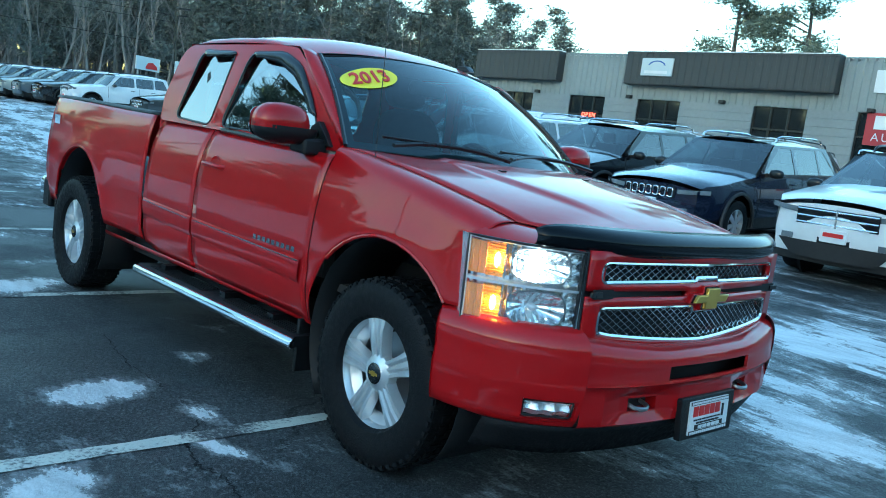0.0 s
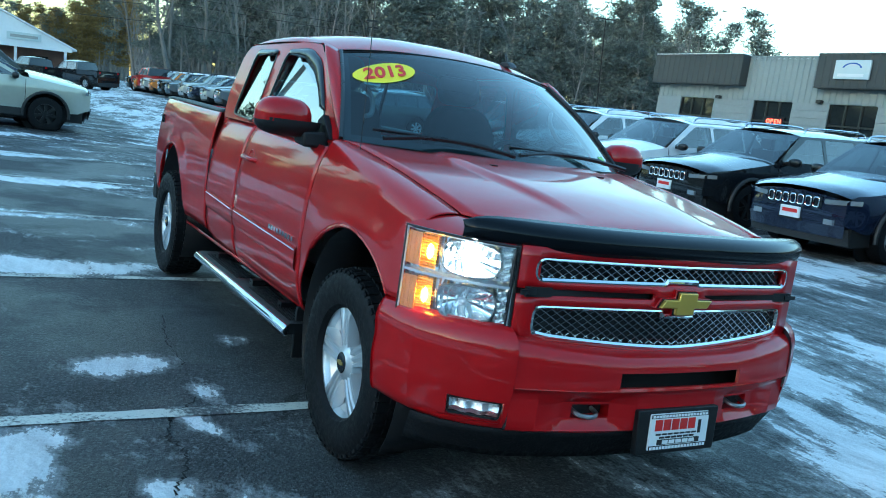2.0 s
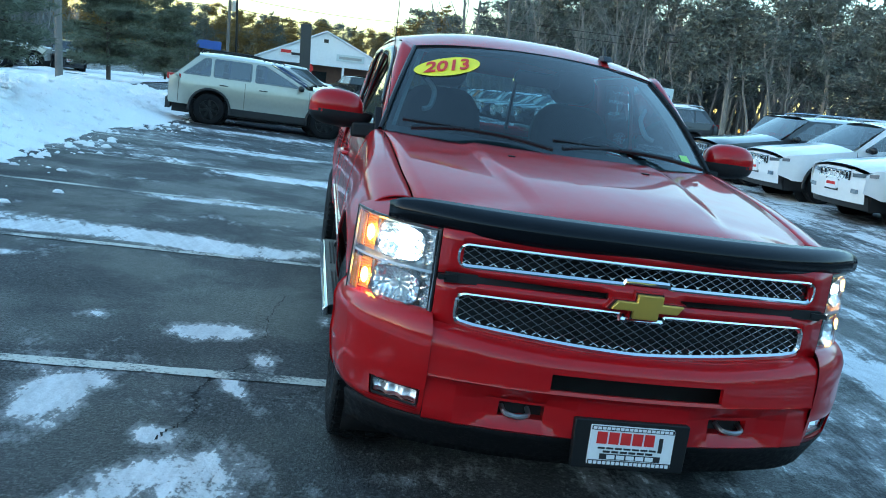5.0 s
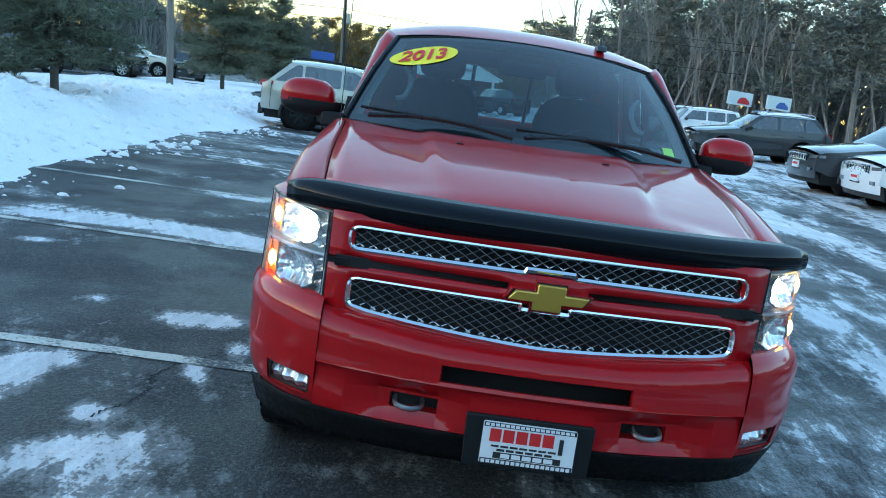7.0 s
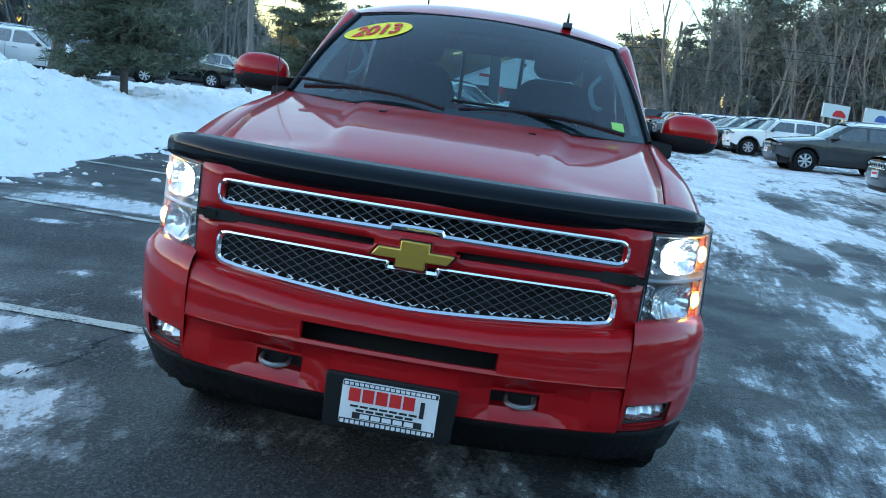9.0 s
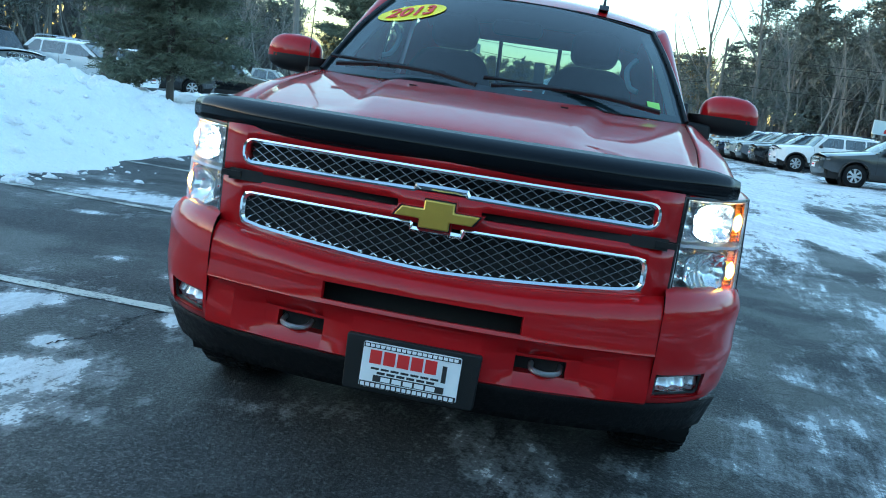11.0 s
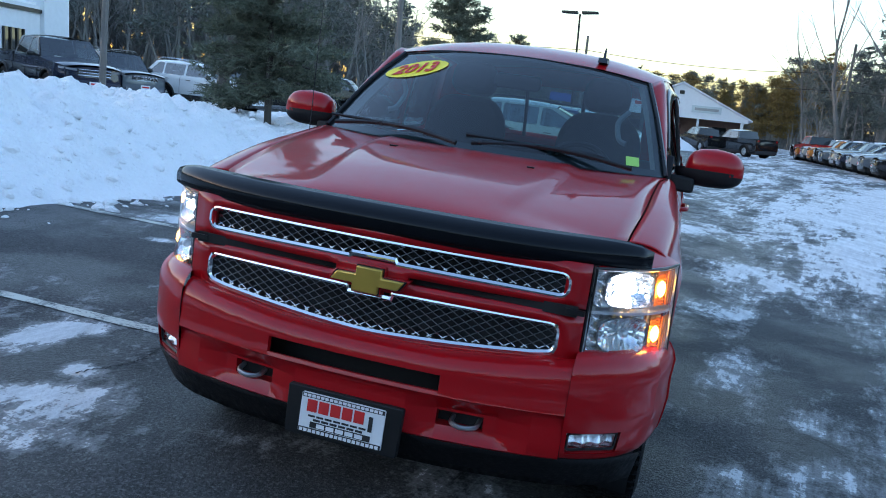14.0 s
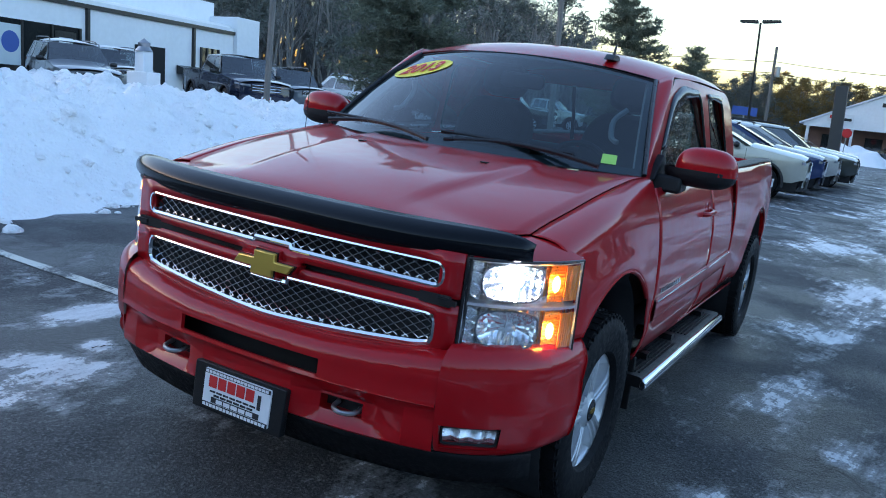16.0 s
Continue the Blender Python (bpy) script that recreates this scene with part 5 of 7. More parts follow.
def pine(seed, h=9.0, r=2.1, bare=.08, tufts=2600, size=.22, droop=-.05, ragged=.3, blades=5, slim=.07):
    """Trunk and limbs; and the needle tufts."""
    rnd = random.Random(seed)
    v, f = [], []
    a, b = tube([(0, 0, -.4), (rnd.uniform(-.1, .1), 0, h * .4), (0, rnd.uniform(-.1, .1), h * .98)], .1, n=7, rs=[h * .0125, h * .009, .015])
    v += a; f += b
    nv, nf = [], []
    limbs = []
    z = h * bare
    while z < h * .97:
        for k in range(rnd.randint(4, 6)):
            a = rnd.uniform(0, 6.28)
            t = (z / h - bare) / (1 - bare)
            ln = r * ((1 - t) ** .75 * .95 + .06) * rnd.uniform(1 - ragged, 1 + ragged * .5) * (.75 + .25 * smooth(0, .12, t))
            e = Vector((math.cos(a) * ln, math.sin(a) * ln, ln * (droop + .45 * t) + rnd.uniform(-.15, .2)))
            p = Vector((0, 0, z + rnd.uniform(-.1, .1)))
            limbs.append((p, e))
            q, w = tube([p, p + e * .5 + Vector((0, 0, .06 * ln)), p + e], .03, n=3, rs=[.012 * ln + .01, .008 * ln + .006, .004])
            o = len(v); v += q; f += [tuple(i + o for i in x) for x in w]
        z += h * .035 * rnd.uniform(.7, 1.3)
    tot = sum(e.length for _, e in limbs)
    for p, e in limbs:
        for _ in range(max(3, int(tufts * e.length / tot))):
            t = rnd.uniform(.06, 1.05)
            c = p + e * t + Vector((rnd.gauss(0, .14), rnd.gauss(0, .14), rnd.gauss(0, .07))) * (.5 + e.length * .35)
            s = size * rnd.uniform(.6, 1.3)
            d0 = (e.normalized() * .6 + Vector((rnd.gauss(0, .6), rnd.gauss(0, .6), rnd.gauss(0.15, .35)))).normalized()
            for k in range(blades):
                d1 = (d0 + Vector((rnd.gauss(0, .45), rnd.gauss(0, .45), rnd.gauss(0, .4)))).normalized()
                w = d1.cross(Vector((rnd.gauss(0, 1), rnd.gauss(0, 1), rnd.gauss(0, 1)))).normalized()
                o = len(nv)
                nv += [tuple(c - d1 * s * .25 - w * s * slim), tuple(c - d1 * s * .25 + w * s * slim), tuple(c + d1 * s * .8)]
                nf.append((o, o + 1, o + 2))
    return (v, f), (nv, nf)


def clump_tree(seed, h=14.0, r=3.0, clumps=13, leaves=230, size=.5):
    """A trunk with limbs that carry loose, rounded clumps of foliage."""
    rnd = random.Random(seed)
    v, f, nv, nf = [], [], [], []
    def stick(pts, rs, n):
        a, b = tube(pts, .1, n=n, rs=rs)
        o = len(v)
        v.extend(a)
        f.extend(tuple(i + o for i in q) for q in b)
    stick([(0, 0, -.4), (rnd.uniform(-.2, .2), rnd.uniform(-.2, .2), h * .5), (0, 0, h * .95)], [h * .012, h * .008, .02], 6)
    for k in range(clumps):
        t = .34 + .62 * (k + rnd.random()) / clumps
        a, w = rnd.uniform(0, 6.28), r * (1.15 - t) * rnd.uniform(.25, 1.0) * 1.3
        c = Vector((math.cos(a) * w, math.sin(a) * w, h * t))
        stick([(0, 0, h * t - .25 * w), tuple(c * .6 + Vector((0, 0, h * t)) * .4), tuple(c)], [.07, .05, .02], 3)
        R = r * rnd.uniform(.28, .5) * (1.25 - .6 * t)
        for _ in range(leaves):
            q = c + Vector((rnd.gauss(0, .55), rnd.gauss(0, .55), rnd.gauss(0, .30))) * R
            d = Vector((rnd.gauss(0, 1), rnd.gauss(0, 1), rnd.gauss(.3, .6))).normalized()
            u = d.cross(Vector((rnd.gauss(0, 1), rnd.gauss(0, 1), rnd.gauss(0, 1)))).normalized()
            s = size * rnd.uniform(.5, 1.2)
            o = len(nv)
            nv.extend([tuple(q - u * s * .16), tuple(q + u * s * .16), tuple(q + d * s)])
            nf.append((o, o + 1, o + 2))
    return (v, f), (nv, nf)


def tree_at(name, label, trunk, crown, x, y, crown_mat, bark=BARK, rz=0.0, s=1.0, sink=0.0):
    m = Matrix.Translation((x, y, ground_z(x, y) - sink)) @ LEVEL @ pose(0, 0, 0, 0, 0, rz) @ Matrix.Scale(s, 4)
    t = base(name, label, "tree", m=m)
    part("trunk", trunk, bark, t)
    if crown:
        c = part("crown", crown, crown_mat, t, smooth=False)
        tagged(c, kind="stuff")
    return t


pa = pine(11, 6.4, 1.5, .12, 17000, .20, -.16, .32, 5, .045)
pb = pine(12, 9.0, 2.3, .10, 13000, .26, -.05, .3, 5, .07)
tree_at("pine_tree", "dense green pine rising from the snow bank", *pa, -7.12, 11.6, NEEDLES, sink=-.34)
tree_at("pine_tree", "green pine tree standing on the snowy verge", *pb, -10.6, 37.5, NEEDLES, rz=70)
tree_at("pine_tree", "small green pine tree beyond the verge", *pine(13, 6.0, 2.3, .1, 7000, .28), -10.2, 50, NEEDLES)
bigp = clump_tree(14, 17.0, 3.5, 20, 520, .36)
tree_at("pine_tree", "tall open-crowned white pine behind the flat-roofed building", *bigp, 47.8, 25.7, NEEDLES)
tree_at("pine_tree", "tall white pine behind the flat-roofed building", *bigp, 48.2, 21.4, NEEDLES, rz=140, s=.95)
bt = bare_tree(5, 11, 2, .24)
tree_at("bare_tree", "bare leafless tree with snow on its limbs", bt, None, -14.1, 21.0, None, BARK)
for i, (x, y, s) in enumerate(((12.5, 70, 1.35), (15.5, 71, 1.45), (17.5, 73, 1.2), (10.2, 73, 1.0))):
    tree_at("bare_tree", "tall bare leafless tree at the wood's edge", bare_tree(30 + i, 13, 2, .17), None, x, y, None, PALEBARK, rz=i * 70, s=s)

# far woods: bare trunks, twigs and dark conifers
def woods():
    rnd = random.Random(3)
    kinds_b = [bare_tree(60 + i, 14, 2, .15) for i in range(5)]
    kinds_p = [pine(80, 14, 2.8, .18, 1300, .62, -.05, .6, 3, .16)] + [clump_tree(81 + i, 14, 3.4) for i in range(5)]
    tv, tf, cv, cf, gv, gf = [], [], [], [], [], []
    def add(V, F, vf, m):
        o = len(V)
        V += [tuple(m @ Vector(p)) for p in vf[0]]
        F += [tuple(i + o for i in q) for q in vf[1]]
    def put(az, d, s, kind, gold=False):
        x, y = d * math.sin(radians(az)), d * math.cos(radians(az)) - 3
        m = Matrix.Translation((x, y, ground_z(min(max(x, -60), 60), min(y, 80)) - .3)) @ LEVEL @ pose(0, 0, 0, 0, 0, rnd.uniform(0, 360)) @ Matrix.Scale(s, 4)
        if kind == "b":
            add(tv, tf, rnd.choice(kinds_b), m)
        else:
            t, c = rnd.choice(kinds_p)
            add(tv, tf, t, m)
            add(gv if gold else cv, gf if gold else cf, c, m)
    def top(az):
        return inter(az, [-80, -40, -24, -19, -16, 5, 9, 13, 30, 43, 48, 52, 60, 90], [9.5, 9.5, 9.5, 8.5, 3.7, 3.7, 6.2, 9.3, 10.5, 9.2, 8.0, 3.4, 2.5, 2.5])
    az = -80.0
    while az < 90:
        el = top(az)
        deep = -16.5 < az < 8
        for row, d in enumerate((165, 180, 200) if deep else ((76, 84, 94, 106) if az > 0 else (60, 70, 82, 94))):
            if el < 4 and not deep:
                d *= 1.5
            a = az + rnd.uniform(-.8, .8)
            hh = d * math.tan(radians(el)) * rnd.uniform(.72, 1.1)
            # about six in ten distant crowns take the sunlit gold colour
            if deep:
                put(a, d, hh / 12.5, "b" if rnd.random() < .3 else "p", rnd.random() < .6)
            else:
                put(a, d, hh / 12.5, "b" if rnd.random() < (.8 if az < 0 else .7) else "p")
        az += .9 if not deep else .33
    # the wood that rings the lot on the other sides
    for i in range(330):
        a = rnd.uniform(92, 278)
        d = rnd.uniform(62, 90)
        put(a, d, rnd.uniform(.9, 1.4), "b" if rnd.random() < .4 else "p")
    return (tv, tf), (cv, cf), (gv, gf)


wt, wc, wg = woods()
tagged(part("woods_trunks", wt, TWIGS, smooth=False), "dense far wood of bare grey-brown trunks and branches", "woods", kind="stuff")
tagged(part("woods_conifers", wc, FARNEEDLES, smooth=False), "dark conifer foliage of the far wood", "woods", kind="stuff")
tagged(part("woods_golden", wg, SUNGOLD, smooth=False), "distant treetops coloured gold to show the low sun", "woods", kind="stuff")


def undergrowth():
    """Dim scrub that closes the wood behind the first trunks."""
    rnd = random.Random(9)
    v, f = [], []
    for i in range(100000):
        az = rnd.uniform(-80, 52)
        deep = -17 < az < 8
        d = rnd.uniform(190, 230) if deep else (rnd.uniform(95, 118) if az > 0 else rnd.uniform(80, 100))
        hmax = d * math.tan(radians(inter(az, [-80, -24, -17, 8, 13, 43, 52], [9.5, 9, 2.5, 2.5, 9.4, 9.0, 2])))
        c = Vector((d * math.sin(radians(az)), d * math.cos(radians(az)) - 3, -1 + (hmax + 1) * rnd.random() ** 1.15))
        s = rnd.uniform(.4, 1.5) * d / 90
        t = Vector((rnd.gauss(0, .5), rnd.gauss(0, .5), 1)).normalized()
        w = t.cross(Vector((rnd.gauss(0, 1), rnd.gauss(0, 1), 0))).normalized()
        k = (.014 + .045 * rnd.random() ** 2) * d / 90
        if i % 5 == 0:                              # the dim depth of the wood
            c.x, c.y, c.z = c.x * 1.12, c.y * 1.12, c.z * .88
            k = rnd.uniform(.2, .5) * d / 90
        o = len(v)
        v += [tuple(c - t * s), tuple(c + w * k), tuple(c + t * s), tuple(c - w * k)]
        f.append((o, o + 1, o + 2, o + 3))
    return v, f


SCRUB = needle_material("scrub", (.10, .10, .096), (.25, .242, .23))
tagged(part("undergrowth", undergrowth(), SCRUB, smooth=False), "dark tangled undergrowth of the far wood", "woods", kind="stuff")


# unseen wooded ridge, added to block the low sun and horizon glow
def ridge():
    def fn(a, t):
        r = 190 + 100 * t
        h = 46 * math.sin(math.pi * min(t * 1.6, 1) * .5) * (.48 + .52 * smooth(205, 232, a)) * smooth(304, 293, a) * smooth(92, 108, a)
        h += 5 * noise.noise((a * .35, t * 6, 2)) * t
        return (r * math.sin(radians(a)), r * math.cos(radians(a)), -3 + h)
    return grid(fn, lin(92, 306, 170), lin(0, 1, 16))


RIDGE = mat("sun_block_ridge", (.06, .065, .055), .95, vary=.4, scale=.4, bump=1, bscale=.3, deep=3)
tagged(part("sun_block_ridge", ridge(), RIDGE), "dark wooded ridge added unseen to the south and west to block the sun", "hill", kind="structure")

# ---- other vehicles ----
CARPANE = glass("car_window", (.42, .48, .48), low=.16)
CARGLASS = mat("car_glass", (.015, .019, .021), .04, coat=.5, vary=.05)
HEADGLASS = mat("headlamp_cover", (.26, .28, .30), .08, .5, coat=1, vary=.2, scale=40)
CLAD = mat("grey_cladding", (.02, .02, .021), .6, vary=.15)
P = {k: paint("paint_" + k, c, r, m) for k, c, r, m in (
    ("white", (.72, .74, .75), .3, 0), ("black", (.008, .009, .011), .25, 0), ("navy", (.010, .015, .035), .25, .2), ("grey", (.05, .055, .06), .3, .4),
    ("silver", (.42, .42, .40), .3, .6), ("champagne", (.46, .45, .38), .3, .5), ("maroon", (.13, .008, .012), .3, .2), ("orange", (.50, .17, .03), .35, 0),
    ("olive", (.035, .040, .035), .3, .3), ("blue", (.012, .03, .10), .3, .3), ("brightred", (.40, .012, .014), .3, 0), ("slate", (.10, .12, .14), .3, .4))}
KINDS = {
    # wheelbase, front and rear overhang, half width, roof height, bonnet height at nose and cowl, cowl y, screen-top y, roof end y, tail-glass foot y, belt
    "suv": dict(wb=2.70, fo=.93, ro=.98, w=.93, H=1.66, hn=.90, hc=1.08, cowl=.55, st=1.32, re=3.10, tf=3.55, belt=1.08, tr=.36),
    "crossover": dict(wb=2.69, fo=.92, ro=.93, w=.92, H=1.66, hn=.96, hc=1.10, cowl=.36, st=1.42, re=2.95, tf=3.52, belt=1.06, tr=.36),
    "boxy": dict(wb=2.63, fo=.80, ro=.95, w=.89, H=1.70, hn=1.0, hc=1.10, cowl=.62, st=1.10, re=3.30, tf=3.52, belt=1.12, tr=.36),
    "large": dict(wb=2.89, fo=.95, ro=1.05, w=.94, H=1.72, hn=.92, hc=1.10, cowl=.52, st=1.30, re=3.45, tf=3.85, belt=1.08, tr=.38),
    "pickup": dict(wb=3.55, fo=.95, ro=1.15, w=1.0, H=1.90, hn=1.08, hc=1.22, cowl=.62, st=1.25, re=2.55, tf=2.72, belt=1.24, tr=.40, bed=True),
}
CARMESH = {}


def car_meshes(kind):
    k = KINDS[kind]
    wb, w, H = k["wb"], k["w"], k["H"]
    yf, yr = -k["fo"], wb + k["ro"]
    tr = k["tr"]
    out = {}
    ar = tr + .09

    def half(y, z):
        x = w * inter(z, [.28, .45, .7, .9, k["belt"], k["belt"] + .15], [.93, .975, 1.0, .99, .955, .93])
        x -= .16 * smooth(yf + .45, yf, y) ** 1.5 + .10 * smooth(yr - .3, yr, y) ** 1.5
        return x

    def top(y):
        if k.get("bed") and y > k["tf"] - .1:
            return k["belt"] + .03
        return inter(y, [yf, yf + .10, k["cowl"], k["cowl"] + .3, wb, yr], [k["hn"] - .08, k["hn"], k["hc"], k["belt"], k["belt"] + .02, k["belt"] + .02])

    def low(y):
        b = .42 + .10 * smooth(yf + .3, yf, y)
        for c in (0, wb):
            d = abs(y - c)
            if d < ar:
                b = max(b, tr + math.sqrt(ar * ar - d * d))
        return b

    ys = sorted(set([round(v, 3) for v in lin(yf, yr, 34)] + [round(c + ar * math.cos(radians(a)), 3) for c in (0, wb) for a in range(0, 181, 15)]))
    sides = grid(lambda y, t: (half(y, low(y) + (top(y) - low(y)) * t), y, low(y) + (top(y) - low(y)) * t), ys, lin(0, 1, 9))
    hood = grid(lambda u, v: (u * half(yf + .06 + (k["cowl"] - yf - .06) * v, top(yf + .06 + (k["cowl"] - yf - .06) * v)), yf + .06 - .06 * (1 - u * u) + (k["cowl"] - yf - .06) * v, top(yf + .06 + (k["cowl"] - yf - .06) * v) + .085 * (1 - abs(u) ** 2.4)), lin(-1, 1, 14), lin(0, 1, 8), True)
    nose = grid(lambda u, t: (u * half(yf, .5 + .4 * t), yf + .05 * abs(u) ** 3 - .06 * (1 - u * u) - .06 * math.sin(t * 2.6) ** 2 * (1 - t), .34 + (top(yf) + .08 * (1 - abs(u) ** 2.4) - .34) * t), lin(-1, 1, 12), lin(0, 1, 8), True)
    tail = grid(lambda u, t: (u * half(yr, .5 + .4 * t), yr - .03 * abs(u) ** 3 + .04 * math.sin(t * 3.0), .38 + (top(yr) - .38) * t), lin(-1, 1, 8), lin(0, 1, 6))
    deck = None
    if k.get("bed"):
        bedf = [(-w + .08, k["tf"], k["belt"] - .42), (w - .08, k["tf"], k["belt"] - .42), (w - .08, yr - .04, k["belt"] - .42), (-w + .08, yr - .04, k["belt"] - .42)]
        rail = box(w - .1, w - .02, k["tf"], yr - .02, k["belt"] - .4, k["belt"] + .03)
        deck = joined((bedf, [(0, 1, 2, 3)]), rail, mirrored(rail), box(-w + .05, w - .05, yr - .06, yr + .02, .5, k["belt"] + .03))
    # cabin
    def cx(z):
        return inter(z, [k["belt"], H - .10, H], [half(wb * .5, k["belt"]) - .01, w * .76, w * .66])
    c0, st, re, tf = k["cowl"], k["st"], k["re"], k["tf"]
    b = k["belt"]
    outer = [(c0 - .02, b - .02), (tf, b - .02), (re + .04, H - .10), (st - .05, H - .10)]
    wins = []
    yb = (c0 + tf) / 2 - .02
    def lerp(a, c, t):
        return a + (c - a) * t
    # front, rear and quarter lights
    z0, z1 = b + .035, H - .14
    def fx(z):
        return lerp(c0, st, (z - b) / (H - .1 - b)) + .16
    def rx(z):
        return lerp(tf, re, (z - b) / (H - .1 - b)) - .14
    if k.get("bed"):
        cuts = [(lambda z: fx(z), lambda z: yb - .04), (lambda z: yb + .04, lambda z: rx(z))]
    else:
        s1, s2 = lerp(fx(z0), rx(z0), .42), lerp(fx(z0), rx(z0), .76)
        cuts = [(lambda z: fx(z), lambda z: s1 - .04), (lambda z: s1 + .04, lambda z: s2 - .03), (lambda z: s2 + .03, lambda z: rx(z))]
    for a, c in cuts:
        wins.append(loop([(a(z0), z0), (c(z0), z0), (c(z1), z1), (a(z1), z1)], .05))
    cab = holed(loop(outer, .03), wins, lambda y, z: (cx(z), y, z))
    rf = grid(lambda u, v: (u * cx(H - .10) if abs(u) > .99 else u * w * .74, lerp(st - .05, re + .04, v) - (.06 * (1 - u * u) if v < .5 else -.02 * (1 - u * u)), H - .10 + .10 * (1 - abs(u) ** 3) * math.sin(math.pi * (.12 + .80 * v)) ** .4), [-1, -.92, -.75, -.4, 0, .4, .75, .92, 1], lin(0, 1, 8), True)
    def scr(u, v):
        z = lerp(k["hc"] + .01, H - .085, v)
        return (u * lerp(cx(b) - .03, cx(H - .1) - .01, v), lerp(c0 - .02, st - .05, v) - .07 * (1 - u * u) - .015 * math.sin(math.pi * v), z)
    def bak(u, v):
        return (u * lerp(cx(b) - .03, cx(H - .1) - .01, v), lerp(tf, re + .03, v) + .03 * (1 - u * u), lerp(b, H - .09, v))
    body = joined(sides, mirrored(sides), hood, nose, tail, cab, mirrored(cab), rf, *([deck] if deck else []), grid(lambda u, v: (u * w * .9, lerp(tf - .02, yr, v), top(yr)), [-1, 1], [0, 1], True) if not deck else box(-.01, .01, tf, tf + .01, .5, .6))
    out["body"] = raw("body", body, P["white"], angle=45)
    out["windscreen"] = raw("windscreen", grid(scr, lin(-1, 1, 8), lin(0, 1, 5), True), CARPANE)
    out["tail_glass"] = raw("tail_glass", grid(bak, lin(-1, 1, 6), lin(.08, 1, 4)), CARGLASS)
    for i, wn_ in enumerate(wins):
        q = [(cx(p[1]) - .006, p[0], p[1]) for p in wn_], [tuple(range(len(wn_)))]
        out["side_window%d" % i] = raw("side_window", q, CARPANE, False)
        out["side_window_m%d" % i] = raw("side_window", mirrored(q), CARPANE, False)
    out["dash"] = raw("dashboard", box(-w + .12, w - .12, c0 + .05, c0 + .55, .6, b - .02), TRIMBLACK, False)
    for i, (sx, sy) in enumerate(((-.36, c0 + 1.25), (.36, c0 + 1.25), (-.36, c0 + 2.05), (.36, c0 + 2.05))):
        if sy < tf - .15:
            out["seat%d" % i] = raw("seat", joined(box(sx - .25, sx + .25, sy - .12, sy + .02, .6, b + .16), box(sx - .12, sx + .12, sy - .06, sy + .02, b + .18, b + .36)), FABRIC, False)
    clad = []
    for c in (0, wb):
        pts = [(half(c + ar * math.cos(radians(a)), .7) + .006, c + (ar + .012) * math.cos(radians(a)), tr + (ar + .012) * math.sin(radians(a))) for a in range(-8, 189, 14)]
        clad.append(tube(pts, .03, n=6))
    clad.append(slab([(w * .90, .26), (w * .96, .28), (w * .975, .44), (w * .90, .44)], "y", ar - .03, wb - ar + .03))
    out["cladding"] = raw("cladding", joined(*clad, *[mirrored(q) for q in clad], grid(lambda u, t: (u * (w - .14), yf + .03 + .05 * abs(u) ** 3 - .085 * (1 - u * u) + .05 * (1 - t), .24 + .22 * t), lin(-1, 1, 10), [0, .6, 1], True), box(-w + .12, w - .12, yr - .06, yr + .05, .28, .52)), CLAD)
    out["underside"] = raw("underside", box(-w + .14, w - .14, yf + .15, yr - .1, .22, .55), DARK, False)
    for s in (-1, 1):
        for c in (0, wb):
            out["well%d%d" % (s, c > 0)] = raw("wheel_well", moved(lathe([(-.02, ar + .02), (.02, ar + .02), (.02, .001)], 18), Matrix.Translation((s * (w - .30), c, tr))), DARK, False)
    # lamps, grille, rails
    hn = k["hn"]
    for s, nm in ((1, "a"), (-1, "b")):
        lp = grid(lambda u, t: (lerp(.46, .90, u) * (w / .93), yf - .015 + .17 * u ** 2.4 - .02, lerp(hn - .14 + .035 * u, hn - .075 + .03 * u, t)), lin(0, 1, 6), lin(0, 1, 3))
        fg = box(.50, .64, yf - .055, yf, .50, .57)
        tl = grid(lambda u, t: (lerp(w * .97, w * .72, u), lerp(yr - .26, yr + .05, smooth(0, .6, u)), lerp(b - .12, b + .02, t)), lin(0, 1, 5), [0, 1])
        mi = joined(blob(w + .10, c0 + .28, b + .05, .11, .07, .075, 7, 6), box(w - .06, w + .03, c0 + .24, c0 + .32, b, b + .05))
        fl = mirrored if s < 0 else (lambda q: q)
        out["headlamp_" + nm] = raw("headlamp", fl(lp), HEADGLASS)
        out["fog_lamp_" + nm] = raw("fog_lamp", fl(fg), HEADGLASS)
        out["tail_lamp_" + nm] = raw("tail_lamp", fl(tl), REDLENS)
        out["mirror_" + nm] = raw("door_mirror", fl(mi), TRIMBLACK, angle=60)
        for i, y in enumerate((c0 + 1.05, c0 + (1.95 if not k.get("bed") else 1.8))):
            hd = tube([(half(y, b - .12) + .005, y, b - .12), (half(y, b - .12) + .03, y + .03, b - .12), (half(y, b - .12) + .03, y + .15, b - .12), (half(y, b - .12) + .005, y + .18, b - .12)], .013, n=5)
            out["door_handle%d_" % i + nm] = raw("door_handle", fl(hd), TRIMBLACK)
        for i, y in enumerate((c0 + .06, yb - .0, (rx(z0) + .06) if not k.get("bed") else tf - .02)):
            out["door_gap%d" % i + nm] = raw("door_gap", fl(tube([(half(y, z) + .001, y, z) for z in lin(.46, b - .01, 6)], .006, n=4)), DARK)
        rl = tube(spline([(w * .70, st + .10, H - .05), (w * .70, st + .22, H + .03), (w * .70, (st + re) / 2, H + .045), (w * .70, re - .12, H + .03), (w * .70, re, H - .05)], 4), .018, n=5)
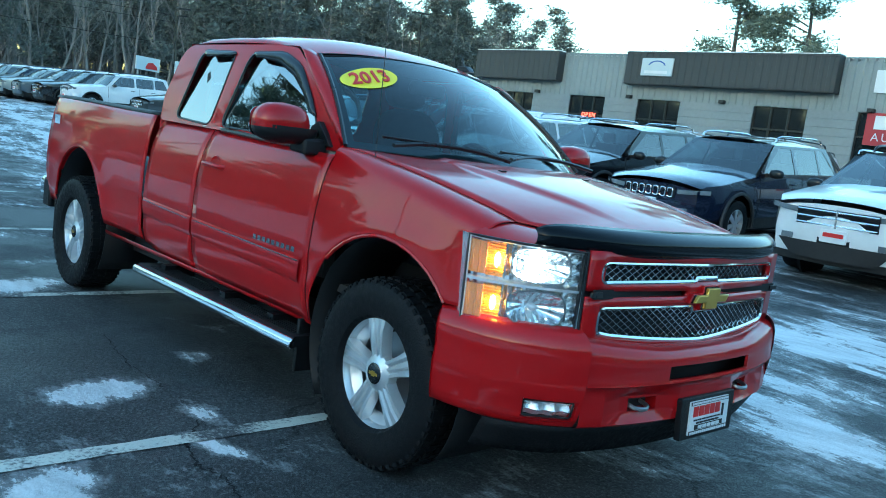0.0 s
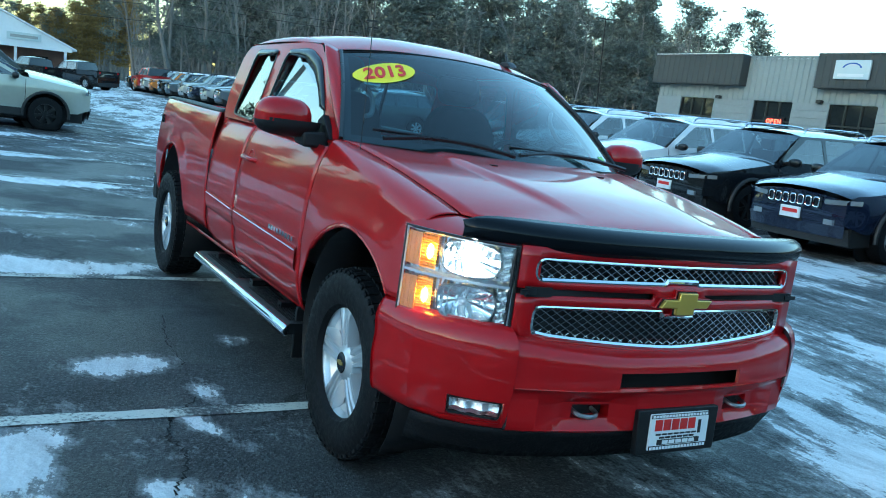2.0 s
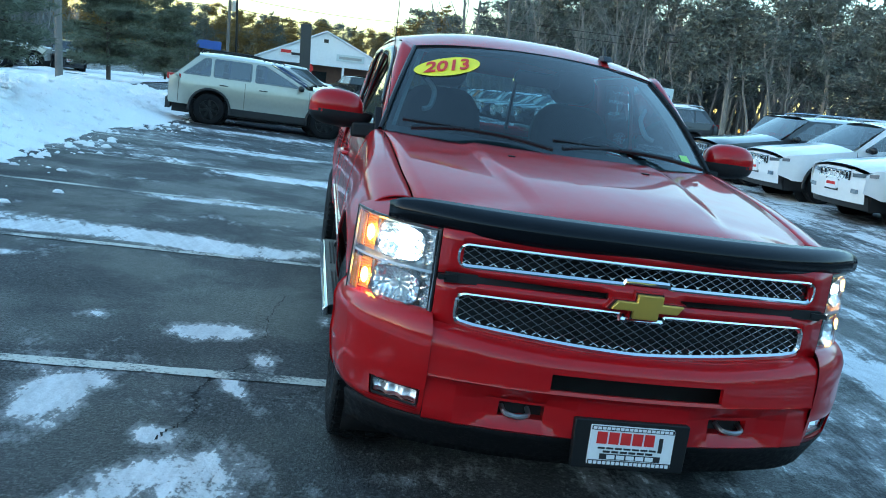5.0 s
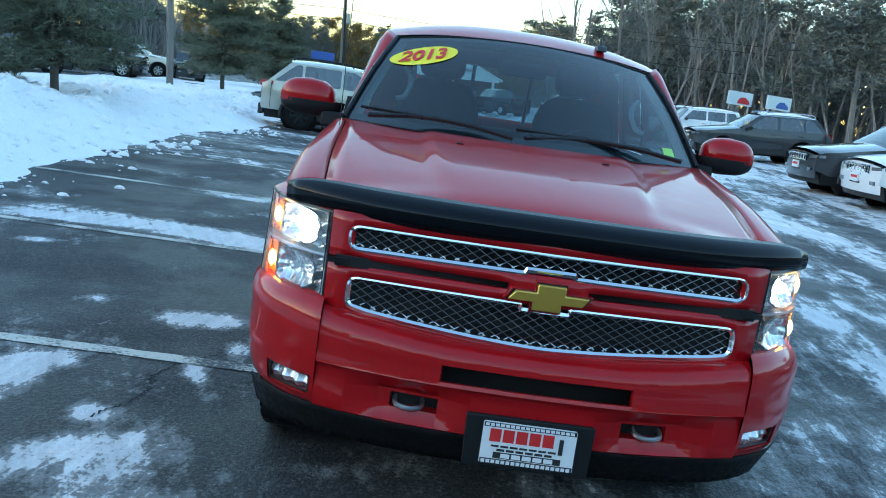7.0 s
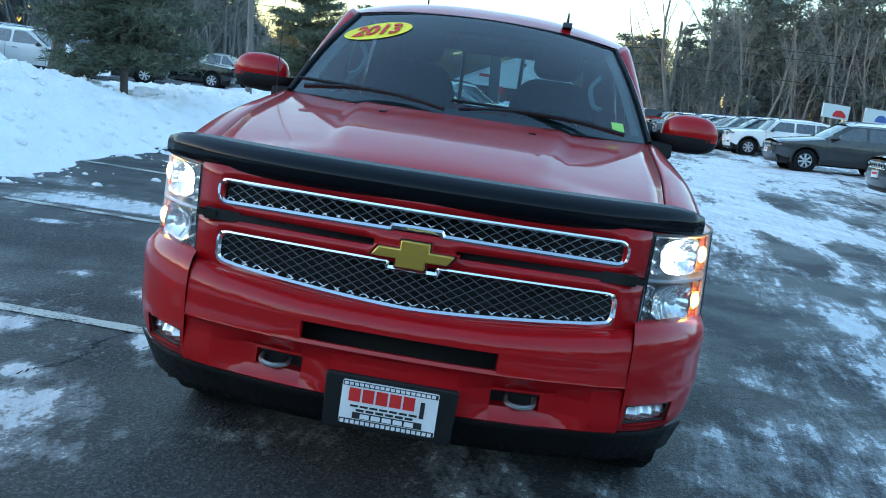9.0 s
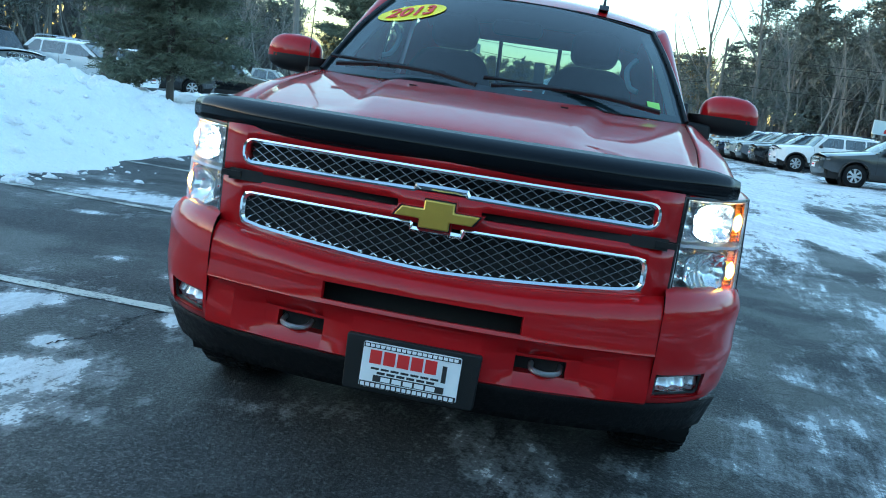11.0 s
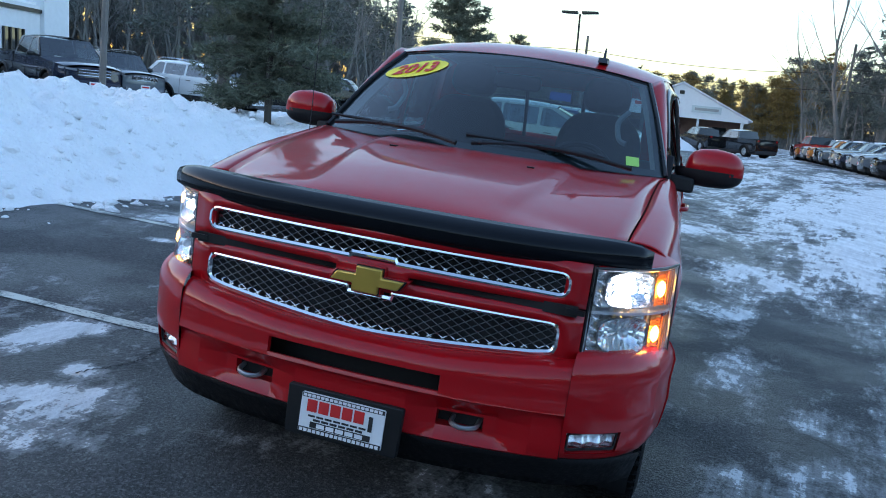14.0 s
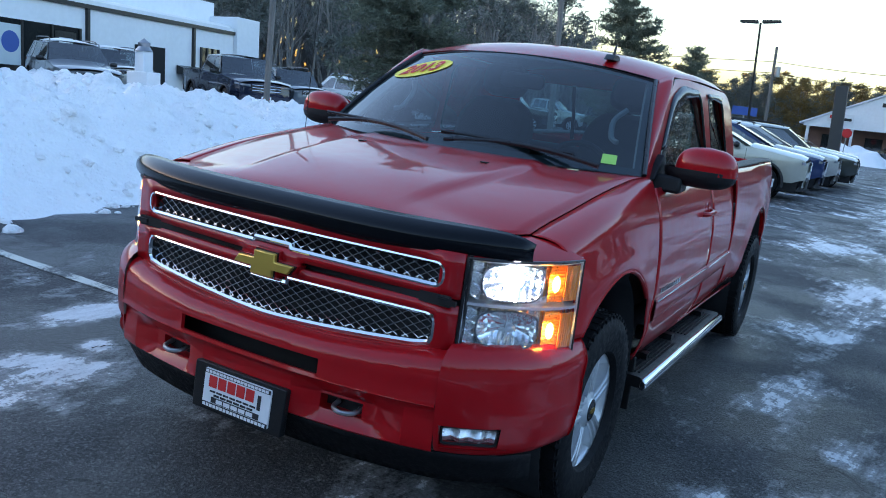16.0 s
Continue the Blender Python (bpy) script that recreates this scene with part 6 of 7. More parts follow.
        if not k.get("bed"):
            out["roof_rail_" + nm] = raw("roof_rail", fl(rl), CHROME if kind == "suv" else TRIMBLACK)
    if kind in ("suv", "boxy", "large"):
        out["grille_panel"] = raw("grille_panel", grid(lambda u, t: (u * .44, yf - .068 + .05 * abs(u * .5) ** 2, lerp(hn - .20, hn - .045, t)), lin(-1, 1, 8), [0, 1], True), GLOSSBLACK)
        rings = []
        for i in range(7):
            x = -.36 + i * .12
            rings.append(tube([(p, yf - .078 + .05 * (p / .88) ** 2, q) for p, q in rounded(x - .042, x + .042, hn - .19, hn - .06, .03, 3)], .009, True, 5))
        out["grille_ring"] = raw("grille_ring", joined(*rings), CHROME)
    else:
        out["grille_panel"] = raw("grille_panel", grid(lambda u, t: (u * .48, yf - .07 + .05 * abs(u * .5) ** 2, lerp(hn - .26, hn - .06, t)), lin(-1, 1, 8), [0, 1], True), GLOSSBLACK)
        out["grille_ring"] = raw("grille_bar", joined(*(tube([(x, yf - .08 + .05 * (x / .96) ** 2, hn - d) for x in lin(-.47, .47, 8)], .011, n=5) for d in (.08, .16, .24))), CHROME)
    if kind == "crossover":
        out["intake"] = raw("lower_intake", grid(lambda u, t: (u * lerp(.50, .68, t), yf - .088 + .06 * u * u - .012 * t, lerp(.30, .50, t)), lin(-1, 1, 10), [0, .5, 1], True), CLAD)
        out["grille_post"] = raw("grille_post", tube([(0, yf - .088, hn - .27), (0, yf - .088, hn - .05)], .016, n=5), CHROME)
    out["plate"] = raw("plate", slab(rounded(-.155, .155, .52, .67, .01), "y", yf - .105, yf - .07), WHITE, False)
    out["plate_bar"] = raw("plate_bar", joined(box(-.12, .12, yf - .108, yf - .104, .585, .635)), REDINK, False)
    out["plate_holder"] = raw("plate_holder", slab(rounded(-.19, .19, .49, .69, .01), "y", yf - .08, yf - .05), BLACK, False)
    # wheels
    prof = [(-.10, tr * .62), (-.112, tr * .85), (-.10, tr * .97), (0, tr), (.10, tr * .97), (.112, tr * .85), (.10, tr * .62)]
    sp = []
    for i in range(7):
        m = Matrix.Rotation(2 * math.pi * i / 7, 4, "X")
        sp.append(moved(slab([(-.022, .03), (.022, .03), (.038, tr * .62), (-.038, tr * .62)], "x", .07, .095), m))
    out["tyre"] = raw("tyre", lathe(prof, 28), RUBBER)
    out["rim"] = raw("rim", joined(lathe([(-.02, .01), (-.02, tr * .6), (.09, tr * .66), (.10, tr * .60), (.04, tr * .57)], 28), lathe([(.07, .06), (.10, .05), (.10, .001)], 14), *sp), ALLOY)
    out["rim_back"] = raw("rim_back", lathe([(.03, .001), (.03, tr * .6)], 20), DARK, False)
    # snow lying on the roof and bonnet
    def cap(fn, us, vs, d):
        def g(u, v):
            p = fn(u, v)
            e = min(1, 6 * min(u - us[0], us[1] - u) / (us[1] - us[0]), 6 * min(v - vs[0], vs[1] - v) / (vs[1] - vs[0]))
            return (p[0], p[1], p[2] + .004 + d * max(0, e) * (.6 + .8 * noise.noise((p[0] * 3, p[1] * 3, 2))))
        return grid(g, lin(*us, 10), lin(*vs, 10), True)
    rfn = lambda u, v: (u * w * .70, lerp(st, re, v), H - .10 + .10 * (1 - abs(u * .92) ** 3) * math.sin(math.pi * (.12 + .80 * v)) ** .4)
    out["roof_snow"] = raw("roof_snow", cap(rfn, (-.9, .9), (.08, .95), .05), SNOW)
    return out


def vehicle(kind, colour, x, y, rz, label, snow=True, rim=ALLOY, group="parked cars", clad=True):
    if kind not in CARMESH:
        CARMESH[kind] = car_meshes(kind)
    k, ms = KINDS[kind], CARMESH[kind]
    # stands on its four wheels on the sloping lot
    c, s = math.cos(radians(rz)), math.sin(radians(rz))
    a = Vector((x, y, ground_z(x, y)))
    r = Vector((x - s * k["wb"], y + c * k["wb"], 0)); r.z = ground_z(r.x, r.y)
    pit = math.degrees(math.atan2(r.z - a.z, k["wb"]))
    px, py = a.x + c * .75, a.y + s * .75
    qx, qy = a.x - c * .75, a.y - s * .75
    rol = -math.degrees(math.atan2(ground_z(px, py) - ground_z(qx, qy), 1.5))
    names = {"suv": "parked_suv", "crossover": "parked_suv", "boxy": "parked_suv", "large": "parked_suv", "pickup": "parked_pickup"}
    cat = "pickup truck" if kind == "pickup" else "car"
    v = base(names[kind], label, cat, group, m=pose(a.x, a.y, a.z, 0, 0, rz) @ pose(0, 0, 0, pit, rol, 0))
    for nm, me in ms.items():
        if nm in ("tyre", "rim", "rim_back", "roof_snow"):
            continue
        o = new(me.name.split(".")[0], me)
        o.parent = v
        if nm == "body" or (nm == "cladding" and not clad):
            o.material_slots[0].link = "OBJECT"
            o.material_slots[0].material = P[colour]
    for s in (-1, 1):
        for yy in (0, k["wb"]):
            wv = new("wheel"); wv.parent = v
            wv.matrix_local = pose(s * (k["w"] - .115), yy, k["tr"], 0, 0, 0 if s > 0 else 180)
            for nm in ("tyre", "rim", "rim_back"):
                o = new(ms[nm].name.split(".")[0], ms[nm]); o.parent = wv
                if nm == "rim" and rim != ALLOY:
                    o.material_slots[0].link = "OBJECT"
                    o.material_slots[0].material = rim
    if snow:
        o = new("snow_on_roof", ms["roof_snow"]); o.parent = v
        tagged(o, "thin layer of snow on the roof")
    return v


# the row opposite, noses towards the pickup
vehicle("crossover", "white", 7.9, 1.35, -90, "white crossover with a black lower grille and dealer plate", False)
vehicle("suv", "navy", 8.5, 4.35, -90, "dark blue suv with chrome grille slots and roof rails", False)
vehicle("suv", "black", 8.75, 7.05, -90, "black suv with dealer plate, snow at the screen", False, TRIMBLACK)
vehicle("suv", "white", 8.8, 9.65, -90, "white suv with black grille slots and lower cladding")
vehicle("suv", "white", 8.8, 12.3, -90, "white suv parked in a row of alike suvs")
vehicle("suv", "grey", 8.8, 14.95, -90, "dark grey suv at the end of the row", False)
vehicle("suv", "grey", 9.4, 25.35, -90, "dark grey suv parked alone by the snowy lane")
vehicle("boxy", "white", 10.1, 35.1, -90, "boxy white suv with square windows")
for i, (kd, cl) in enumerate((("large", "black"), ("large", "slate"), ("suv", "silver"), ("suv", "navy"), ("boxy", "silver"), ("suv", "slate"), ("boxy", "black"), ("boxy", "orange"), ("boxy", "silver"), ("boxy", "orange"), ("boxy", "black"))):
    vehicle(kd, cl, 10.0 - .06 * i, 38.2 + 2.9 * i, -90, "snow-dusted %s suv in the long far row" % {"slate": "blue-grey", "navy": "dark blue"}.get(cl, cl))
# second and third rows, tails towards the pickup
for i, (kd, cl) in enumerate((("large", "white"), ("suv", "silver"), ("large", "navy"), ("suv", "maroon"), ("large", "slate"), ("suv", "black"), ("large", "silver"), ("large", "white"), ("large", "maroon"))):
    vehicle(kd, cl, 17.6, .8 + 2.75 * i, 90, "snow-topped %s suv seen from behind in the second row" % {"slate": "blue-grey", "navy": "dark blue"}.get(cl, cl))
for i, (kd, cl) in enumerate((("large", "silver"), ("large", "white"), ("suv", "black"), ("large", "white"), ("suv", "slate"), ("large", "grey"), ("suv", "white"), ("large", "black"), ("suv", "silver"), ("large", "white"))):
    vehicle(kd, cl, 20.2, .9 + 2.75 * i, -90, "snow-topped %s suv near the flat-roofed building" % {"slate": "blue-grey"}.get(cl, cl))
# row behind the pickup
vehicle("crossover", "champagne", -.98, 17.75, 96, "pale champagne crossover with black wheels", False, TRIMBLACK)
for i, (kd, cl) in enumerate((("crossover", "blue"), ("crossover", "silver"), ("large", "olive"), ("crossover", "grey"))):
    vehicle(kd, cl, (-.88, -.72, -.38, -.5)[i], 20.7 + 2.8 * i, 96, "%s crossover in the row behind" % {"blue": "dark blue", "olive": "dark olive"}.get(cl, cl), False)
# pickups at the end of the lane
vehicle("pickup", "black", 1.1, 66.5, 205, "black pickup truck with snow in its bed", False)
vehicle("pickup", "black", 3.5, 63.2, 215, "black pickup truck parked at an angle", False)
vehicle("pickup", "brightred", 9.6, 64.5, 190, "red pickup truck far down the lane", False)
# the upper lot beyond the snow bank
vehicle("large", "slate", -19.4, 13.4, 65, "dark grey suv behind the snow bank")
vehicle("boxy", "silver", -22.6, 17.6, 65, "silver suv in the upper lot")
vehicle("pickup", "navy", -16.6, 17.6, 62, "dark blue pickup behind the snow bank", False)
vehicle("boxy", "slate", -17.0, 20.6, 62, "grey boxy suv with a yellow screen sticker", False)
vehicle("suv", "white", -15.4, 24.8, 93, "white suv seen from behind by the pine", False)
vehicle("large", "grey", -17.0, 33.5, 115, "dark suv in the upper lot")
vehicle("pickup", "silver", -16.6, 47.0, 98, "silver pickup truck behind the snowy verge", False)
vehicle("pickup", "black", -15.7, 38.8, 100, "dark pickup beside the verge", False)
vehicle("boxy", "black", -14.8, 46.4, 20, "black boxy off-roader facing the verge", False)

# ---- buildings ----
SIDING = mat("grey_metal_siding", (.25, .28, .275), .5, vary=.06, scale=2)
DARKSIDING = mat("dark_bronze_siding", (.04, .042, .042), .5, vary=.08, scale=2)
BLOCK = mat("pale_concrete_block", (.26, .285, .285), .8, vary=.12, scale=2, bump=.4, bscale=30)
WHITEWALL = mat("white_painted_wall", (.80, .82, .84), .7, vary=.06, scale=1, bump=.2, bscale=20)
ROOFMAT = mat("snowy_roof", (.75, .78, .82), .8, vary=.06)
WARM = mat("lit_window_sign", (.9, .1, .05), .5, emit=1.1, glow=(1, .05, .03), vary=0)
SIGNRED = mat("red_sign", (.40, .03, .04), .5, vary=.05)
SIGNBLUE = mat("blue_sign", (.03, .09, .35), .5, vary=.05)
SIGNPALE = mat("pale_sign", (.55, .62, .64), .4, vary=.05)
BRICK = mat("brown_brick", (.16, .09, .07), .85, vary=.25, scale=8)
WOODPOLE = mat("weathered_pole", (.16, .145, .13), .85, vary=.25, scale=4)
shop = base("flat_roofed_building", "long low grey metal-sided shop with pale block piers", "building")
FX = 28.6


def siding(y0, y1, z0, z1, x, pitch=.30, depth=.03):
    """Upright ribbed metal sheet facing -x."""
    pr, y = [], y0
    while y < y1 - 1e-6:
        for dy, o in ((0, 0), (.45, 0), (.55, -depth), (.95, -depth)):
            if y + dy * pitch <= y1:
                pr.append((x + o, y + dy * pitch))
        y += pitch
    v = [(a, b_, z) for a, b_ in pr for z in (z0, z1)]
    return v, [(2 * i, 2 * i + 1, 2 * i + 3, 2 * i + 2) for i in range(len(pr) - 1)]


part("siding", siding(-6, 29.6, 4.47, 6.45, FX), SIDING, shop, smooth=False)
for y0, y1 in ((24.1, 29.7), (10.8, 20.15)):
    part("fascia", joined(siding(y0, y1, 5.08, 6.40, FX - .5, .34), box(FX - .49, FX, y0, y0 + .05, 5.08, 6.40), box(FX - .49, FX, y1 - .05, y1, 5.08, 6.40), box(FX - .5, FX, y0, y1, 5.06, 5.1), box(FX - .55, FX, y0, y1, 6.40, 6.46)), DARKSIDING, shop, "dark ribbed fascia box", smooth=False)
    part("fascia_snow", box(FX - .5, FX, y0, y1, 6.46, 6.50), SNOW, shop)
piers = [(25.82, 23.46), (21.38, 19.57), (17.4, 14.04), (11.85, 9.97), (4.6, 1.0), (-2, -6)]
openings = [(27.98, 25.82), (23.46, 21.38), (19.57, 17.4), (14.04, 11.85), (9.97, 4.6), (1.0, -2)]
part("pier", box(FX - .02, FX + .2, 27.98, 29.6, .9, 4.46), BLOCK, shop)
for a, b_ in piers:
    for j in range(11):
        part("block_course", box(FX - .02 - (.012 if j % 2 else 0), FX + .2, b_, a, .95 + j * .32, 1.26 + j * .32), BLOCK, shop, smooth=False)
for a, b_ in openings:
    wv = part("shop_window", box(FX + .10, FX + .12, b_, a, 1.3, 4.45), CARGLASS, shop, "dark shop window")
    for y in lin(b_, a, 3):
        part("mullion", box(FX + .04, FX + .10, y - .04, y + .04, 1.3, 4.45), TRIMBLACK, wv)
    part("transom", box(FX + .05, FX + .10, b_, a, 3.55, 3.62), TRIMBLACK, wv)
part("roof", box(FX, FX + 18, -6, 29.6, 6.3, 6.36), ROOFMAT, shop)
part("back_wall", joined(box(FX + .2, FX + 18, 29.4, 29.6, .6, 6.3), box(FX + 17.8, FX + 18, -6, 29.4, .6, 6.3), box(FX + .2, FX + .3, -6, 29.4, .6, 6.3)), SIDING, shop)
sg = part("wall_sign", box(FX - .62, FX - .52, 17.68, 19.24, 5.42, 6.18), SIGNPALE, shop, "pale backlit sign box", bevel=.02)
part("sign_arc", moved(grid(lambda a, r: (FX - .63, 18.45 + r * math.cos(a), 5.80 + r * .6 * math.sin(a)), lin(.3, 2.84, 10), [.38, .46]), Matrix.Identity(4)), SIGNBLUE, sg)
part("sign_bar", box(FX - .635, FX - .62, 17.9, 19.05, 5.52, 5.64), WHITE, sg)
op = part("open_sign", box(FX + .02, FX + .05, 21.7, 22.75, 3.36, 3.80), DARK, shop, "lit red window sign")
for i, ch in enumerate("OPEN"):
    part("letter", moved(words(ch, .27, WARM, bold=.006), Matrix.Translation((FX, 22.52 - .2 * i, 3.58)) @ pose(0, 0, 0, 0, 0, -90)), WARM, op)
sg = part("wall_sign", box(FX - .12, FX - .02, 6.2, 9.6, 3.3, 4.46), SIGNRED, shop, "red and white shop sign")
for i, ch in enumerate("AUTO"):
    part("letter", moved(words(ch, .42, WHITE), Matrix.Translation((FX - .14, 9.2 - .36 * i, 3.58)) @ pose(0, 0, 0, 0, 0, -90)), WHITE, sg)
part("sign_bar", box(FX - .135, FX - .12, 6.6, 9.3, 3.88, 4.36), WHITE, sg)
part("wall_sign", box(FX - .1, FX, 6.9, 9.55, 5.18, 5.98), WHITE, shop, "white sign panel")
for y in (25.5, 20.0, 15.4, 9.5):
    part("wall_lamp", box(FX - .22, FX, y - .12, y + .12, 4.45, 4.6), TRIMBLACK, shop, bevel=.02)

deal = base("white_dealership", "long white single-storey showroom with dark trim", "building", m=Matrix.Translation((-27.2, 12, -.9)) @ pose(0, 0, 0, 0, -4, 7.5))
part("wall", box(-10, 0, -26, 20.6, -.5, 4.1), WHITEWALL, deal)
part("roof_snow", box(-10, -.2, -26, 20.4, 4.1, 4.25), SNOW, deal)
part("roof_trim", box(-.05, .12, -26, 20.6, 3.75, 3.92), TRIMBLACK, deal)
part("end_tower", box(-10, .25, 18.7, 20.7, -.5, 4.7), WHITEWALL, deal, bevel=.03)
part("upper_block", box(-9, -1.5, 8, 19, 4.1, 5.4), WHITEWALL, deal)
for y in (-4, 3.2, 8.6, 15.4):
    part("downpipe", box(.0, .14, y - .07, y + .07, -.4, 3.75), TRIMBLACK, deal)
for y0, y1 in ((-2.8, 1.6), (3.9, 8.2), (16.0, 17.4)):
    wv = part("showroom_window", box(.01, .04, y0, y1, .7, 2.9), CARGLASS, deal, "dark showroom window")
    for y in lin(y0, y1, 3):
        part("mullion", box(.02, .10, y - .05, y + .05, .7, 2.9), TRIMBLACK, wv)
part("window_poster", box(.05, .06, 4.2, 5.4, 1.2, 2.7), SIGNPALE, deal, "pale blue window poster")
part("poster_disc", moved(lathe([(0, .001), (0, .4)], 20), Matrix.Translation((.07, 4.8, 2.05))), SIGNBLUE, deal)
gp = part("window_poster", box(.05, .06, 6.9, 8.0, 1.2, 2.7), TRIMBLACK, deal, "dark window poster with pale and green bars")
part("poster_bar", box(.065, .07, 7.1, 7.8, 2.2, 2.45), WHITE, gp)
part("poster_bar", box(.065, .07, 7.1, 7.85, 1.6, 2.0), GREENVINYL, gp)
part("doorway", box(.01, .03, 11.4, 13.4, -.4, 2.6), DARK, deal)
part("awning", slab([(.05, 1.9), (1.3, 1.55), (1.3, 1.4), (.05, 1.5)], "y", 14.2, 19.0), TRIMBLACK, deal)

gable = base("white_gabled_building", "white gable-fronted building with brick base and signs", "building", m=Matrix.Translation((-.45, 81.5, .35)) @ pose(0, 0, 0, 0, -2.0, 0) @ Matrix.Diagonal((.92, 1, 1, 1)))
part("gable_wall", slab([(-7.0, 2.7), (7.0, 2.7), (7.0, 3.0), (0, 5.9), (-7.0, 3.0)], "y", 0, .3), WHITEWALL, gable)
part("gable_roof", joined(slab([(-7.4, 2.85), (0, 5.95), (0, 6.1), (-7.4, 3.0)], "y", -.2, 16), slab([(7.4, 2.85), (0, 5.95), (0, 6.1), (7.4, 3.0)], "y", -.2, 16)), ROOFMAT, gable)
part("brick_wall", box(-6.6, 6.6, 2.0, 2.2, -.3, 2.75), BRICK, gable)
part("side_wall", joined(box(-6.7, -6.5, 2, 16, -.3, 2.9), box(6.5, 6.7, 2, 16, -.3, 2.9)), WHITEWALL, gable)
for x in (-6.6, -2.5, 2.0, 6.4):
    part("porch_post", box(x - .12, x + .12, .1, .34, -.4, 2.7), WHITEWALL, gable)
sg = part("gable_sign", box(-4.9, -2.5, -.1, 0, 3.25, 4.0), WHITE, gable, "white sign with red and black stripes")
part("sign_bar", box(-4.7, -3.6, -.12, -.1, 3.55, 3.85), REDINK, sg)
part("sign_bar", box(-3.6, -2.7, -.12, -.1, 3.4, 3.65), BLACKINK, sg)
sg = part("gable_sign", box(1.2, 4.2, -.1, 0, 3.3, 3.95), SIGNPALE, gable, "pale lettered sign board")
part("sign_bar", box(1.5, 3.9, -.12, -.1, 3.5, 3.75), STEEL, sg)
part("gable_vent", box(-.25, .25, -.05, 0, 4.9, 5.25), TRIMBLACK, gable)
for x in (-4.5, -.5, 4.2):
    part("door_opening", box(x - .8, x + .8, 1.95, 2.0, -.2, 2.1), CARGLASS, gable)


# ---- poles, lines, signs ----
def lamp_post(x, y, h, label, r=.07, arms=1, lean=0.0):
    m = Matrix.Translation((x, y, ground_z(x, min(y, 90)))) @ LEVEL @ pose(0, 0, 0, 0, lean, 0)
    p = base("street_lamp", label, "street lamp", "lot lights", m=m)
    part("pole", tube([(0, 0, -.3), (0, 0, h)], r, n=8, rs=[r, r * .7]), TRIMBLACK, p)
    for s in ((-1, 1) if arms == 2 else (1,)):
        part("lamp_head", slab(loop([(s * .1, h - .02), (s * .95, h + .02), (s * .95, h + .12), (s * .1, h + .12)], .04), "y", -.2, .2), TRIMBLACK, p, bevel=.02)
    return p


def utility_pole(x, y, h, lean=0.0, arm=True, tank=False, label="grey weathered wooden utility pole", r=.15):
    m = Matrix.Translation((x, y, ground_z(x, min(y, 90)) - .3)) @ LEVEL @ pose(0, 0, 0, 0, lean, 0)
    p = base("utility_pole", label, "utility pole", "utility poles", m=m)
    part("pole", tube([(0, 0, 0), (0, 0, h)], r, n=8, rs=[r, r * .7]), WOODPOLE, p)
    if arm:
        part("crossarm", box(-1.1, 1.1, -.06, .06, h - .7, h - .55), WOODPOLE, p)
        for q in (-1, -.4, .4, 1):
            part("insulator", moved(lathe([(0, .03), (.1, .05), (.17, .03)], 8, "z"), Matrix.Translation((q, 0, h - .55))), STEEL, p)
    if tank:
        part("transformer", moved(lathe([(0, .001), (0, .22), (.8, .22), (.86, .001)], 14, "z"), Matrix.Translation((.34, 0, h - 2.4))), STEEL, p)
    return p


lamp_post(-5.2, 41.0, 6.6, "tall dark lamp post with twin heads", arms=2)
lamp_post(21.9, 52, 6.7, "slim lamp post with a single head")
lamp_post(27.9, 65, 7.5, "slim lamp post at the wood's edge")
lamp_post(45, 54, 10.5, "tall dark lamp post with twin heads near the wood", arms=2)
utility_pole(-8.7, 70.7, 8.6, 1.5, False, True, "leaning pale utility pole with transformer")
utility_pole(12.2, 70.3, 9.6, 3.0, False, label="tilted pale utility pole at the wood's edge")
utility_pole(-12.7, 13.7, 9.0, 2.0, False, label="pale utility pole behind the snow bank", r=.085)
utility_pole(-24.5, 42, 8.5, 0, True)
utility_pole(-8.9, 24.0, 8.8, 0, False, label="dark utility pole standing in the snowy verge", r=.12)


def wire(a, b, sag, r=.018):
    A, B = Vector(a), Vector(b)
    pts = [A.lerp(B, t) - Vector((0, 0, 4 * sag * t * (1 - t))) for t in lin(0, 1, 24)]
    return tagged(part("power_line", tube(pts, r, n=4), TRIMBLACK), "thin black overhead power line", "power line", "power lines")


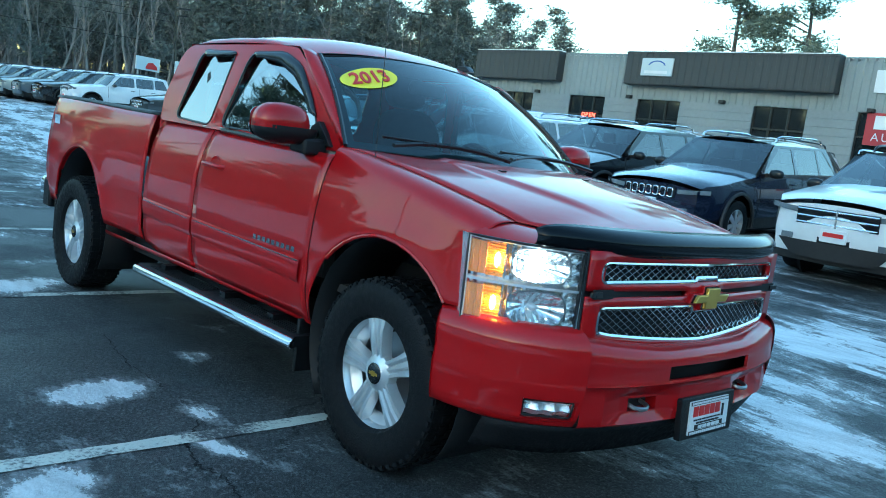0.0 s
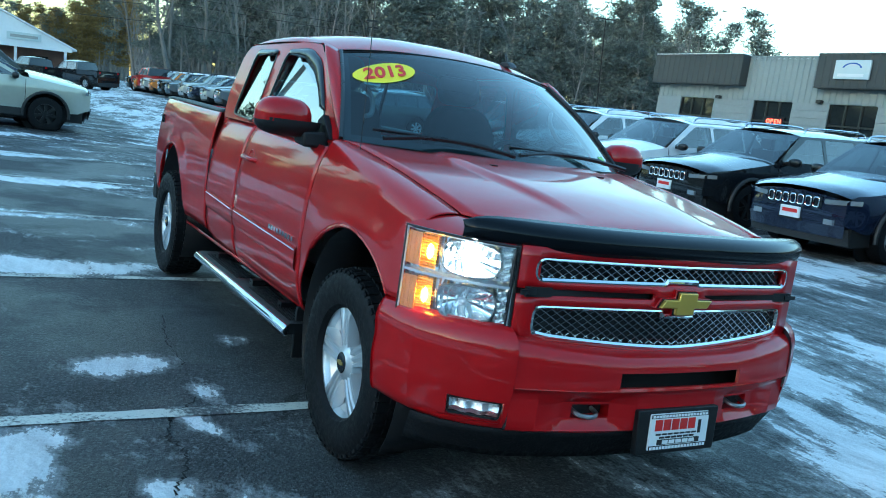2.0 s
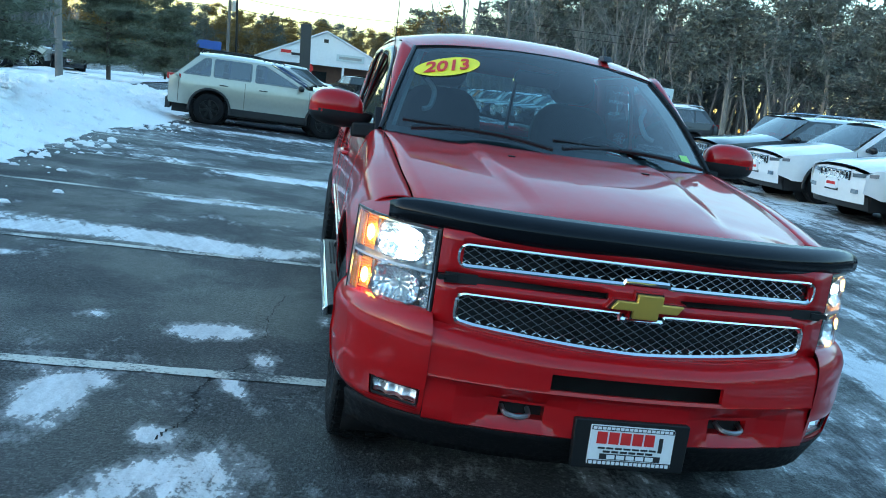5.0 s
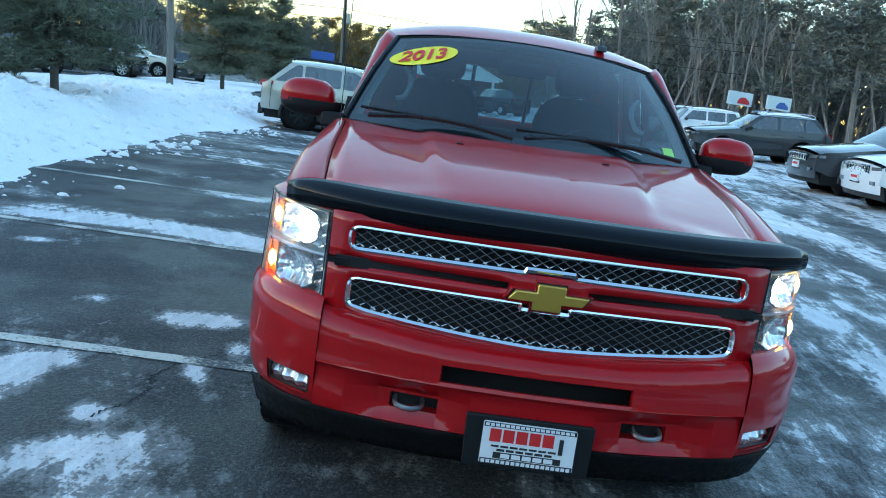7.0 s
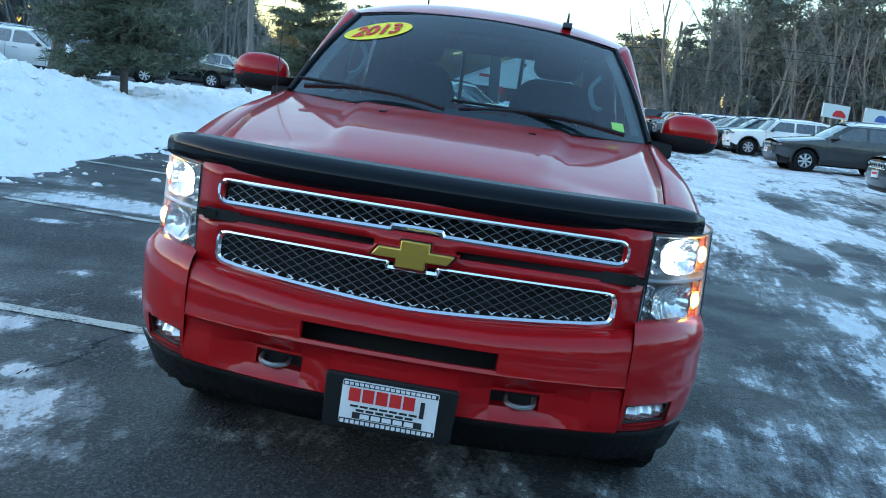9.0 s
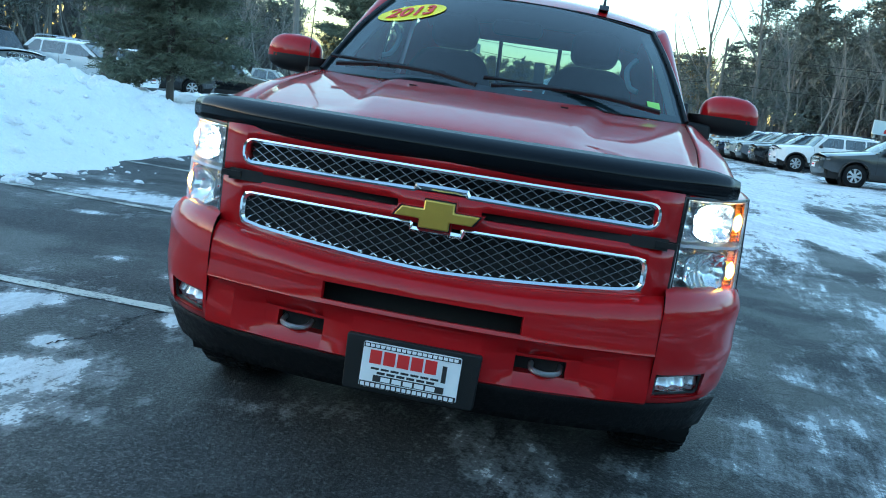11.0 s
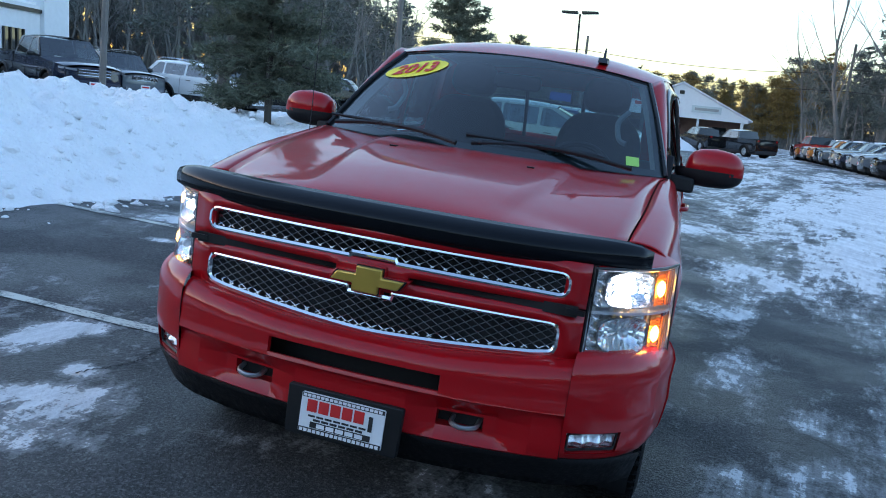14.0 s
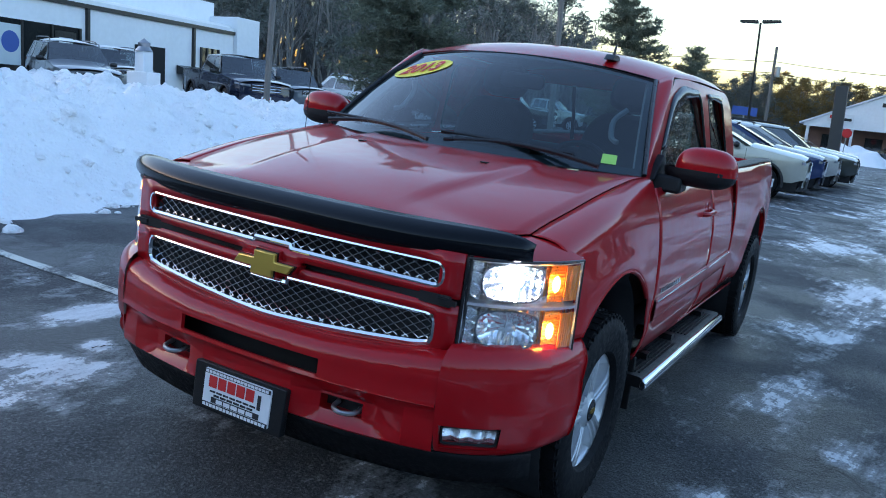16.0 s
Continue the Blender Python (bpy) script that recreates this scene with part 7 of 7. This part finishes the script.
for a, b, s in (((-60, 72, 7.2), (-8.9, 70.7, 7.4), .6), ((-8.9, 70.7, 7.4), (11.7, 70.3, 8.0), .5), ((11.7, 70.3, 8.9), (75, 62, 12.5), .9), ((11.7, 70.3, 8.3), (75, 62, 11.9), .9), ((11.7, 70.3, 6.6), (75, 62, 9.2), .8), ((-60, 72, 6.4), (-8.9, 70.7, 6.5), .6), ((-8.9, 70.7, 6.5), (11.7, 70.3, 6.6), .5)):
    wire(a, b, s, .03)

pil = base("sign_pillar", "dark square pillar at the roadside", "pillar", m=Matrix.Translation((-1.88, 51.6, ground_z(-1.88, 51.6))) @ LEVEL)
part("shaft", slab(rounded(-.33, .33, -.33, .33, .05), "z", -.2, 4.6), DARKSIDING, pil)
for x, y, nm in ((18.2, 48.1, REDINK), (20.3, 47.3, SIGNBLUE)):
    bb = base("billboard", "small billboard with a picture of a vehicle", "billboard", "billboards", m=Matrix.Translation((x, y, 2.6)) @ pose(0, 0, 0, 0, 0, 22))
    part("panel", box(-.95, .95, -.05, .05, .75, 1.55), SIGNPALE, bb)
    part("picture", slab(loop([(-.2, .85), (.75, .85), (.7, 1.05), (.35, 1.25), (0, 1.22), (-.2, 1.0)], .04), "y", -.07, -.05), nm, bb)
    part("leg", joined(box(-.8, -.72, -.04, .04, -2.2, .8), box(.72, .8, -.04, .04, -2.2, .8)), STEEL, bb)
bs = base("blue_sign", "blue rectangular roadside sign", "sign", m=Matrix.Translation((-9.8, 66, .4)))
part("panel", box(-.95, .95, -.05, .05, 2.35, 3.0), SIGNBLUE, bs)
part("leg", box(-.06, .06, -.04, .04, -.4, 2.4), STEEL, bs)
st = base("stop_sign", "red octagonal stop sign", "sign", m=Matrix.Translation((-1.8, 58, .3)))
part("panel", slab([(.32 * math.cos(radians(22.5 + 45 * i)), 2.0 + .32 * math.sin(radians(22.5 + 45 * i))) for i in range(8)], "y", -.02, .02), REDINK, st)
part("leg", box(-.03, .03, .02, .06, -.3, 1.7), STEEL, st)
ps = base("white_post", "white capped post on the snow bank", "post", m=Matrix.Translation((-13.1, 10.1, -.4)) @ LEVEL)
part("shaft", box(-.14, .14, -.14, .14, 0, 1.9), WHITE, ps, bevel=.02)
part("box", box(-.32, .32, -.2, .2, 1.15, 1.45), WHITE, ps, bevel=.02)
part("cap", lathe([(1.9, .2), (2.0, .12), (2.08, .14), (2.18, .001)], 12, "z"), STEEL, ps)
